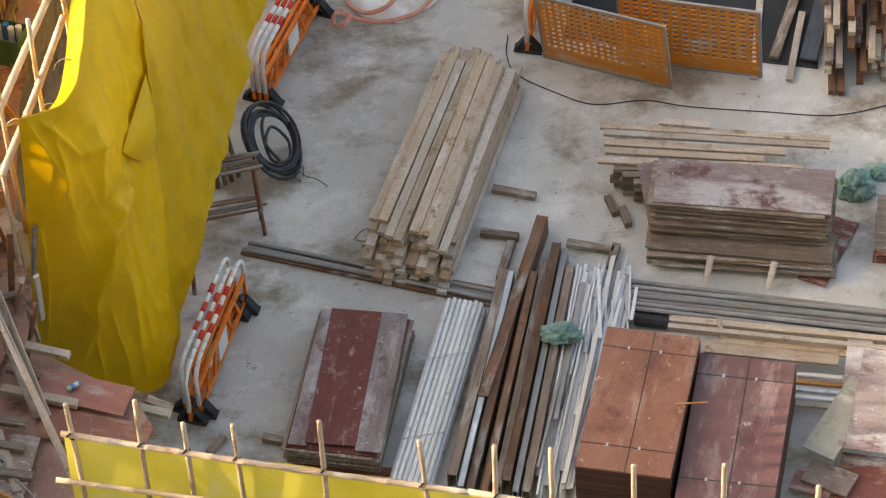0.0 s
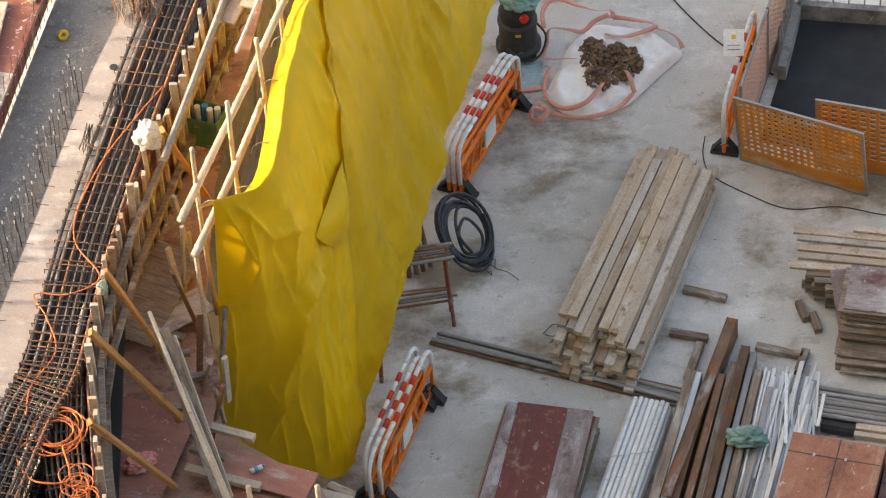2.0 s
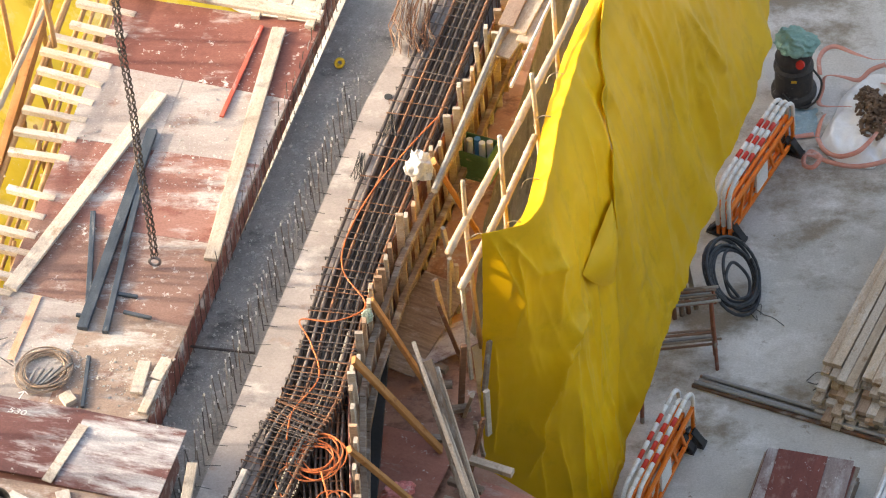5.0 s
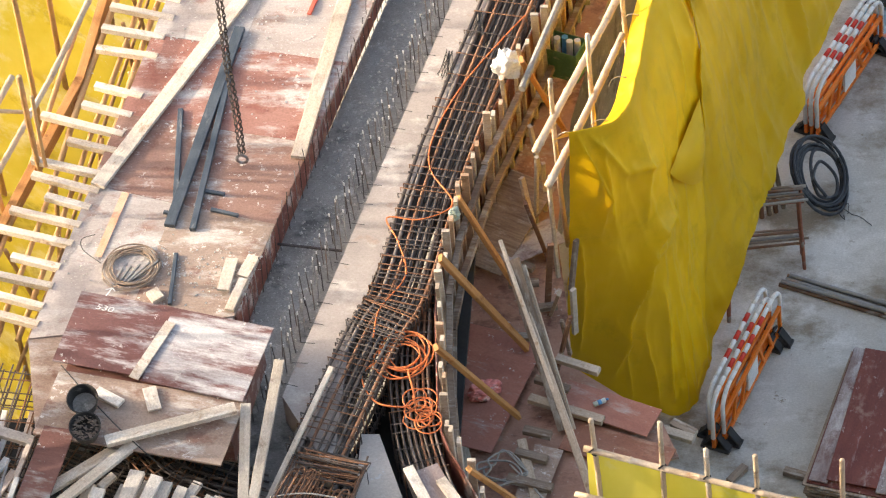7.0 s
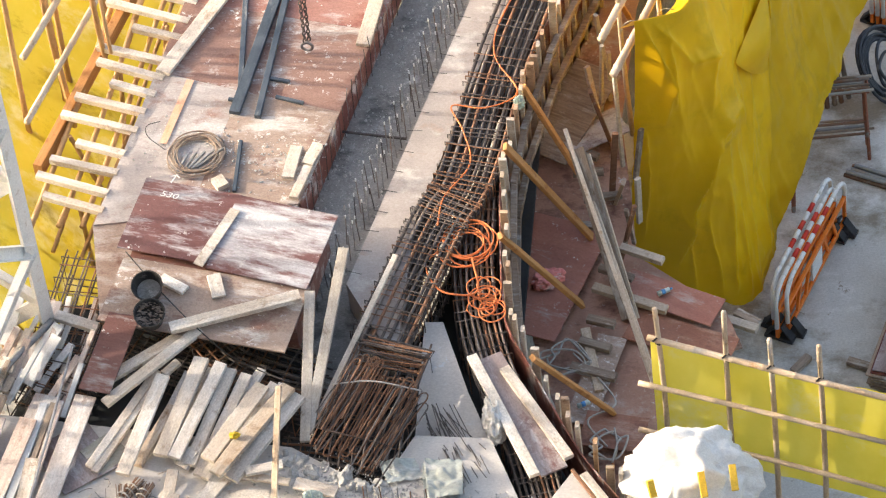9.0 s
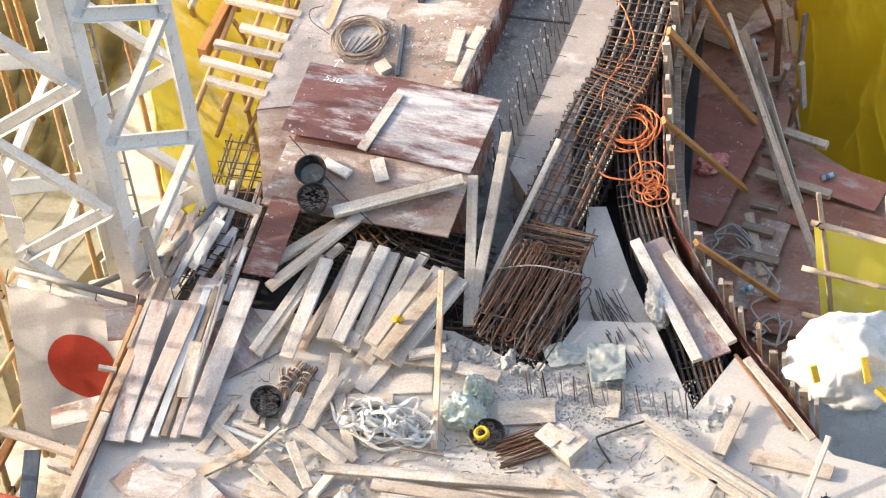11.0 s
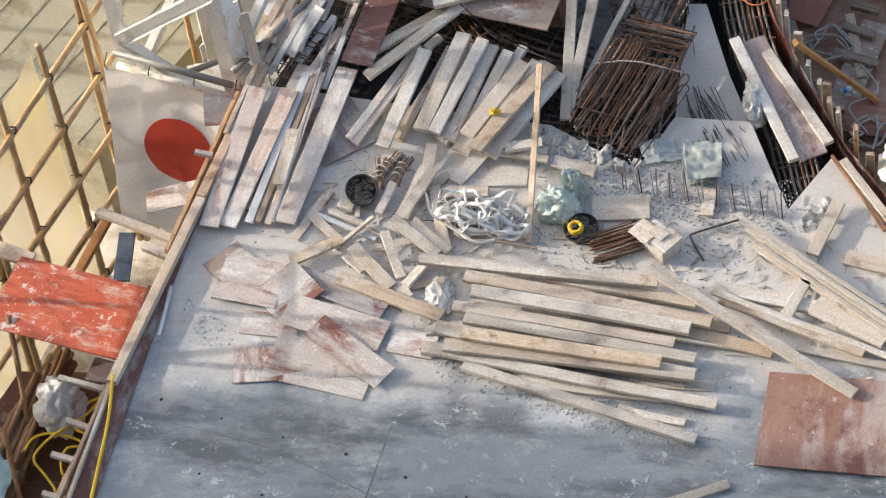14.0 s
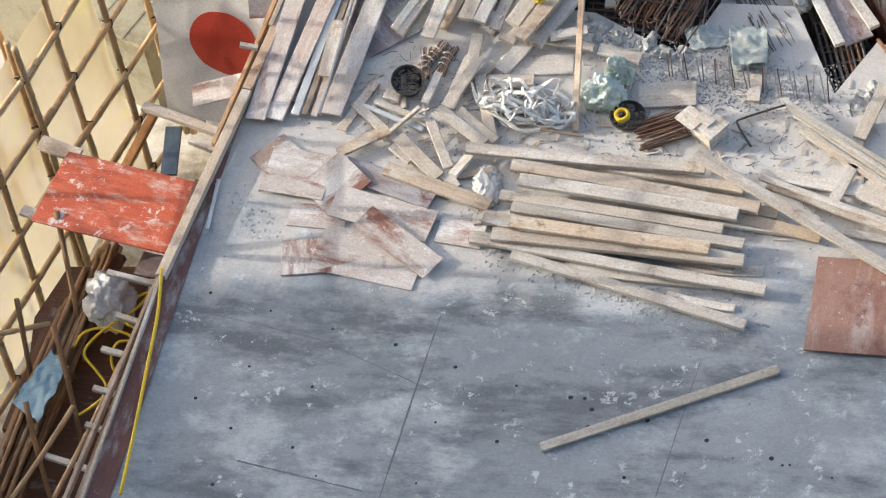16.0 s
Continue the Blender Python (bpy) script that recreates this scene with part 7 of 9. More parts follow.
# struts and boards of the platform
for a, b, w in (((-6.52, 37.81, 4.75), (-5.94, 37.86, 3.10), 0.1), ((-6.65, 36.77, 4.80), (-5.68, 36.81, 3.05), 0.12), ((-6.58, 35.37, 4.75), (-5.70, 35.70, 3.05), 0.11), ((-6.01, 33.48, 4.75), (-5.18, 34.02, 3.05), 0.1), ((-5.92, 40.20, 4.80), (-5.45, 40.36, 3.30), 0.12)):
    plank(a, b, w, 0.06, timber_warm, "strut", "orange-brown timber strut bracing the formwork", "strut", "formwork struts", turn=0)
for a, b, w, mt in (((-6.03, 37.51, 4.30), (-4.74, 34.46, 3.00), 0.05, timber_pale), ((-5.87, 37.27, 4.20), (-5.13, 35.53, 3.00), 0.2, timber_old), ((-5.73, 37.27, 4.10), (-5.03, 35.53, 3.00), 0.06, timber_tan), ((-5.92, 37.38, 4.00), (-4.46, 33.76, 3.00), 0.09, timber_tan)):
    plank(a, b, w, 0.04, mt, label="long weathered board leaning over the platform", group="leaning boards", turn=25)
for a, b, w, mt in (((-5.30, 36.51, 3.25), (-4.75, 36.30, 3.25), 0.11, timber_tan), ((-5.56, 36.29, 3.10), (-5.12, 36.12, 3.10), 0.1, timber_old), ((-5.61, 35.97, 3.10), (-4.66, 35.63, 3.10), 0.12, timber_tan), ((-5.64, 35.46, 3.10), (-5.29, 35.37, 3.10), 0.11, timber_old), ((-5.71, 35.10, 3.10), (-5.31, 34.98, 3.10), 0.11, timber_old), ((-5.78, 34.69, 3.10), (-5.21, 34.53, 3.10), 0.12, timber_old), ((-5.66, 35.32, 3.05), (-5.40, 34.34, 3.05), 0.12, timber_tan), ((-4.36, 36.06, 2.60), (-3.56, 35.77, 2.60), 0.12, timber_tan), ((-3.86, 36.20, 2.40), (-3.56, 36.02, 2.40), 0.12, timber_old)):
    plank(a, b, w, 0.08, mt, "crosspiece", "short timber crosspiece of the working platform", "crosspiece", "platform crosspieces")
for q, mt in ((((-6.55, 37.25, 3.02), (-5.48, 36.93, 3.02), (-6.43, 35.23, 3.02)), ply_maroon), (((-6.30, 38.51, 3.10), (-5.60, 38.97, 3.10), (-6.42, 37.87, 3.10)), ply_grey), (((-6.12, 39.64, 3.30), (-5.51, 39.35, 3.30), (-6.50, 38.18, 3.05)), timber_old), (((-5.14, 36.31, 3.04), (-3.94, 35.85, 3.04), (-5.25, 35.85, 3.04)), ply_maroon), (((-5.03, 35.72, 2.98), (-3.73, 35.27, 2.98), (-5.13, 35.22, 2.98)), ply_orange), (((-5.49, 35.28, 3.00), (-5.13, 35.20, 3.00), (-5.26, 33.77, 3.00)), ply_tan), (((-5.52, 34.05, 3.02), (-4.75, 33.95, 3.02), (-5.40, 33.49, 3.02)), ply_orange)):
    sheet(*q, 0.02, mt, label="stained plywood sheet of the working platform", group="platform sheets")
for k in range(12):
    a = Vector((-5.67, 39.52, 3.00)).lerp(Vector((-5.21, 36.63, 3.00)), k / 11) + Vector((RND.uniform(-0.25, 0.2), RND.uniform(-0.1, 0.1), 0))
    tall_ = RND.uniform(0.7, 1.6)
    bm = bmesh.new()
    stick(bm, Vector((0, 0, 0)), Vector((RND.uniform(-0.25, 0.25), RND.uniform(-0.3, 0.3), tall_)), RND.choice((0.05, 0.08)), 0.05, turn=RND.uniform(0, 90))
    make("timber_prop", bm, RND.choice((timber_old, timber_tan, timber_grey, timber_dark)), None, Matrix.Translation((a.x, a.y, 2.9)), "old timber prop standing under the tarpaulin edge", "prop", "timber props")
for k in range(7):
    a = Vector((-5.99, 39.61, 3.00)).lerp(Vector((-5.42, 37.00, 3.00)), k / 6) + Vector((RND.uniform(-0.5, -0.3), 0, 0.08))
    plank(a, a + Vector((RND.uniform(0.3, 0.5), RND.uniform(-0.2, 0.1), 0.0)), 0.1, 0.08, RND.choice((timber_old, timber_tan, timber_grey)), "crosspiece", "short timber crosspiece of the working platform", "crosspiece", "platform crosspieces")
cloth("pink_wrap", (-6.19, 36.04, 3.05), 0.2, 0.12, 0.14, strap_red, "pink plastic wrapping dropped on the platform", "wrapping", 4, 25)
for at in ((-5.64, 34.04, 3.06), (-4.79, 35.86, 3.06)):
    root = holder("water_bottle", at, "clear plastic water bottle with a blue label lying down", "bottle", "water bottles", 30)
    body = None
    for x0, x1, r, mt, nm in ((0, 0.16, 0.033, bag_plastic, "body"), (0.05, 0.1, 0.0345, blue_plastic, "label"), (0.17, 0.2, 0.014, blue_plastic, "cap")):
        bm = bmesh.new()
        tube(bm, [(x0, 0, 0.034), (x1, 0, 0.034)], r, 12)
        ob = part(nm, bm, mt, body or root, "" if body is None else "blue plastic", smooth=True)
        body = body or ob


def rope(name, at, r, n, thick, material, label, seed):
    rr = random.Random(seed)
    pts = []
    a = rr.uniform(0, 6)
    p = Vector((0, 0, 0))
    for k in range(n):
        a += rr.uniform(0.3, 1.5)
        p = Vector((r * math.cos(a) * rr.uniform(0.3, 1), r * math.sin(a) * rr.uniform(0.3, 1), thick + rr.uniform(0, 0.05)))
        pts.append(p)
    bm = bmesh.new()
    tube(bm, smooth_path(pts, 7), thick, 6)
    return make(name, bm, material, None, Matrix.Translation(at), label, "rope", smooth=True)


rope("rope", Vector((-5.86, 34.79, 3.03)), 0.34, 26, 0.014, rope_grey, "tangled grey rope on the working platform", 3)
rope("rope", Vector((-5.20, 33.48, 3.04)), 0.3, 18, 0.014, rope_grey, "tangled grey rope end on the platform", 5)
bm = bmesh.new()
tube(bm, smooth_path([(-5.77, 34.90, 3.06), (-5.42, 34.51, 3.06), (-5.18, 34.12, 3.06), (-5.50, 33.85, 3.06), (-5.23, 33.46, 3.06)], 7), 0.013, 6)
make("rope", bm, rope_grey, label="grey rope trailing over the platform boards", category="rope", smooth=True)

# far end of the platform
for k, (a, b) in enumerate((((-5.17, 42.60, 4.90), (-4.97, 43.35, 4.90)), ((-5.01, 42.52, 4.85), (-4.73, 43.40, 4.85)), ((-4.92, 42.39, 4.80), (-4.61, 43.45, 4.80)), ((-5.20, 42.16, 4.75), (-4.94, 42.79, 4.75)))):
    plank(a, b, 0.22, 0.04, timber_tan if k != 0 else ply_tan, label="pale board stacked beside the formwork", group="boards by the formwork")
bm = bmesh.new()
tube(bm, [(-5.00, 41.24, 5.10), (-4.51, 42.80, 5.30)], 0.024, 8)
make("steel_tube", bm, steel_light, label="bright galvanised tube along the scaffold", category="tube")
bm = bmesh.new()
tube(bm, [(-5.90, 39.70, 4.75), (-5.21, 42.61, 4.80)], 0.05, 8)
make("steel_tube", bm, pipe_grey, label="grey steel tube along the formwork posts", category="tube")
bx = holder("tool_box", (-5.52, 41.35, 3.40), "green cardboard box full of bottles and cloths", "box", yaw=-20)
bm = bmesh.new()
for x0, x1, y0, y1 in ((-0.24, 0.24, -0.18, -0.165), (-0.24, 0.24, 0.165, 0.18), (-0.24, -0.225, -0.165, 0.165), (0.225, 0.24, -0.165, 0.165), (-0.225, 0.225, -0.165, 0.165)):
    box(bm, x0, x1, y0, y1, 0.0, 0.5 if (x1 - x0) * (y1 - y0) < 0.1 else 0.02, 0.003)
part("carton", bm, box_green, bx)
for k in range(4):
    bm = bmesh.new()
    tube(bm, [(-0.12 + 0.09 * k, 0.05 * (k % 2), 0.1), (-0.12 + 0.09 * k, 0.05 * (k % 2) + 0.03, 0.54)], 0.045, 10)
    part("bottle", bm, blue_plastic if k == 1 else plastic_white, bx)
cloth("white_bag", Vector((-6.14, 40.01, 4.72)), 0.17, 0.12, 0.30, plastic_white, "white plastic bag tied over a formwork post", "bag", 31, 0, 1.4)
cloth("blue_bag", Vector((-6.58, 37.61, 4.60)), 0.06, 0.06, 0.14, bag_plastic, "small blue plastic bag stuck on a post", "bag", 33)

# two boards over the curved cage, white sack
plank((-6.78, 33.58, 4.62), (-5.86, 31.82, 4.62), 0.13, 0.06, timber_pale, label="pale plank bridging the curved cage")
plank((-6.37, 33.41, 4.62), (-5.48, 32.10, 4.62), 0.13, 0.06, timber_pale, label="pale plank bridging the curved cage")
plank((-6.59, 33.62, 4.55), (-5.64, 31.93, 4.55), 0.34, 0.03, ply_grey, label="grey plywood board bridging the curved cage")
cloth("white_sack", (-6.43, 32.72, 4.40), 0.13, 0.33, 0.2, cloth_white, "crumpled white sack beside the curved cage", "sack", 41, 12)
sack = cloth("bulk_sack", (-3.99, 31.83, 4.50), 0.68, 0.60, 0.50, sack_white, "full white bulk sack with yellow straps", "sack", 44, 0, 1.35)
for a, b in (((-3.86, 31.41, 5.30), (-3.80, 31.17, 5.14)), ((-3.51, 31.56, 5.26), (-3.46, 31.31, 5.10)), ((-3.70, 31.11, 5.12), (-3.52, 30.99, 5.02)), ((-4.45, 31.37, 5.16), (-4.40, 31.24, 5.02))):
    bm = bmesh.new()
    stick(bm, a, b, 0.08, 0.1)
    part("strap", bm, strap_yellow, sack, "yellow lifting strap", m=sack.matrix_basis.inverted())

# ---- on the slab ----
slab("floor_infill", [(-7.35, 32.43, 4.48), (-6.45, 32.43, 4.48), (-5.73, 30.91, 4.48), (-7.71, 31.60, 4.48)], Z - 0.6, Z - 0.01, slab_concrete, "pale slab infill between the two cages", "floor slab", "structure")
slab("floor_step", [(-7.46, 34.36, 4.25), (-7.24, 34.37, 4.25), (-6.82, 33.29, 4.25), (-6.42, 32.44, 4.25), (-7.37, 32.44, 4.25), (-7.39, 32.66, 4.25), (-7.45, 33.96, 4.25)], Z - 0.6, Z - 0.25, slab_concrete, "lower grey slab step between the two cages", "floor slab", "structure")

# joint lines and rough patches of the slab
for a, b, w in (((-9.98, 27.76, 4.50), (-10.28, 25.32, 4.50), 0.018), ((-11.97, 25.67, 4.50), (-10.49, 25.38, 4.50), 0.018), ((-13.08, 27.70, 4.50), (-11.35, 27.36, 4.50), 0.008), ((-11.35, 27.36, 4.50), (-9.95, 26.77, 4.50), 0.010), ((-6.95, 27.36, 4.50), (-7.22, 25.56, 4.50), 0.012)):
    bm = bmesh.new()
    m, n = along(a, b)
    for k in range(14):
        box(bm, n * k / 14, n * (k + 1) / 14, -w / 2 * RND.uniform(0.5, 1.5), w / 2 * RND.uniform(0.5, 1.5), -0.006, 0.001, 0.0004)
    make("joint_line", bm, joint_grey, None, m, kind="structure", label="fine joint line in the concrete slab", category="joint")
for p in ((-12.70, 27.90), (-11.95, 27.70), (-11.19, 27.50), (-12.06, 26.93), (-11.29, 26.71), (-12.60, 26.46), (-12.12, 26.09), (-11.37, 25.89), (-11.04, 25.54), (-12.19, 25.34), (-9.70, 27.09), (-8.97, 26.89), (-9.81, 26.34), (-9.08, 26.14), (-8.08, 26.64), (-8.34, 26.78), (-8.18, 26.78), (-7.60, 25.78), (-7.44, 26.54), (-6.75, 26.33), (-6.01, 26.15), (-5.88, 26.07), (-5.80, 26.08), (-5.32, 25.95), (-8.09, 26.41), (-9.90, 25.53), (-10.43, 27.34)):
    bm = bmesh.new()
    r = RND.uniform(0.010, 0.024)
    bmesh.ops.create_cone(bm, cap_ends=True, segments=12, radius1=r * 1.3, radius2=r, depth=0.006)
    make("floor_socket", bm, void_shade, None, Matrix.Translation((*p, 4.501)), "small dark fixing hole in the slab", "fixing hole", "fixing holes")

# left kerb of boards
for a, b, w, h, mt in (((-12.38, 32.72, 4.68), (-12.76, 30.70, 4.68), 0.12, 0.10, timber_brown), ((-12.76, 30.68, 4.68), (-13.29, 28.00, 4.66), 0.12, 0.10, timber_tan), ((-12.62, 32.30, 4.66), (-13.02, 29.90, 4.66), 0.05, 0.09, timber_brown),
                       ((-13.26, 28.30, 4.64), (-13.62, 24.80, 4.64), 0.045, 0.10, timber_tan), ((-13.33, 28.05, 4.60), (-13.84, 24.80, 4.60), 0.045, 0.10, timber_brown), ((-13.30, 28.02, 4.52), (-13.70, 24.80, 4.52), 0.09, 0.05, timber_brown)):
    plank(a, b, w, h, mt, "edge_board", "narrow timber edge board along the slab", "edge board", "slab edge boards")
sheet((-12.90, 29.40, 4.515), (-13.34, 24.80, 4.515), (-13.16, 29.40, 4.59), 0.018, ply_edge, label="dark red plywood strip along the slab edge", group="edge strips")
sheet((-12.55, 32.40, 4.515), (-12.89, 29.42, 4.515), (-12.70, 32.40, 4.57), 0.018, ply_edge, label="dark red plywood strip along the slab edge", group="edge strips")
k0, k1 = Vector((-12.36, 32.71, 4.62)), Vector((-13.47, 24.98, 4.62))
for f0, f1 in ((0.0, 0.5), (0.5, 1.15)):
    bm = bmesh.new()
    stick(bm, k0.lerp(k1, f0) + Vector((-0.18, 0, -0.35)), k0.lerp(k1, f1) + Vector((-0.18, 0, -0.35)), 0.02, 0.5)
    make("edge_form", bm, ply_red, label="red plywood edge form of the slab", category="edge form", group="edge forms")
plank((-12.59, 32.97, 5.30), (-12.42, 32.63, 4.60), 0.13, 0.05, timber_tan, label="short board leaning on the slab edge")
plank((-12.64, 31.64, 4.70), (-12.36, 33.19, 4.75), 0.06, 0.05, timber_tan, label="narrow batten along the slab edge")
plank((-12.89, 29.46, 4.56), (-12.89, 28.75, 4.56), 0.04, 0.02, steel_light, "strip", "thin white strip on the slab", "metal strip")
bm = bmesh.new()
tube(bm, [p + Vector((0, 0, 0.05)) for p in smooth_path([(-13.29, 28.09, 4.60), (-13.23, 27.50, 4.55), (-13.21, 26.80, 4.55), (-13.19, 25.96, 4.55), (-13.18, 25.07, 4.55)], 8)], 0.022, 8)
make("yellow_hose", bm, hose_yellow, label="thin yellow hose along the slab edge", category="hose", smooth=True)

# boards along the left edge
for a, b, w, mt, z in (((-12.37, 32.34, 4.72), (-12.60, 30.31, 4.62), 0.24, ply_board, 0), ((-11.98, 32.35, 4.70), (-12.38, 30.34, 4.60), 0.22, timber_pink, 0), ((-11.81, 31.68, 4.80), (-11.84, 30.89, 4.75), 0.16, timber_pale, 0), ((-11.84, 32.62, 4.66), (-12.14, 30.42, 4.60), 0.1, steel_light, 0), ((-11.73, 32.63, 4.66), (-12.03, 30.43, 4.60), 0.07, timber_old, 0), ((-11.64, 32.65, 4.68), (-11.91, 30.41, 4.60), 0.08, timber_pink, 0), ((-11.34, 32.72, 4.70), (-11.71, 30.45, 4.60), 0.26, ply_board, 0), ((-11.84, 32.79, 4.60), (-12.33, 30.66, 4.56), 0.3, ply_board, 0), ((-11.54, 33.25, 5.00), (-11.82, 30.37, 4.70), 0.03, rebar_grey, 0)):
    plank(a, b, w, 0.03, mt, "board", "whitened formwork board lying along the slab edge", "board", "boards at the slab edge")
sheet((-11.32, 31.99, 4.56), (-11.01, 32.30, 4.56), (-11.54, 31.13, 4.54), 0.02, ply_moss, label="grey worn plywood sheet under the planks")
sheet((-11.32, 32.47, 4.54), (-10.81, 31.81, 4.54), (-11.46, 31.42, 4.54), 0.02, ply_grey, label="grey worn plywood sheet under the planks")
plank((-11.27, 30.98, 4.56), (-11.57, 30.28, 4.53), 0.12, 0.04, timber_tan, label="tan plank under the edge boards")

# fan of planks
fan = (
    ((-10.53, 33.13, 4.72), (-11.16, 31.73, 4.62), 0.1),
    ((-10.55, 32.93, 4.68), (-11.09, 31.67, 4.60), 0.1),
    ((-10.43, 33.00, 4.80), (-10.72, 31.56, 4.72), 0.17),
    ((-10.28, 32.65, 4.66), (-10.60, 31.79, 4.60), 0.14),
    ((-9.99, 33.24, 4.85), (-10.30, 31.84, 4.74), 0.19),
    ((-9.74, 33.17, 4.85), (-10.13, 31.81, 4.74), 0.15),
    ((-9.63, 33.14, 4.78), (-9.95, 31.77, 4.66), 0.15),
    ((-9.43, 33.08, 4.76), (-9.84, 31.67, 4.60), 0.14),
    ((-9.19, 32.83, 4.88), (-9.72, 31.76, 4.80), 0.19),
    ((-9.07, 32.95, 4.76), (-9.75, 31.60, 4.64), 0.13),
    ((-8.87, 32.81, 4.90), (-9.60, 31.55, 4.80), 0.18),
    ((-8.74, 32.73, 4.84), (-9.43, 31.57, 4.68), 0.18),
    ((-9.27, 33.21, 4.70), (-9.58, 32.52, 4.66), 0.12),
    ((-10.06, 33.63, 4.92), (-11.08, 32.56, 4.78), 0.14),
    ((-10.17, 33.74, 4.80), (-11.29, 32.86, 4.70), 0.16),
    ((-9.95, 31.98, 4.70), (-10.07, 31.78, 4.60), 0.2),
    ((-10.30, 33.28, 4.72), (-10.45, 33.10, 4.70), 0.1),
    ((-9.88, 33.27, 4.60), (-10.25, 31.98, 4.56), 0.14),
    ((-9.43, 33.12, 4.60), (-9.68, 31.98, 4.56), 0.14),
    ((-10.15, 33.19, 4.62), (-10.47, 32.04, 4.58), 0.14),
    ((-8.99, 33.05, 4.62), (-9.29, 32.21, 4.58), 0.14))
for k, (a, b, w) in enumerate(fan):
    plank(a, b, w, 0.06, timber_tan if k % 7 == 3 else timber_pale, label="pale sawn plank tossed on a heap", group="heap of planks", turn=RND.uniform(-8, 8))

clutter = (
    ((-10.05, 31.30, 4.72), (-10.35, 30.62, 4.62), 0.14),
    ((-10.51, 31.09, 4.66), (-10.62, 30.66, 4.62), 0.1),
    ((-9.89, 31.32, 4.60), (-10.22, 30.93, 4.56), 0.12),
    ((-10.14, 31.70, 4.64), (-10.15, 31.38, 4.60), 0.14),
    ((-8.83, 31.78, 4.72), (-9.26, 31.66, 4.72), 0.14),
    ((-8.73, 31.57, 4.66), (-9.31, 31.66, 4.64), 0.1),
    ((-9.54, 31.65, 4.60), (-9.80, 31.21, 4.58), 0.2),
    ((-9.38, 31.08, 4.62), (-9.91, 31.04, 4.62), 0.18),
    ((-8.16, 31.47, 4.62), (-8.67, 31.59, 4.62), 0.16),
    ((-8.96, 31.40, 4.53), (-9.83, 31.33, 4.53), 0.3),
    ((-11.01, 30.84, 4.60), (-11.04, 30.71, 4.60), 0.2),
    ((-10.95, 31.11, 4.60), (-10.87, 30.62, 4.56), 0.06),
    ((-10.97, 30.23, 4.66), (-11.53, 29.89, 4.62), 0.14),
    ((-10.85, 30.16, 4.62), (-10.29, 29.63, 4.60), 0.17),
    ((-10.49, 30.37, 4.66), (-10.19, 29.76, 4.62), 0.12),
    ((-10.43, 30.56, 4.68), (-9.82, 30.12, 4.62), 0.14),
    ((-10.19, 30.57, 4.64), (-9.70, 30.19, 4.60), 0.12),
    ((-10.93, 29.71, 4.62), (-9.63, 29.27, 4.60), 0.18),
    ((-10.13, 29.66, 4.62), (-9.95, 30.01, 4.60), 0.12),
    ((-10.26, 29.73, 4.58), (-10.07, 29.52, 4.56), 0.14),
    ((-10.90, 30.06, 4.60), (-10.65, 29.88, 4.56), 0.14),
    ((-10.15, 31.35, 4.66), (-10.33, 30.61, 4.62), 0.17),
    ((-10.03, 31.12, 4.60), (-9.75, 30.21, 4.58), 0.14),
    ((-11.22, 30.69, 4.58), (-10.51, 30.43, 4.58), 0.07),
    ((-11.37, 30.64, 4.56), (-10.59, 30.33, 4.56), 0.06),
    ((-11.07, 30.17, 4.54), (-10.65, 30.55, 4.70), 0.05),
    ((-9.29, 29.22, 4.56), (-9.80, 29.08, 4.56), 0.14),
    ((-9.69, 29.79, 4.56), (-10.47, 29.62, 4.56), 0.1),
    ((-11.47, 30.66, 4.56), (-10.71, 29.99, 4.56), 0.12))
for k, (a, b, w) in enumerate(clutter):
    plank(a, b, w, 0.045, (timber_pale, timber_pale, timber_tan, timber_pale, steel_light if w < 0.08 else timber_pale)[k % 5], "offcut", "short pale timber offcut lying in the clutter", "offcut", "timber offcuts", turn=RND.uniform(-10, 10))

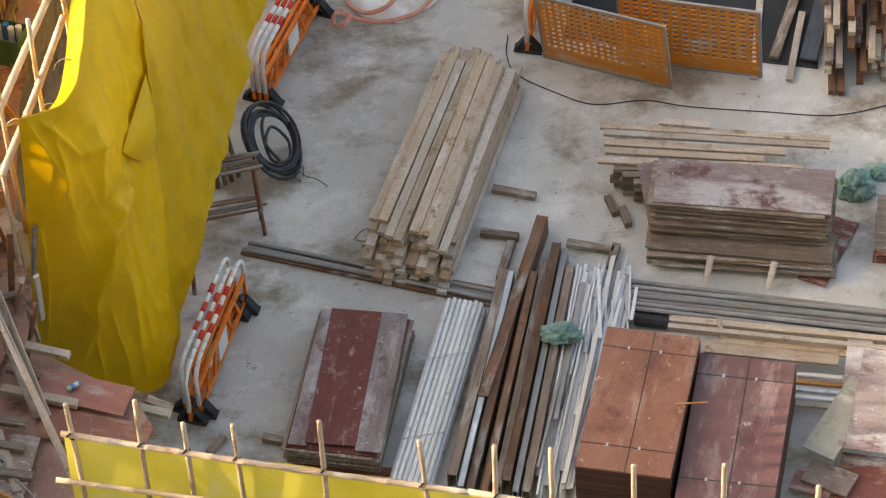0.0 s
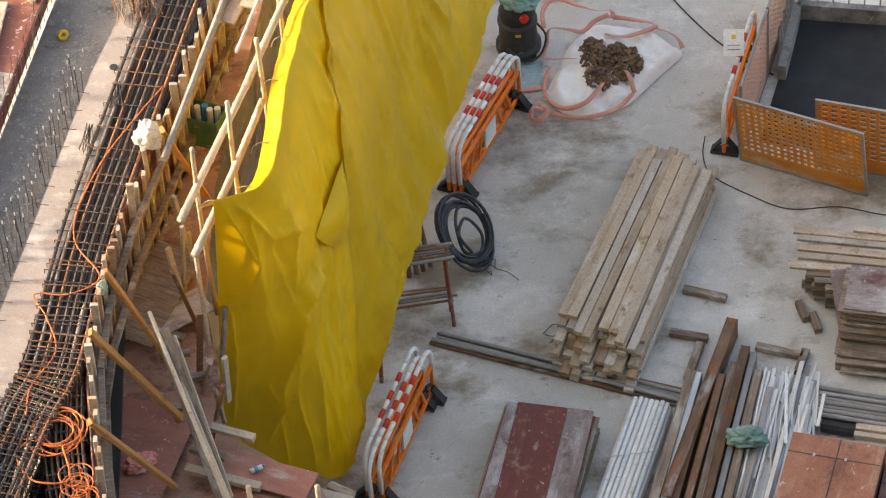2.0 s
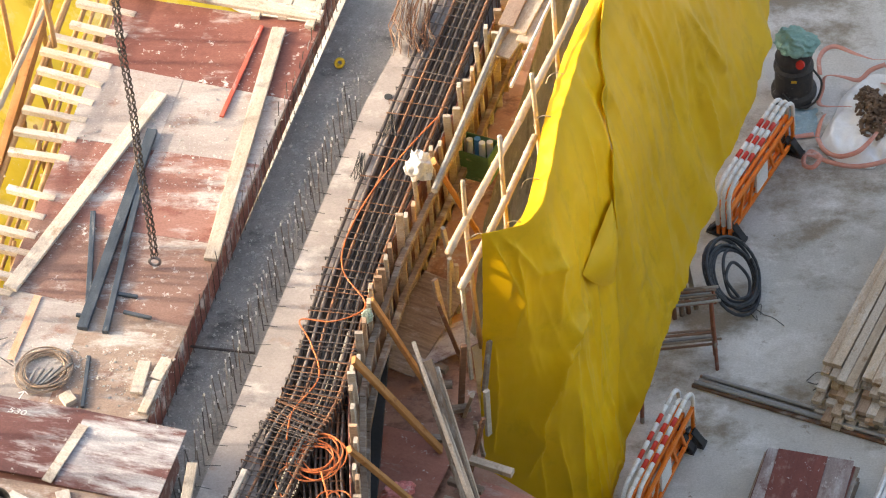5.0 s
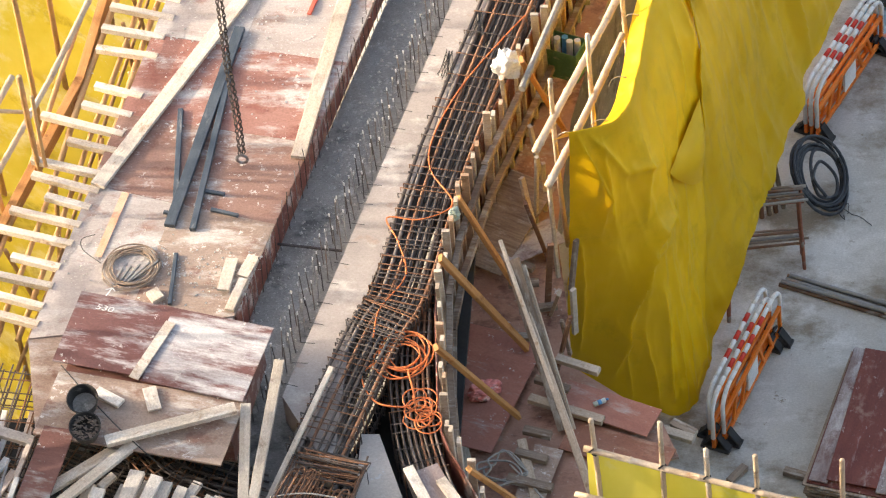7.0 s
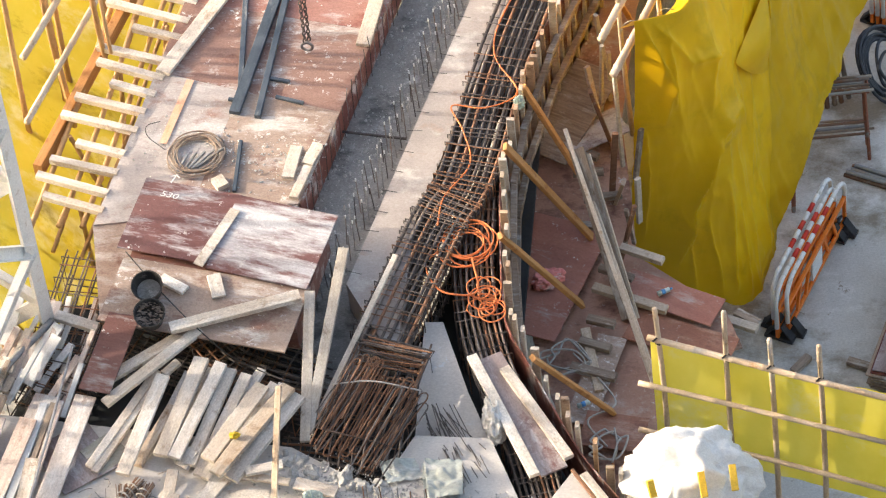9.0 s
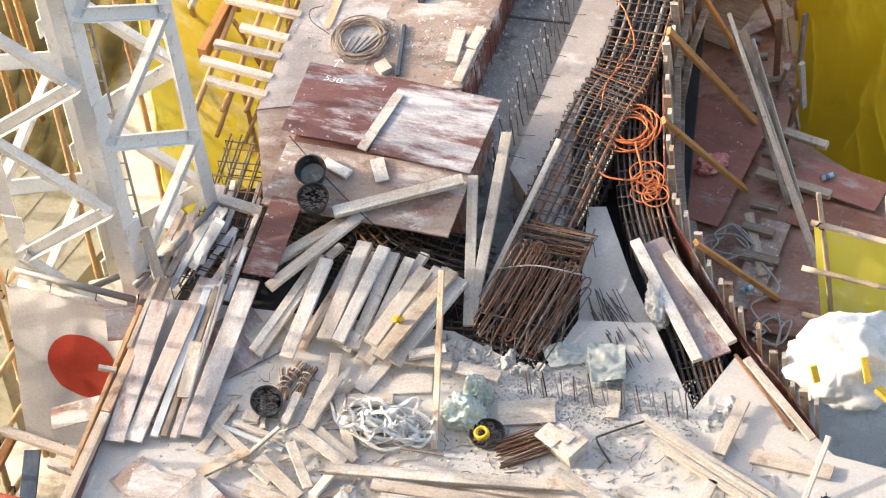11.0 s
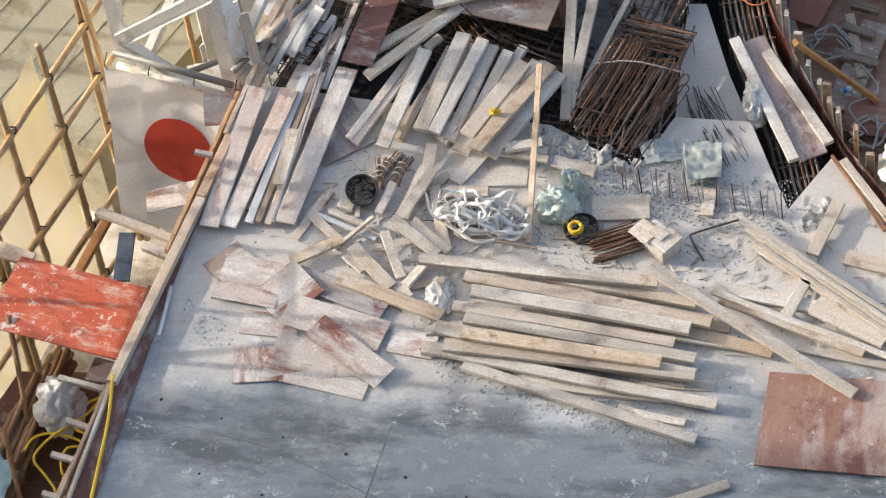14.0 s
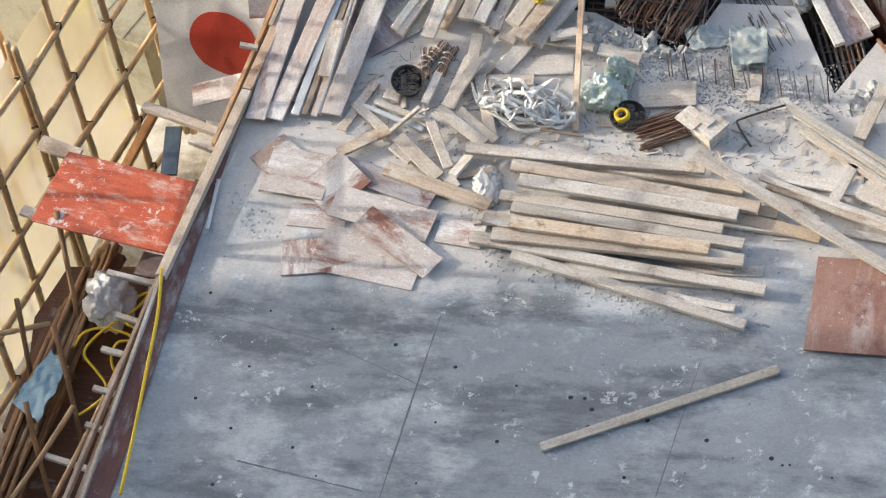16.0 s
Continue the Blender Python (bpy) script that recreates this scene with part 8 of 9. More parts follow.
# long planks side by side
rowp = (
    ((-10.01, 29.99, 4.72), (-7.19, 29.87, 4.72), 0.15),
    ((-9.44, 29.80, 4.70), (-6.51, 29.37, 4.70), 0.16),
    ((-9.31, 29.55, 4.76), (-6.74, 29.24, 4.74), 0.17),
    ((-9.52, 29.39, 4.66), (-6.90, 29.08, 4.66), 0.14),
    ((-9.35, 29.19, 4.72), (-6.63, 28.86, 4.70), 0.14),
    ((-9.32, 28.93, 4.80), (-7.00, 28.72, 4.78), 0.17),
    ((-9.71, 29.12, 4.60), (-8.80, 28.99, 4.60), 0.13),
    ((-9.23, 29.83, 4.60), (-6.30, 29.37, 4.60), 0.14),
    ((-9.79, 28.81, 4.60), (-8.23, 28.71, 4.60), 0.14),
    ((-8.49, 29.92, 4.62), (-6.73, 29.68, 4.62), 0.13),
    ((-7.08, 29.28, 4.58), (-5.93, 29.15, 4.58), 0.14),
    ((-8.98, 29.93, 4.56), (-6.21, 29.25, 4.56), 0.16),
    ((-9.47, 28.98, 4.56), (-6.77, 28.89, 4.56), 0.18),
    ((-9.52, 28.80, 4.72), (-6.60, 28.62, 4.72), 0.17),
    ((-9.46, 28.76, 4.64), (-6.32, 28.29, 4.64), 0.14),
    ((-9.28, 28.62, 4.60), (-6.50, 27.84, 4.58), 0.13),
    ((-8.64, 28.51, 4.56), (-6.94, 28.40, 4.56), 0.16),
    ((-9.81, 28.86, 4.58), (-9.31, 28.81, 4.58), 0.12),
    ((-7.44, 28.22, 4.54), (-6.65, 28.08, 4.54), 0.1),
    ((-9.68, 29.11, 4.62), (-6.71, 28.63, 4.58), 0.18),
    ((-7.36, 28.62, 4.53), (-6.39, 28.61, 4.53), 0.14))
for k, (a, b, w) in enumerate(rowp):
    plank(a, b, w, 0.06, (timber_pale, timber_tan, timber_pale, timber_pale, timber_grey, timber_tan)[k % 6], label="long pale plank lying in a loose row", group="row of long planks", bow=RND.uniform(-0.02, 0.02))
plank((-7.30, 29.96, 4.86), (-4.79, 28.58, 4.62), 0.14, 0.05, timber_pale, label="long plank lying aslant over the row")
plank((-8.57, 26.08, 4.55), (-6.06, 27.30, 4.55), 0.12, 0.045, timber_grey, label="single weathered plank lying on the bare slab")

# boards and pipes at the right
right = (
    ((-6.42, 30.92, 4.70), (-4.40, 29.58, 4.70), 0.06),
    ((-6.36, 30.83, 4.70), (-4.40, 29.48, 4.70), 0.05),
    ((-6.27, 30.74, 4.66), (-4.43, 29.44, 4.66), 0.05),
    ((-6.21, 30.61, 4.64), (-4.06, 29.12, 4.64), 0.05),
    ((-6.14, 30.51, 4.62), (-4.06, 29.08, 4.62), 0.06),
    ((-5.27, 31.25, 4.62), (-5.49, 30.47, 4.62), 0.16),
    ((-5.52, 30.09, 4.62), (-5.70, 29.54, 4.62), 0.14),
    ((-5.11, 30.51, 4.56), (-4.17, 30.31, 4.56), 0.2),
    ((-6.58, 29.96, 4.58), (-5.33, 29.76, 4.58), 0.18),
    ((-5.38, 29.79, 4.60), (-4.51, 29.38, 4.60), 0.3),
    ((-6.47, 29.75, 4.62), (-4.75, 29.13, 4.62), 0.1),
    ((-6.56, 29.83, 4.66), (-4.05, 28.99, 4.60), 0.08),
    ((-4.22, 30.57, 4.90), (-4.49, 29.80, 4.56), 0.07),
    ((-5.53, 29.20, 4.56), (-4.05, 28.96, 4.56), 0.1),
    ((-4.49, 29.51, 4.56), (-4.08, 29.33, 4.56), 0.16),
    ((-5.44, 30.78, 4.58), (-5.54, 30.06, 4.58), 0.1),
    ((-6.85, 29.31, 4.60), (-5.78, 29.09, 4.58), 0.16),
    ((-5.29, 31.86, 4.62), (-4.43, 30.75, 4.60), 0.1),
    ((-5.43, 31.94, 4.58), (-4.66, 30.90, 4.56), 0.04),
    ((-5.33, 31.84, 4.58), (-4.71, 30.92, 4.56), 0.03))
for k, (a, b, w) in enumerate(right):
    plank(a, b, w, 0.04, timber_grey if k < 4 else rebar_rust if w < 0.045 else (timber_pale, timber_tan, timber_pale)[k % 3], "batten" if w < 0.09 else "plank", "pale timber lying loose on the slab", "plank", "loose timber on the slab")

# plywood sheets on the slab
for q, mt in ((((-11.99, 28.66, 4.53), (-11.92, 28.18, 4.53), (-10.33, 28.70, 4.53)), ply_stained), (((-11.18, 28.88, 4.60), (-10.25, 28.23, 4.56), (-10.92, 29.11, 4.62)), ply_stained), (((-11.42, 29.46, 4.58), (-10.21, 29.15, 4.58), (-11.47, 29.03, 4.55)), ply_stained), (((-12.58, 29.81, 4.54), (-12.24, 30.18, 4.54), (-12.20, 29.51, 4.54)), ply_tan), (((-12.30, 29.97, 4.57), (-11.53, 29.87, 4.57), (-11.90, 29.27, 4.57)), ply_stained), (((-10.17, 29.12, 4.53), (-9.63, 29.05, 4.53), (-10.24, 28.77, 4.53)), ply_board), (((-11.40, 29.88, 4.56), (-10.26, 29.48, 4.56), (-11.41, 29.56, 4.56)), ply_grey), (((-11.93, 29.44, 4.56), (-11.50, 29.91, 4.62), (-11.46, 29.08, 4.54)), ply_stained), (((-5.79, 28.84, 4.55), (-5.81, 27.57, 4.55), (-4.31, 28.84, 4.55)), ply_maroon2), (((-11.96, 29.22, 4.52), (-11.28, 29.19, 4.52), (-12.04, 28.89, 4.52)), ply_stained), (((-11.50, 28.92, 4.54), (-10.26, 28.70, 4.53), (-11.52, 28.28, 4.53)), ply_stained)):
    sheet(*q, 0.018, mt, label="worn plywood sheet lying on the slab", group="sheets on the slab")
for q, mt in ((((-8.70, 31.25, 4.56), (-8.25, 31.26, 4.56), (-8.72, 30.92, 4.56)), ply_board), (((-8.15, 31.15, 4.55), (-7.48, 31.23, 4.55), (-8.11, 30.80, 4.55)), timber_pale), (((-6.86, 31.35, 4.56), (-6.71, 31.35, 4.56), (-6.80, 30.97, 4.56)), timber_pale)):
    sheet(*q, 0.03, mt, label="small pale board on the dusty slab", group="small boards")
bx = holder("timber_box", (-7.28, 30.52, 4.50), "nailed pale timber box form on the slab", "box form", yaw=-38)
for x0, x1, y0, y1, z0, z1 in ((-0.22, 0.22, -0.15, 0.15, 0, 0.2), (-0.3, -0.02, -0.19, 0.06, 0.2, 0.225), (0.02, 0.24, -0.12, 0.17, 0.2, 0.23), (-0.1, 0.1, -0.05, 0.09, 0.232, 0.25)):
    bm = bmesh.new()
    box(bm, x0, x1, y0, y1, z0, z1, 0.004)
    part("board", bm, timber_pale, bx)
root = holder("bar_bundle", (-7.77, 30.49, 4.50), "bundle of short rusty steel bars on the slab", "bar bundle", yaw=25)
for k in range(34):
    bm = bmesh.new()
    y, z = RND.uniform(-0.2, 0.2), RND.uniform(0.01, 0.12)
    x = RND.uniform(-0.05, 0.05)
    tube(bm, [(-0.3 + x, y, z), (0.3 + x, y + RND.uniform(-0.05, 0.05), z)], 0.011, 5)
    part("bar", bm, rebar_rust if k % 3 else wire_tie, root)
for at, yaw in (((-10.63, 31.41, 4.50), 60), ((-10.48, 31.34, 4.50), 75), ((-10.71, 31.28, 4.50), 95)):
    root = holder("wire_bundle", at, "bundle of rusty tie wire wound tight", "wire bundle", "tie wire bundles", yaw)
    for k in range(16):
        bm = bmesh.new()
        y, z = RND.uniform(-0.05, 0.05), RND.uniform(0.02, 0.1)
        tube(bm, [(-0.22, y * 1.6, z), (0, y, z), (0.22, y * 1.6, z)], 0.007, 5)
        part("wire", bm, rebar_rust if k % 2 else wire_tie, root)
    for x in (-0.08, 0.0, 0.08):
        bm = bmesh.new()
        tube(bm, [(x, 0.06 * math.cos(t), 0.06 + 0.06 * math.sin(t)) for t in (math.pi * j / 5 for j in range(10))], 0.008, 5, closed=True)
        part("binding", bm, rope_grey, root)

# tangle of white webbing
root = holder("webbing", (-9.45, 30.69, 4.50), "tangled heap of white webbing straps on the slab", "webbing")
for k in range(30):
    rr = random.Random(k + 40)
    big = k < 7
    cx, cy = (rr.uniform(-0.15, 0.15), rr.uniform(-0.08, 0.08)) if big else (rr.uniform(-0.42, 0.42), rr.uniform(-0.2, 0.2))
    R, a0 = (rr.uniform(0.34, 0.6) if big else rr.uniform(0.12, 0.28)), rr.uniform(0, 6.28)
    ctl = [Vector((cx + R * math.cos(a0 + 0.75 * i) * rr.uniform(0.7, 1.1), cy + 0.55 * R * math.sin(a0 + 0.75 * i) * rr.uniform(0.6, 1.1), 0.03 + 0.012 * k * rr.random() + rr.uniform(0, 0.08))) for i in range(8)]
    pts = smooth_path(ctl, 6)
    bm = bmesh.new()
    prev = None
    for i, p in enumerate(pts):
        d = (pts[min(i + 1, len(pts) - 1)] - pts[max(i - 1, 0)]).normalized()
        flat_ = Vector((d.y, -d.x, 0)).normalized()
        tilt_ = 1.1 * math.sin(i * 0.23 + k)
        nrm = (flat_ * math.cos(tilt_) + Vector((0, 0, 1)) * math.sin(tilt_)) * 0.024
        cur = (bm.verts.new(p + nrm), bm.verts.new(p - nrm))
        if prev:
            bm.faces.new([prev[0], prev[1], cur[1], cur[0]])
        prev = cur
    ob = part("strap", bm, flag_white, root, smooth=True)
    ob.modifiers.new("thick", "SOLIDIFY").thickness = 0.004
plank((-9.20, 30.39, 4.60), (-8.68, 30.32, 4.60), 0.03, 0.03, timber_old, "stick", "dark stick lying in the webbing", "stick")
plank((-8.90, 32.44, 5.35), (-8.81, 30.42, 4.55), 0.08, 0.03, timber_tan, label="narrow tan batten propped in the clutter", turn=20)
cloth("plastic_bag", (-8.52, 30.92, 4.50), 0.24, 0.2, 0.26, bag_plastic, "crumpled pale plastic bag on the slab", "bag", 51, 0, 3.0)
cloth("plastic_bag", (-8.39, 31.20, 4.50), 0.16, 0.14, 0.3, bag_plastic, "crumpled pale green plastic bag on the slab", "bag", 55, 0, 3.0)
pan = bucket((-8.21, 30.65, 4.50), (0, 0, 0), True, 0.2, 0.1)
tagged(pan, "shallow white basin of nails with yellow tape on it", "basin")
ring_coil("tape_roll", Vector((-8.26, 30.62, 4.60)), 0.07, 6, 0.02, hose_yellow, "roll of yellow tape lying in the basin", "tape", (20, 0, 0), 0.02)
cloth("paper_sack", (-9.72, 29.56, 4.50), 0.16, 0.3, 0.07, cloth_white, "torn white paper sack beside the planks", "sack", 61, 8, 3.0)
for k in range(4):
    z = Vector((0.02 * k, -0.01 * k, 0.05 * k))
    drape("cement_bag", [Vector((-7.22, 31.96, 4.50)) + z, Vector((-6.78, 31.99, 4.50)) + z, Vector((-6.72, 31.47, 4.50)) + z, Vector((-7.11, 31.41, 4.50)) + z], cloth_mint, "worn pale green cement bag in a small heap", "bag", 0.10, 20, 3.0 + k)
drape("cement_bag", [(-7.74, 32.00, 4.50), (-7.31, 32.08, 4.50), (-7.17, 31.79, 4.50), (-7.59, 31.68, 4.50)], cloth_mint, "flattened pale green cement bag on the slab", "bag", 0.10, 20, 9.0)
bm = bmesh.new()
for k in range(1500):
    f = RND.random()
    base = Vector((-8.87, 31.68, 4.50)).lerp(Vector((-5.93, 31.21, 4.50)), f) + Vector((RND.gauss(0, 0.12), RND.gauss(0, 0.2), 0))
    r = RND.uniform(0.004, 0.014)
    bmesh.ops.create_icosphere(bm, subdivisions=1, radius=r, matrix=Matrix.Translation(base + Vector((0, 0, r * 0.5))))
make("concrete_crumbs", bm, rubble_grey, label="grey concrete crumbs along the broken slab edge", category="rubble", kind="stuff")
bm = bmesh.new()
for k in range(700):
    base = Vector((-10.13, 29.57, 4.50)).lerp(Vector((-6.52, 28.00, 4.50)), RND.random()) + Vector((RND.gauss(-0.2, 0.5), RND.gauss(0, 0.5), 0))
    r = RND.uniform(0.004, 0.012)
    bmesh.ops.create_icosphere(bm, subdivisions=1, radius=r, matrix=Matrix.Translation(base + Vector((0, 0, r * 0.5))))
make("saw_chips", bm, timber_pale, label="fine wood chips and dust on the slab", category="debris", kind="stuff")
bm = bmesh.new()
for k in range(420):
    at = Vector((-11.85, 30.81, 4.51)).lerp(Vector((-4.53, 29.69, 4.51)), RND.random()) + Vector((RND.gauss(0, 0.25), RND.gauss(0, 0.55), 0))
    t = RND.uniform(0, math.pi)
    d = Vector((math.cos(t), math.sin(t), 0)) * RND.uniform(0.02, 0.09)
    stick(bm, at - d + Vector((0, 0, 0.006)), at + d + Vector((0, 0, 0.006 + RND.uniform(0, 0.012))), RND.uniform(0.008, 0.03), 0.008, 0.001)
make("wood_splinters", bm, timber_pale, label="pale wood splinters scattered over the slab", category="debris", kind="stuff")
bm = bmesh.new()
for k in range(80):
    at = Vector((-11.24, 31.18, 4.51)).lerp(Vector((-4.56, 30.00, 4.51)), RND.random()) + Vector((RND.gauss(0, 0.25), RND.gauss(0, 0.4), 0.01))
    t = RND.uniform(0, 2 * math.pi)
    pts = [at]
    for j in range(3):
        t += RND.uniform(-0.9, 0.9)
        pts.append(pts[-1] + Vector((math.cos(t), math.sin(t), RND.uniform(-0.05, 0.12))) * 0.06)
    tube(bm, pts, 0.0035, 4)
make("wire_scraps", bm, wire_dark, label="bent scraps of dark tie wire on the slab", category="debris", kind="stuff")
def crumbs(name, spots, r0, r1, material, label, seed):
    """Many small angular bits resting on the floor, spread round lines of the plan."""
    rr = random.Random(seed)
    vs, fs = [], []
    for a, b, wide, n in spots:
        a, b = Vector(a), Vector(b)
        for _ in range(n):
            c = a.lerp(b, rr.random()) + Vector((rr.gauss(0, wide), rr.gauss(0, wide), 0))
            r, t, k = r0 + (r1 - r0) * rr.random() ** 3, rr.uniform(0, 1.6), len(vs)
            for j in range(4):
                q = r * rr.uniform(0.6, 1.2)
                vs.append((c.x + q * math.cos(t + 1.57 * j), c.y + q * math.sin(t + 1.57 * j), c.z))
            vs.append((c.x, c.y, c.z + r * rr.uniform(0.5, 1.1)))
            fs += [(k + j, k + (j + 1) % 4, k + 4) for j in range(4)]
    me = bpy.data.meshes.new(name)
    me.from_pydata(vs, [], fs)
    me.materials.append(material)
    tagged(new(name, me), label, "debris", kind="stuff")


crumbs("cement_crumbs", [((-9.9, 29.0, 4.5), (-8.0, 28.25, 4.5), 0.16, 1500), ((-8.0, 28.25, 4.5), (-6.4, 27.9, 4.5), 0.13, 1000), ((-12.6, 29.2, 4.5), (-12.2, 28.8, 4.5), 0.12, 160), ((-11.6, 30.6, 4.5), (-6.0, 30.6, 4.5), 0.35, 1500), ((-7.9, 31.3, 4.5), (-5.9, 31.0, 4.5), 0.18, 1800)], 0.005, 0.026, rubble_grey, "grey cement crumbs and lumps scattered over the slab", 5)
crumbs("dark_grit", [((-12.0, 30.2, 4.5), (-6.0, 29.6, 4.5), 0.5, 600), ((-12.4, 28.0, 4.5), (-6.0, 26.2, 4.5), 0.7, 90)], 0.004, 0.014, wire_dark, "dark grit and nails scattered over the slab", 6)
crumbs("deck_crumbs", [((-11.2, 37.0, 4.49), (-9.2, 36.6, 4.49), 0.25, 700), ((-10.6, 40.0, 4.49), (-8.6, 41.5, 4.49), 0.5, 500)], 0.005, 0.022, cloth_white, "pale plaster crumbs scattered over the deck", 7)
crumbs("trough_crumbs", [((-9.0, 35.6, 4.0), (-7.0, 43.5, 4.0), 0.22, 1500)], 0.008, 0.035, rubble_grey, "grey concrete crumbs on the trough floor", 8)


def jagged(a, b, n, seed):
    rr = random.Random(seed)
    bm = bmesh.new()
    for k in range(n):
        p = Vector(a).lerp(Vector(b), k / (n - 1)) + Vector((rr.gauss(0, 0.04), rr.gauss(0, 0.06), rr.uniform(-0.04, 0.02)))
        g = bmesh.ops.create_icosphere(bm, subdivisions=2, radius=rr.uniform(0.03, 0.085), matrix=Matrix.Translation(p) @ Matrix.Rotation(rr.uniform(0, 3), 4, "Z") @ Matrix.Diagonal((1.3, 0.8, 0.7, 1)))
        for v in g["verts"]:
            v.co += Vector((noise.noise(v.co * 18), noise.noise(v.co * 18 + Vector((9, 0, 0))), noise.noise(v.co * 18 + Vector((0, 9, 0))))) * 0.035
    make("broken_edge", bm, rubble_grey, label="jagged broken concrete edge beside the cage", category="concrete edge")


jagged((-8.91, 32.01, 4.50), (-7.64, 31.59, 4.50), 60, 1)
jagged((-5.67, 30.98, 4.50), (-5.34, 31.25, 4.50), 26, 2)

# upright starter bars of the slab
up = holder("starter_bars", (-6.92, 31.32, 4.50), "thin steel starter bars standing in the slab", "reinforcement")
o = Vector((-6.92, 31.32, 4.50))
e0, e1 = Vector((-7.81, 31.31, 4.50)), Vector((-5.83, 31.01, 4.50))
for k in range(22):
    p = e0.lerp(e1, (k // 2 + 0.2 * (k % 2)) / 10.6) - o
    bm = bmesh.new()
    bar(bm, p, p + Vector((RND.uniform(-0.04, 0.04), RND.uniform(-0.04, 0.04), RND.uniform(0.45, 0.62))), 0.008)
    part("starter_bar", bm, rebar_rust if k % 3 == 0 else rebar_grey, up)
mat = holder("bar_mat", (-6.84, 32.40, 4.50), "thin dark bars lying loose between the cages", "bar mat")
o = Vector((-6.84, 32.40, 4.50))
for k in range(26):
    a = Vector((-7.30, 32.88, 4.50)).lerp(Vector((-6.97, 32.95, 4.50)), k / 25) - o
    b = Vector((-6.93, 31.80, 4.50)).lerp(Vector((-6.49, 31.79, 4.50)), k / 25) - o
    bm = bmesh.new()
    bar(bm, a + Vector((0, RND.uniform(-0.3, 0.2), -0.2)), b + Vector((RND.uniform(-0.1, 0.1), RND.uniform(-0.1, 0.5), 0.03 + 0.02 * (k % 3))), 0.006)
    part("loose_bar", bm, rebar_dark, mat)
bm = bmesh.new()
tube(bm, [p + Vector((0, 0, 0.03)) for p in smooth_path([(-6.40, 30.94, 4.52), (-6.86, 30.72, 4.52), (-6.92, 30.63, 4.52), (-6.73, 30.32, 4.52)], 5)], 0.013, 6)
make("bent_bar", bm, rebar_dark, label="bent dark steel bar lying on the slab", category="steel bar")
for at in ((-4.33, 29.59, 4.50), (-4.22, 29.95, 4.50), (-4.16, 29.58, 4.50)):
    root = holder("spacer_block", at, "small black plastic spacer on the slab", "spacer", "plastic spacers")
    bm = bmesh.new()
    bmesh.ops.create_cone(bm, cap_ends=True, segments=10, radius1=0.05, radius2=0.04, depth=0.04, matrix=Matrix.Translation((0, 0, 0.02)))
    part("base", bm, rubber, root)
    bm = bmesh.new()
    for t in range(4):
        stick(bm, (0.04 * math.cos(t * 1.57), 0.04 * math.sin(t * 1.57), 0.03), (0.05 * math.cos(t * 1.57), 0.05 * math.sin(t * 1.57), 0.08), 0.012, 0.012)
    part("prong", bm, rubber, root)
# whitened boards standing at the deck corner
plank((-8.43, 34.80, 5.10), (-8.61, 32.31, 4.60), 0.13, 0.05, timber_grey, label="grey whitened plank propped beside the cage")
plank((-8.79, 34.23, 4.95), (-8.63, 32.22, 4.60), 0.13, 0.05, timber_grey, label="grey whitened plank propped beside the cage")
plank((-7.82, 34.88, 4.90), (-8.54, 32.56, 4.60), 0.07, 0.04, timber_grey, label="narrow weathered batten along the cage")

# ---- crane mast ----
mast = holder("crane_mast", (-13.60, 33.17, 4.20), "white lattice mast of a tower crane beside the slab", "crane mast")
o = Vector((mast.matrix_basis.translation.x, mast.matrix_basis.translation.y, 0.0))
mast.matrix_basis = Matrix.Translation(o)
FL, FR, BR = (Vector(p) for p in ((-14.30, 32.95, 4.20), (-12.77, 32.76, 4.20), (-11.98, 34.06, 4.20)))
for v in (FL, FR, BR):
    v.z = 0
BL = FL + BR - FR
MT = 19.0
C4 = [FL - o, FR - o, BR - o, BL - o]
for i, c in enumerate(C4):
    prv, nxt_ = (C4[i - 1] - c).normalized(), (C4[(i + 1) % 4] - c).normalized()
    bm = bmesh.new()
    for d in (prv, nxt_):
        m, n = along(c + d * 0.1, c + d * 0.1 + Vector((0, 0, MT)), d)
        box(bm, 0, n, -0.012, 0.012, -0.1, 0.1, 0.003, m=m)
    part("chord", bm, white_paint, mast)
    for k in range(8):
        bm = bmesh.new()
        z = 0.75 + 2.25 * k + (0 if i % 2 else 0.0)
        for d in (nxt_,):
            m, n = along(c + d * 0.16 + Vector((0, 0, z)), c + d * 0.16 + Vector((0, 0, z + 0.3)), d)
            box(bm, -0.02, n * 0.9, 0.012, 0.03, -0.15, 0.1, 0.003, m=m)
        part("gusset", bm, white_paint, mast)
base_z = 4.75
for i in range(4):
    a, b = C4[i], C4[(i + 1) % 4]
    z, flip = base_z - 4.5, False
    while z < MT - 1.2:
        z2 = z + 1.125
        p, q = (b, a) if flip else (a, b)
        inn = ((C4[0] + C4[2]) / 2 - (a + b) / 2).normalized() * 0.03
        e = (q - p).normalized() * 0.12
        bm = bmesh.new()
        A, B = p + e + inn + Vector((0, 0, z)), q - e + inn + Vector((0, 0, z2))
        m, n = along(A, B, inn)
        box(bm, 0, n, -0.09, 0.09, -0.006, 0.006, 0.002, m=m)
        box(bm, 0, n, -0.09, -0.078, -0.1, 0.006, 0.002, m=m)
        box(bm, 0, n, 0.078, 0.09, -0.1, 0.006, 0.002, m=m)
        part("lacing", bm, white_paint, mast)
        z, flip = z2, not flip
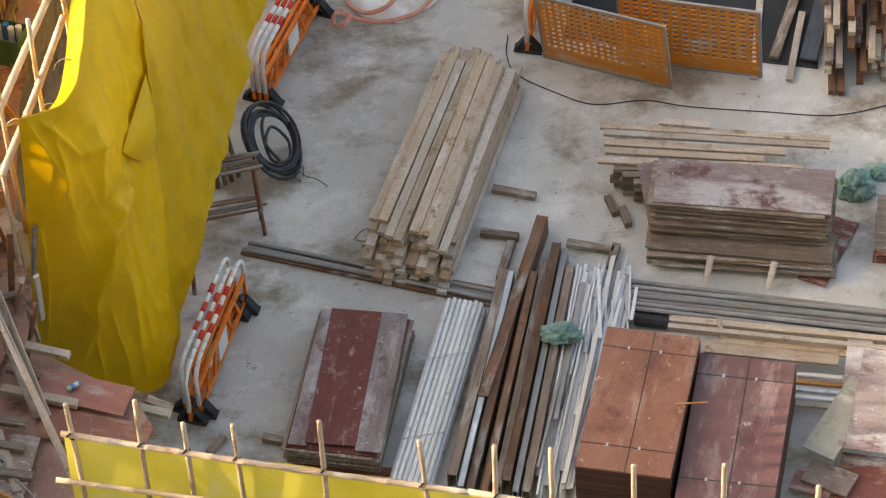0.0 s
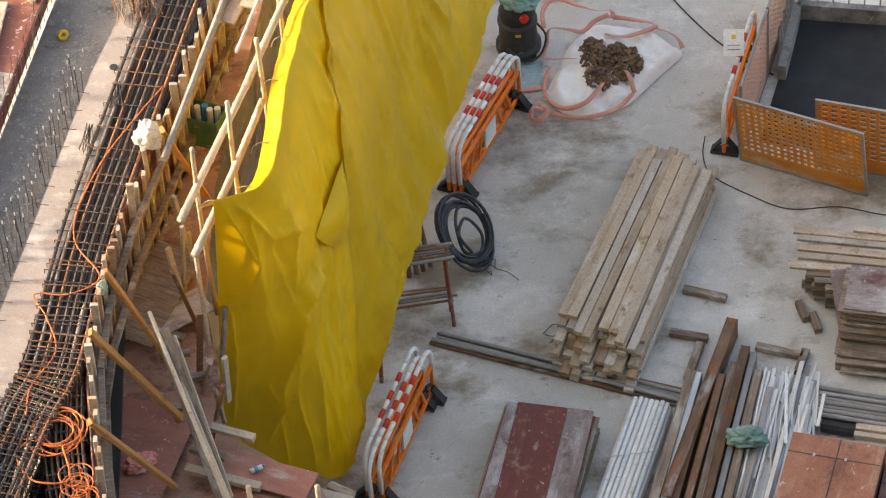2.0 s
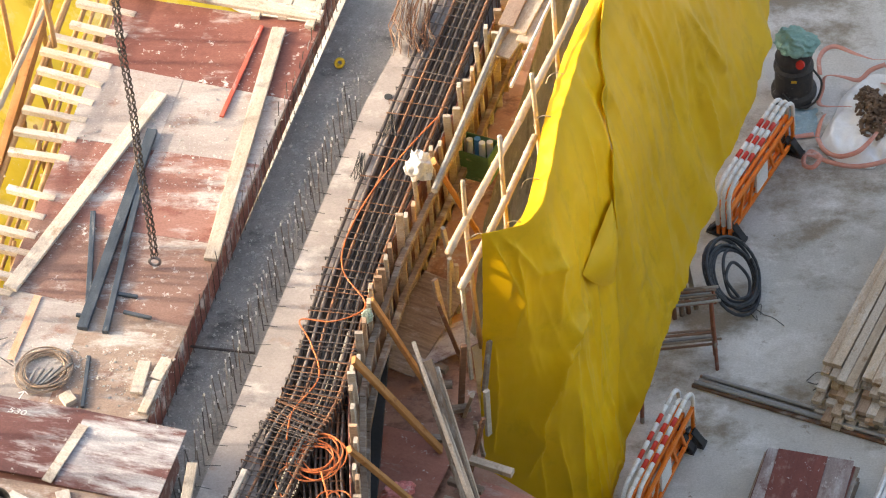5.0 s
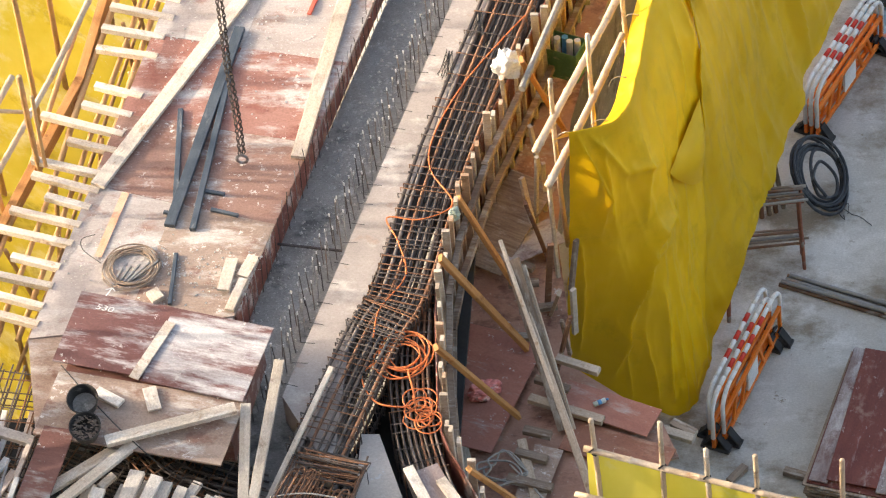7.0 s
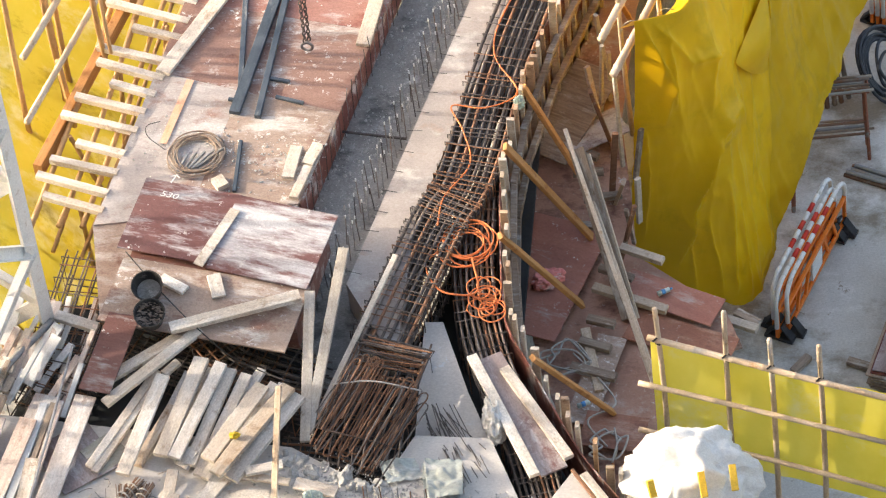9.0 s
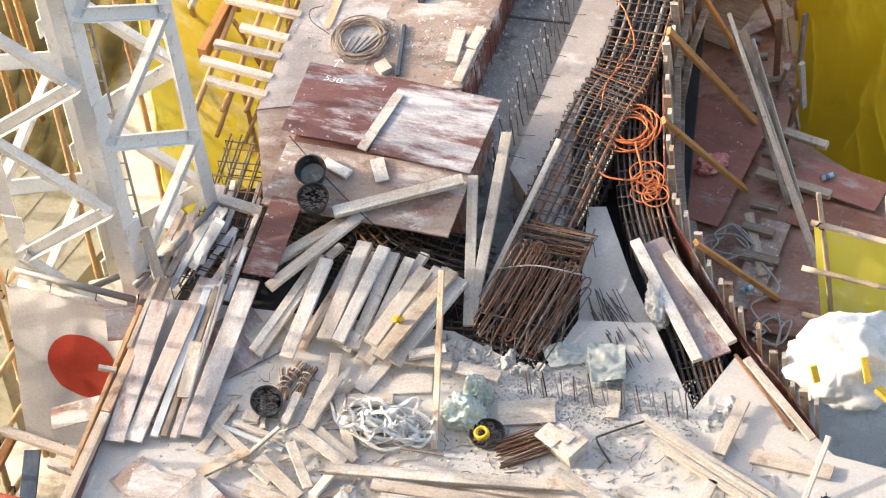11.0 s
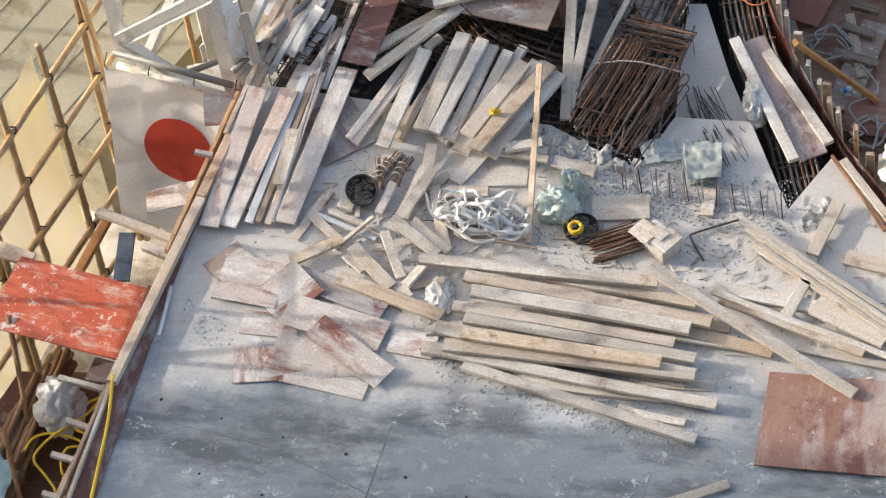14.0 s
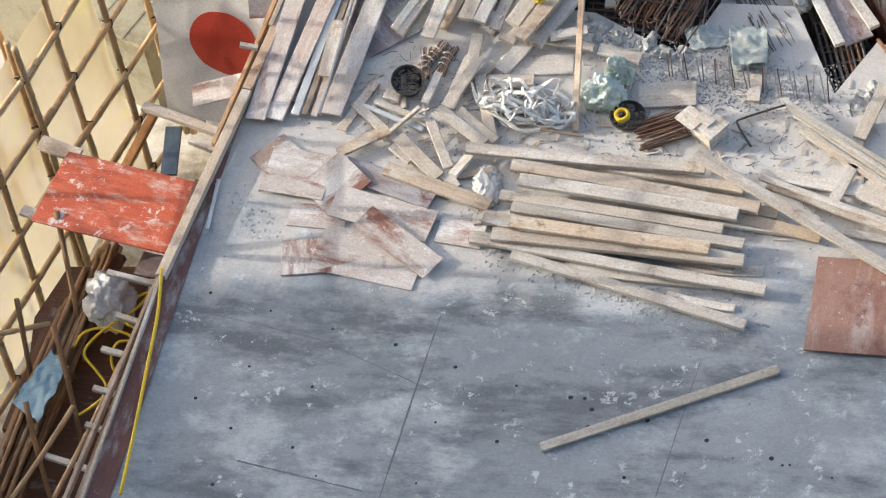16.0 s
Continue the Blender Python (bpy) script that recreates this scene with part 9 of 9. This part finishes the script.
for z in (base_z - 0.45, base_z - 0.2):
    for i in (0, 1):
        a, b = C4[i], C4[(i + 1) % 4]
        bm = bmesh.new()
        tube(bm, [a + Vector((0, -0.08, z)), b + Vector((0, -0.20 if i == 0 else -0.08, z - (0.12 if i == 0 else 0)))], 0.045, 8)
        part("collar_tube", bm, white_paint if z < 4.4 else pipe_grey, mast, smooth=True)
lad = C4[0].lerp(C4[2], 0.55)
for s_ in (-0.2, 0.2):
    bm = bmesh.new()
    tube(bm, [lad + Vector((s_, 0, 1)), lad + Vector((s_, 0, MT))], 0.02, 6)
    part("ladder_rail", bm, pipe_grey, mast)
for k in range(50):
    bm = bmesh.new()
    tube(bm, [lad + Vector((-0.2, 0, 1 + 0.3 * k)), lad + Vector((0.2, 0, 1 + 0.3 * k))], 0.012, 5)
    part("rung", bm, pipe_grey, mast)
for a, b in ((C4[0], C4[2]), (C4[1], C4[3])):
    bm = bmesh.new()
    tube(bm, [a + Vector((0, 0, 3.6)), b + Vector((0, 0, 3.9))], 0.04, 8)
    part("diagonal", bm, pipe_grey, mast)
# plates of the collar below
for k, (z, mt) in enumerate(((3.3, white_paint), (2.6, pipe_grey))):
    bm = bmesh.new()
    a, b = C4[0].lerp(C4[2], 0.3), C4[1].lerp(C4[2], 0.6)
    stick(bm, a + Vector((0, 0, z)), b + Vector((0, 0.2, z)), 0.7, 0.06, turn=20)
    part("collar_plate", bm, mt, mast)

# white banner with a red disc, hung aslant on the front of the mast
tl, tr, bl = Vector((-14.47, 32.90, 4.22)), Vector((-12.72, 32.58, 4.22)), Vector((-14.40, 32.14, 2.40))
ban = holder("banner", tl, "white banner with a red disc hung on the crane mast", "banner")
fa = (tr - tl).normalized()
dn = bl - tl
dn = (dn - fa * dn.dot(fa)).normalized()
out = dn.cross(fa).normalized()
if out.y > 0:
    out = -out


def banner_point(u, v, lift=0.0):
    """A point on the cloth: u across, v down from the upper edge."""
    sway = 0.05 * math.sin(u * 3.5 + 0.6 * v) * v * 0.4 + 0.035 * noise.noise((u * 2.2, v * 1.6, 1)) + 0.02 * (0.5 - abs(noise.noise((u * 3 + v, v * 2 - u, 6))))
    return fa * (u + 0.10 * v) + dn * v + out * (sway + lift)


bm = bmesh.new()
g = [[bm.verts.new(banner_point(-0.02 + i / 40 * 1.8, j / 40 * 2.15)) for j in range(41)] for i in range(41)]
for i in range(40):
    for j in range(40):
        bm.faces.new([g[i][j], g[i + 1][j], g[i + 1][j + 1], g[i][j + 1]])
part("cloth", bm, flag_white, ban, smooth=True)
cu, cv, R = 0.88, 0.98, 0.45
bm = bmesh.new()
rings = [[bm.verts.new(banner_point(cu + R * k / 7 * math.cos(math.pi * t / 24), cv + R * k / 7 * math.sin(math.pi * t / 24), 0.008)) for t in range(48)] for k in range(1, 8)]
for A, B in zip(rings, rings[1:]):
    for t in range(48):
        bm.faces.new([A[t], A[(t + 1) % 48], B[(t + 1) % 48], B[t]])
bm.faces.new(rings[0])
part("disc", bm, flag_red, ban, "plain red disc", smooth=True)
for u in (0.02, 0.6, 1.2, 1.74):
    bm = bmesh.new()
    tube(bm, [banner_point(u, 0.03), banner_point(u, 0.03) + out * 0.04 + Vector((0, 0, 0.1)), banner_point(u, 0.0) - out * 0.1 + Vector((0, 0, 0.22))], 0.008, 5)
    part("tie", bm, wire_dark, ban, "dark tie wire")
sheet((-13.01, 32.15, 4.75), (-12.66, 32.24, 4.70), (-13.10, 31.77, 4.60), 0.02, ply_board, label="whitened plywood piece over the slab edge")
sheet((-13.55, 30.99, 4.30), (-12.84, 31.09, 4.50), (-13.63, 30.69, 4.20), 0.02, ply_board, label="whitened plywood piece over the slab edge")
plank((-12.91, 31.23, 4.85), (-12.70, 31.23, 4.80), 0.06, 0.06, timber_pale, label="short timber end poking over the edge")
plank((-14.23, 30.94, 3.90), (-13.43, 30.73, 3.90), 0.1, 0.08, timber_tan, label="tan timber spanning to the scaffold")

# ---- left scaffold ----
# walkway board
sheet((-14.84, 29.89, 4.35), (-13.09, 29.46, 4.45), (-14.94, 28.84, 4.35), 0.03, board_orange, label="bright orange painted plywood on the scaffold", name="orange_board")
plank((-15.24, 30.05, 4.30), (-14.72, 29.88, 4.30), 0.2, 0.05, timber_tan, label="tan board end under the orange plywood")
plank((-15.25, 29.06, 4.30), (-14.94, 28.96, 4.30), 0.14, 0.05, timber_tan, label="tan board end under the orange plywood")
lp0 = Vector((-15.60, 30.73, 2.40))
lp0.z = 4.4
ldir = Vector((math.sin(radians(18)), math.cos(radians(18)), 0))
lsid = Vector((ldir.y, -ldir.x, 0))
lend = (Vector((-14.78, 33.47, 2.60)) - lp0).dot(ldir)
kend = int(lend / 0.88)
left = holder("bamboo_screen", lp0 - Vector((0, 0, 4.4)), "tall bamboo scaffold screen with pale net behind", "bamboo scaffold")
for k in range(-6, kend + 1):
    p = lp0 + ldir * 0.88 * k
    poles(left, [((p.x, p.y, 0.2), (p.x + RND.uniform(-0.1, 0.1), p.y + RND.uniform(-0.1, 0.1), 4.7 if k < -1 else 5.2))], bamboo_gold, 0.05)
    if k % 3 == 0:
        poles(left, [((p.x + 0.09, p.y, 0.2), (p.x + 0.09, p.y, 5.2))], bamboo_gold, 0.05)
for z in (0.6, 1.6, 2.6, 3.6, 4.6):
    for k in range(3):
        a = lp0 + ldir * (-5.6 + (5.6 + lend) / 3 * k) + lsid * 0.07
        b = a + ldir * ((5.6 + lend) / 3 + 0.3)
        poles(left, [((a.x, a.y, z + RND.uniform(-0.08, 0.08)), (b.x, b.y, z + RND.uniform(-0.08, 0.08)))], bamboo_gold, 0.046)
for z in (0.6, 1.6, 2.6, 3.6, 4.6):
    for k in range(-6, kend + 1):
        p = lp0 + ldir * 0.88 * k + lsid * 0.04 - left.matrix_basis.translation
        bm = bmesh.new()
        tube(bm, [Vector((p.x, p.y, z)) + lsid * 0.07 * math.cos(t) + Vector((0, 0, 0.06 * math.sin(t))) + ldir * 0.03 * math.sin(t * 2) for t in (math.pi * j / 4 for j in range(8))], 0.012, 5, closed=True)
        part("tie", bm, tie_black, left)
bm = bmesh.new()
cols = []
for i in range(61):
    p = lp0 + ldir * (-6.5 + (5.7 + lend) * i / 60) - lsid * 0.35 - left.matrix_basis.translation
    col = []
    for j in range(26):
        v = j / 25
        d = 0.08 * noise.noise((i * 0.14, v * 3, 2)) + 0.03 * noise.noise((i * 0.5, v * 9, 7))
        col.append(bm.verts.new(Vector((p.x, p.y, 4.5 * (1 - v))) - lsid * (d - 0.9 * v * 0)))
    cols.append(col)
for i in range(60):
    for j in range(25):
        bm.faces.new([cols[i][j], cols[i + 1][j], cols[i + 1][j + 1], cols[i][j + 1]])
part("net", bm, net_pale, left, "pale yellow mesh net", smooth=True)

# ground boards and clutter between scaffold and slab
slab("lower_walkway", [(-14.90, 25.76, 3.20), (-15.16, 28.28, 3.20), (-14.90, 29.03, 3.20), (-13.87, 29.10, 3.20), (-14.03, 25.82, 3.20)], 3.12, 3.18, timber_dark, "dark boarded walkway of the left scaffold", "walkway", "structure")
for k in range(90):
    a = Vector((-14.18, 28.87, 3.50)).lerp(Vector((-14.79, 27.78, 3.50)), RND.random()) + Vector((0, 0.4, RND.uniform(-0.2, 0.2)))
    d = (k1 - k0).normalized()
    a = a + d * RND.choice((0, 0, 0.8, 1.8))
    b = a + d * RND.uniform(1.6, 3.2)
    poles(left, [(a, b)], bamboo_brown, RND.uniform(0.025, 0.038))
for a, b in (((-14.04, 28.25, 4.30), (-13.47, 28.13, 4.30)), ((-13.85, 27.73, 4.20), (-13.53, 27.64, 4.20)), ((-13.96, 27.32, 4.10), (-13.57, 27.23, 4.10)), ((-13.98, 26.84, 4.00), (-13.66, 26.77, 4.00)), ((-14.38, 25.95, 3.90), (-13.82, 25.80, 3.90)), ((-13.97, 26.34, 4.00), (-13.73, 26.28, 4.00))):
    plank(a, b, 0.07, 0.06, timber_grey, "crosspiece", "short grey timber tying the scaffold to the slab", "crosspiece", "scaffold crosspieces")
for a, b in (((-14.79, 28.98, 4.40), (-14.38, 27.63, 3.30)), ((-14.55, 27.50, 4.20), (-14.11, 26.31, 3.30)), ((-14.66, 26.45, 4.20), (-14.36, 25.67, 3.40)), ((-15.00, 27.72, 4.40), (-14.88, 27.13, 3.40))):
    poles(left, [(a, b)], bamboo_brown, 0.035)
for a, b in (((-14.19, 26.62, 3.90), (-14.65, 25.34, 3.90)), ((-15.24, 27.49, 4.00), (-14.70, 27.74, 3.90)), ((-13.75, 27.27, 3.90), (-14.16, 25.38, 3.90))):
    poles(left, [(a, b)], bamboo_gold, 0.035)
cloth("white_sack", (-14.10, 28.22, 3.62), 0.30, 0.34, 0.30, cloth_white, "half-open white sack on the scaffold poles", "sack", 83, 20, 1.6)
bm = bmesh.new()
hose_line = [(-14.40, 27.55), (-14.32, 27.70), (-14.13, 27.80), (-13.85, 27.79), (-13.71, 27.72), (-13.73, 27.66), (-13.88, 27.60), (-13.93, 27.43), (-13.87, 27.28), (-13.80, 27.50), (-13.72, 27.80), (-13.83, 27.87), (-13.91, 28.08), (-13.86, 28.27), (-13.67, 28.37), (-13.80, 28.05), (-14.10, 27.75), (-14.27, 27.47), (-14.09, 27.26), (-13.93, 27.06), (-13.91, 26.85), (-14.01, 26.71), (-14.16, 26.62)]
tube(bm, smooth_path([Vector((x, y, 3.74 + 0.05 * math.sin(k * 1.3))) for k, (x, y) in enumerate(hose_line)], 7), 0.017, 7)
make("yellow_hose", bm, hose_yellow, label="tangled yellow hose on the scaffold poles", category="hose", smooth=True)
drape("blue_cloth", [(-14.95, 26.66, 3.82), (-14.62, 27.40, 3.86), (-14.38, 27.20, 3.82), (-14.58, 26.40, 3.80)], cloth_blue, "crumpled pale blue plastic cloth over the scaffold poles", "cloth", 0.10, 24, 3.0)
plank((-14.81, 28.22, 3.50), (-15.03, 26.50, 3.50), 0.16, 0.1, timber_dark, label="dark brown timber along the scaffold")
plank((-14.15, 28.97, 3.60), (-14.74, 27.07, 3.50), 0.1, 0.1, timber_dark, label="dark brown timber along the scaffold")
sheet((-13.79, 28.83, 3.90), (-13.47, 28.77, 3.90), (-14.00, 28.53, 3.90), 0.02, ply_grey, label="grey plywood scrap on the scaffold")
plank((-13.72, 30.51, 4.10), (-13.68, 29.88, 4.00), 0.2, 0.04, steel_blue, label="dark board between the scaffold and the slab")
for a, b, mt in (((-14.07, 30.67, 4.30), (-13.06, 30.32, 4.30), timber_tan), ((-13.44, 30.25, 4.25), (-12.78, 29.97, 4.30), timber_pale), ((-14.11, 30.92, 3.80), (-14.38, 30.20, 3.60), timber_warm)):
    plank(a, b, 0.11, 0.08, mt, "crosspiece", "timber spanning between scaffold and slab", "crosspiece", "scaffold crosspieces")

# reinforcement and site cabin between mast and deck
cage([(-11.66, 35.20, 4.40), (-11.83, 33.74, 4.40), (-12.10, 32.84, 4.40)], 0.75, 0.5, 6, 0.16, "dark steel bars rising beside the mast", 0.01)
cage([(-12.41, 33.70, 4.30), (-11.80, 33.47, 4.30), (-11.35, 33.32, 4.30)], 0.6, 0.4, 5, 0.2, "dark steel bars crossing at the mast", 0.01)
for k in range(30):
    a = Vector((-11.94, 33.16, 4.45)) + Vector((RND.uniform(-0.7, 0.4), RND.uniform(-0.6, 0.7), RND.uniform(-0.25, 0.05)))
    plank(a, a + Vector((0.15 + RND.uniform(-0.1, 0.2), RND.uniform(0.4, 0.8), RND.uniform(0, 0.25))), RND.choice((0.07, 0.1, 0.16)), 0.03, RND.choice((ply_board, timber_pink, timber_pale, steel_light)), "batten", "whitened batten in the clutter by the mast", "batten", "battens by the mast")
plank((-11.94, 34.05, 4.60), (-11.40, 33.87, 4.60), 0.14, 0.07, timber_pale, label="thick pale timber end by the mast")
cab = holder("site_cabin", (-16.36, 36.77, 0.00), "low cream cabin roof seen below the scaffold", "cabin", yaw=-25)
bm = bmesh.new()
box(bm, -0.4, 2.4, -2.4, 0.6, 0, 1.5, 0.03)
part("body", bm, cabin_cream, cab)
for k in range(6):
    bm = bmesh.new()
    box(bm, -0.015, 0.015, -2.42, 0.62, 1.5, 1.51, 0.004, m=Matrix.Translation((-0.2 + 0.45 * k, 0, 0)))
    part("rib", bm, cabin_cream, cab)

# small things on the planks and sheets
can = cloth("crushed_can", (-9.42, 32.05, 4.86), 0.06, 0.04, 0.05, hose_yellow, "crushed yellow can lying on the planks", "can", 71)
bm = bmesh.new()
tube(bm, smooth_path([raised((-11.23, 35.08, 4.58)), raised((-10.71, 34.47, 4.58)), raised((-10.13, 33.85, 4.60)), (-9.60, 33.34, 4.70), (-8.90, 32.97, 4.75)], 6), 0.008, 5)
make("thin_cable", bm, wire_dark, label="thin dark cable trailing over the deck edge", category="cable", smooth=True)
base = raised((-10.93, 35.95, 4.62))
face = bpy.data.curves.new("chalk_number", "FONT")
face.body, face.size, face.extrude = "530", 0.16, 0.001
ob = new("chalk_number", face)
ob.data.materials.append(paper_white)
ob.matrix_basis = Matrix.Translation(base + Vector((0, 0, 0.03))) @ pose(0, 0, 0, -18, 0, -14)
tagged(ob, "white chalk number written on the dark sheet", "chalk mark")
bm = bmesh.new()
for a, b in (((0.12, 0.2, 0.01), (0.16, 0.38, -0.05)), ((0.16, 0.38, -0.05), (0.09, 0.33, -0.03)), ((0.16, 0.38, -0.05), (0.21, 0.31, -0.03))):
    stick(bm, Vector(a), Vector(b), 0.018, 0.004)
make("chalk_arrow", bm, paper_white, None, Matrix.Translation(base + Vector((0, 0, 0.03))), "white chalk arrow on the dark sheet", "chalk mark")
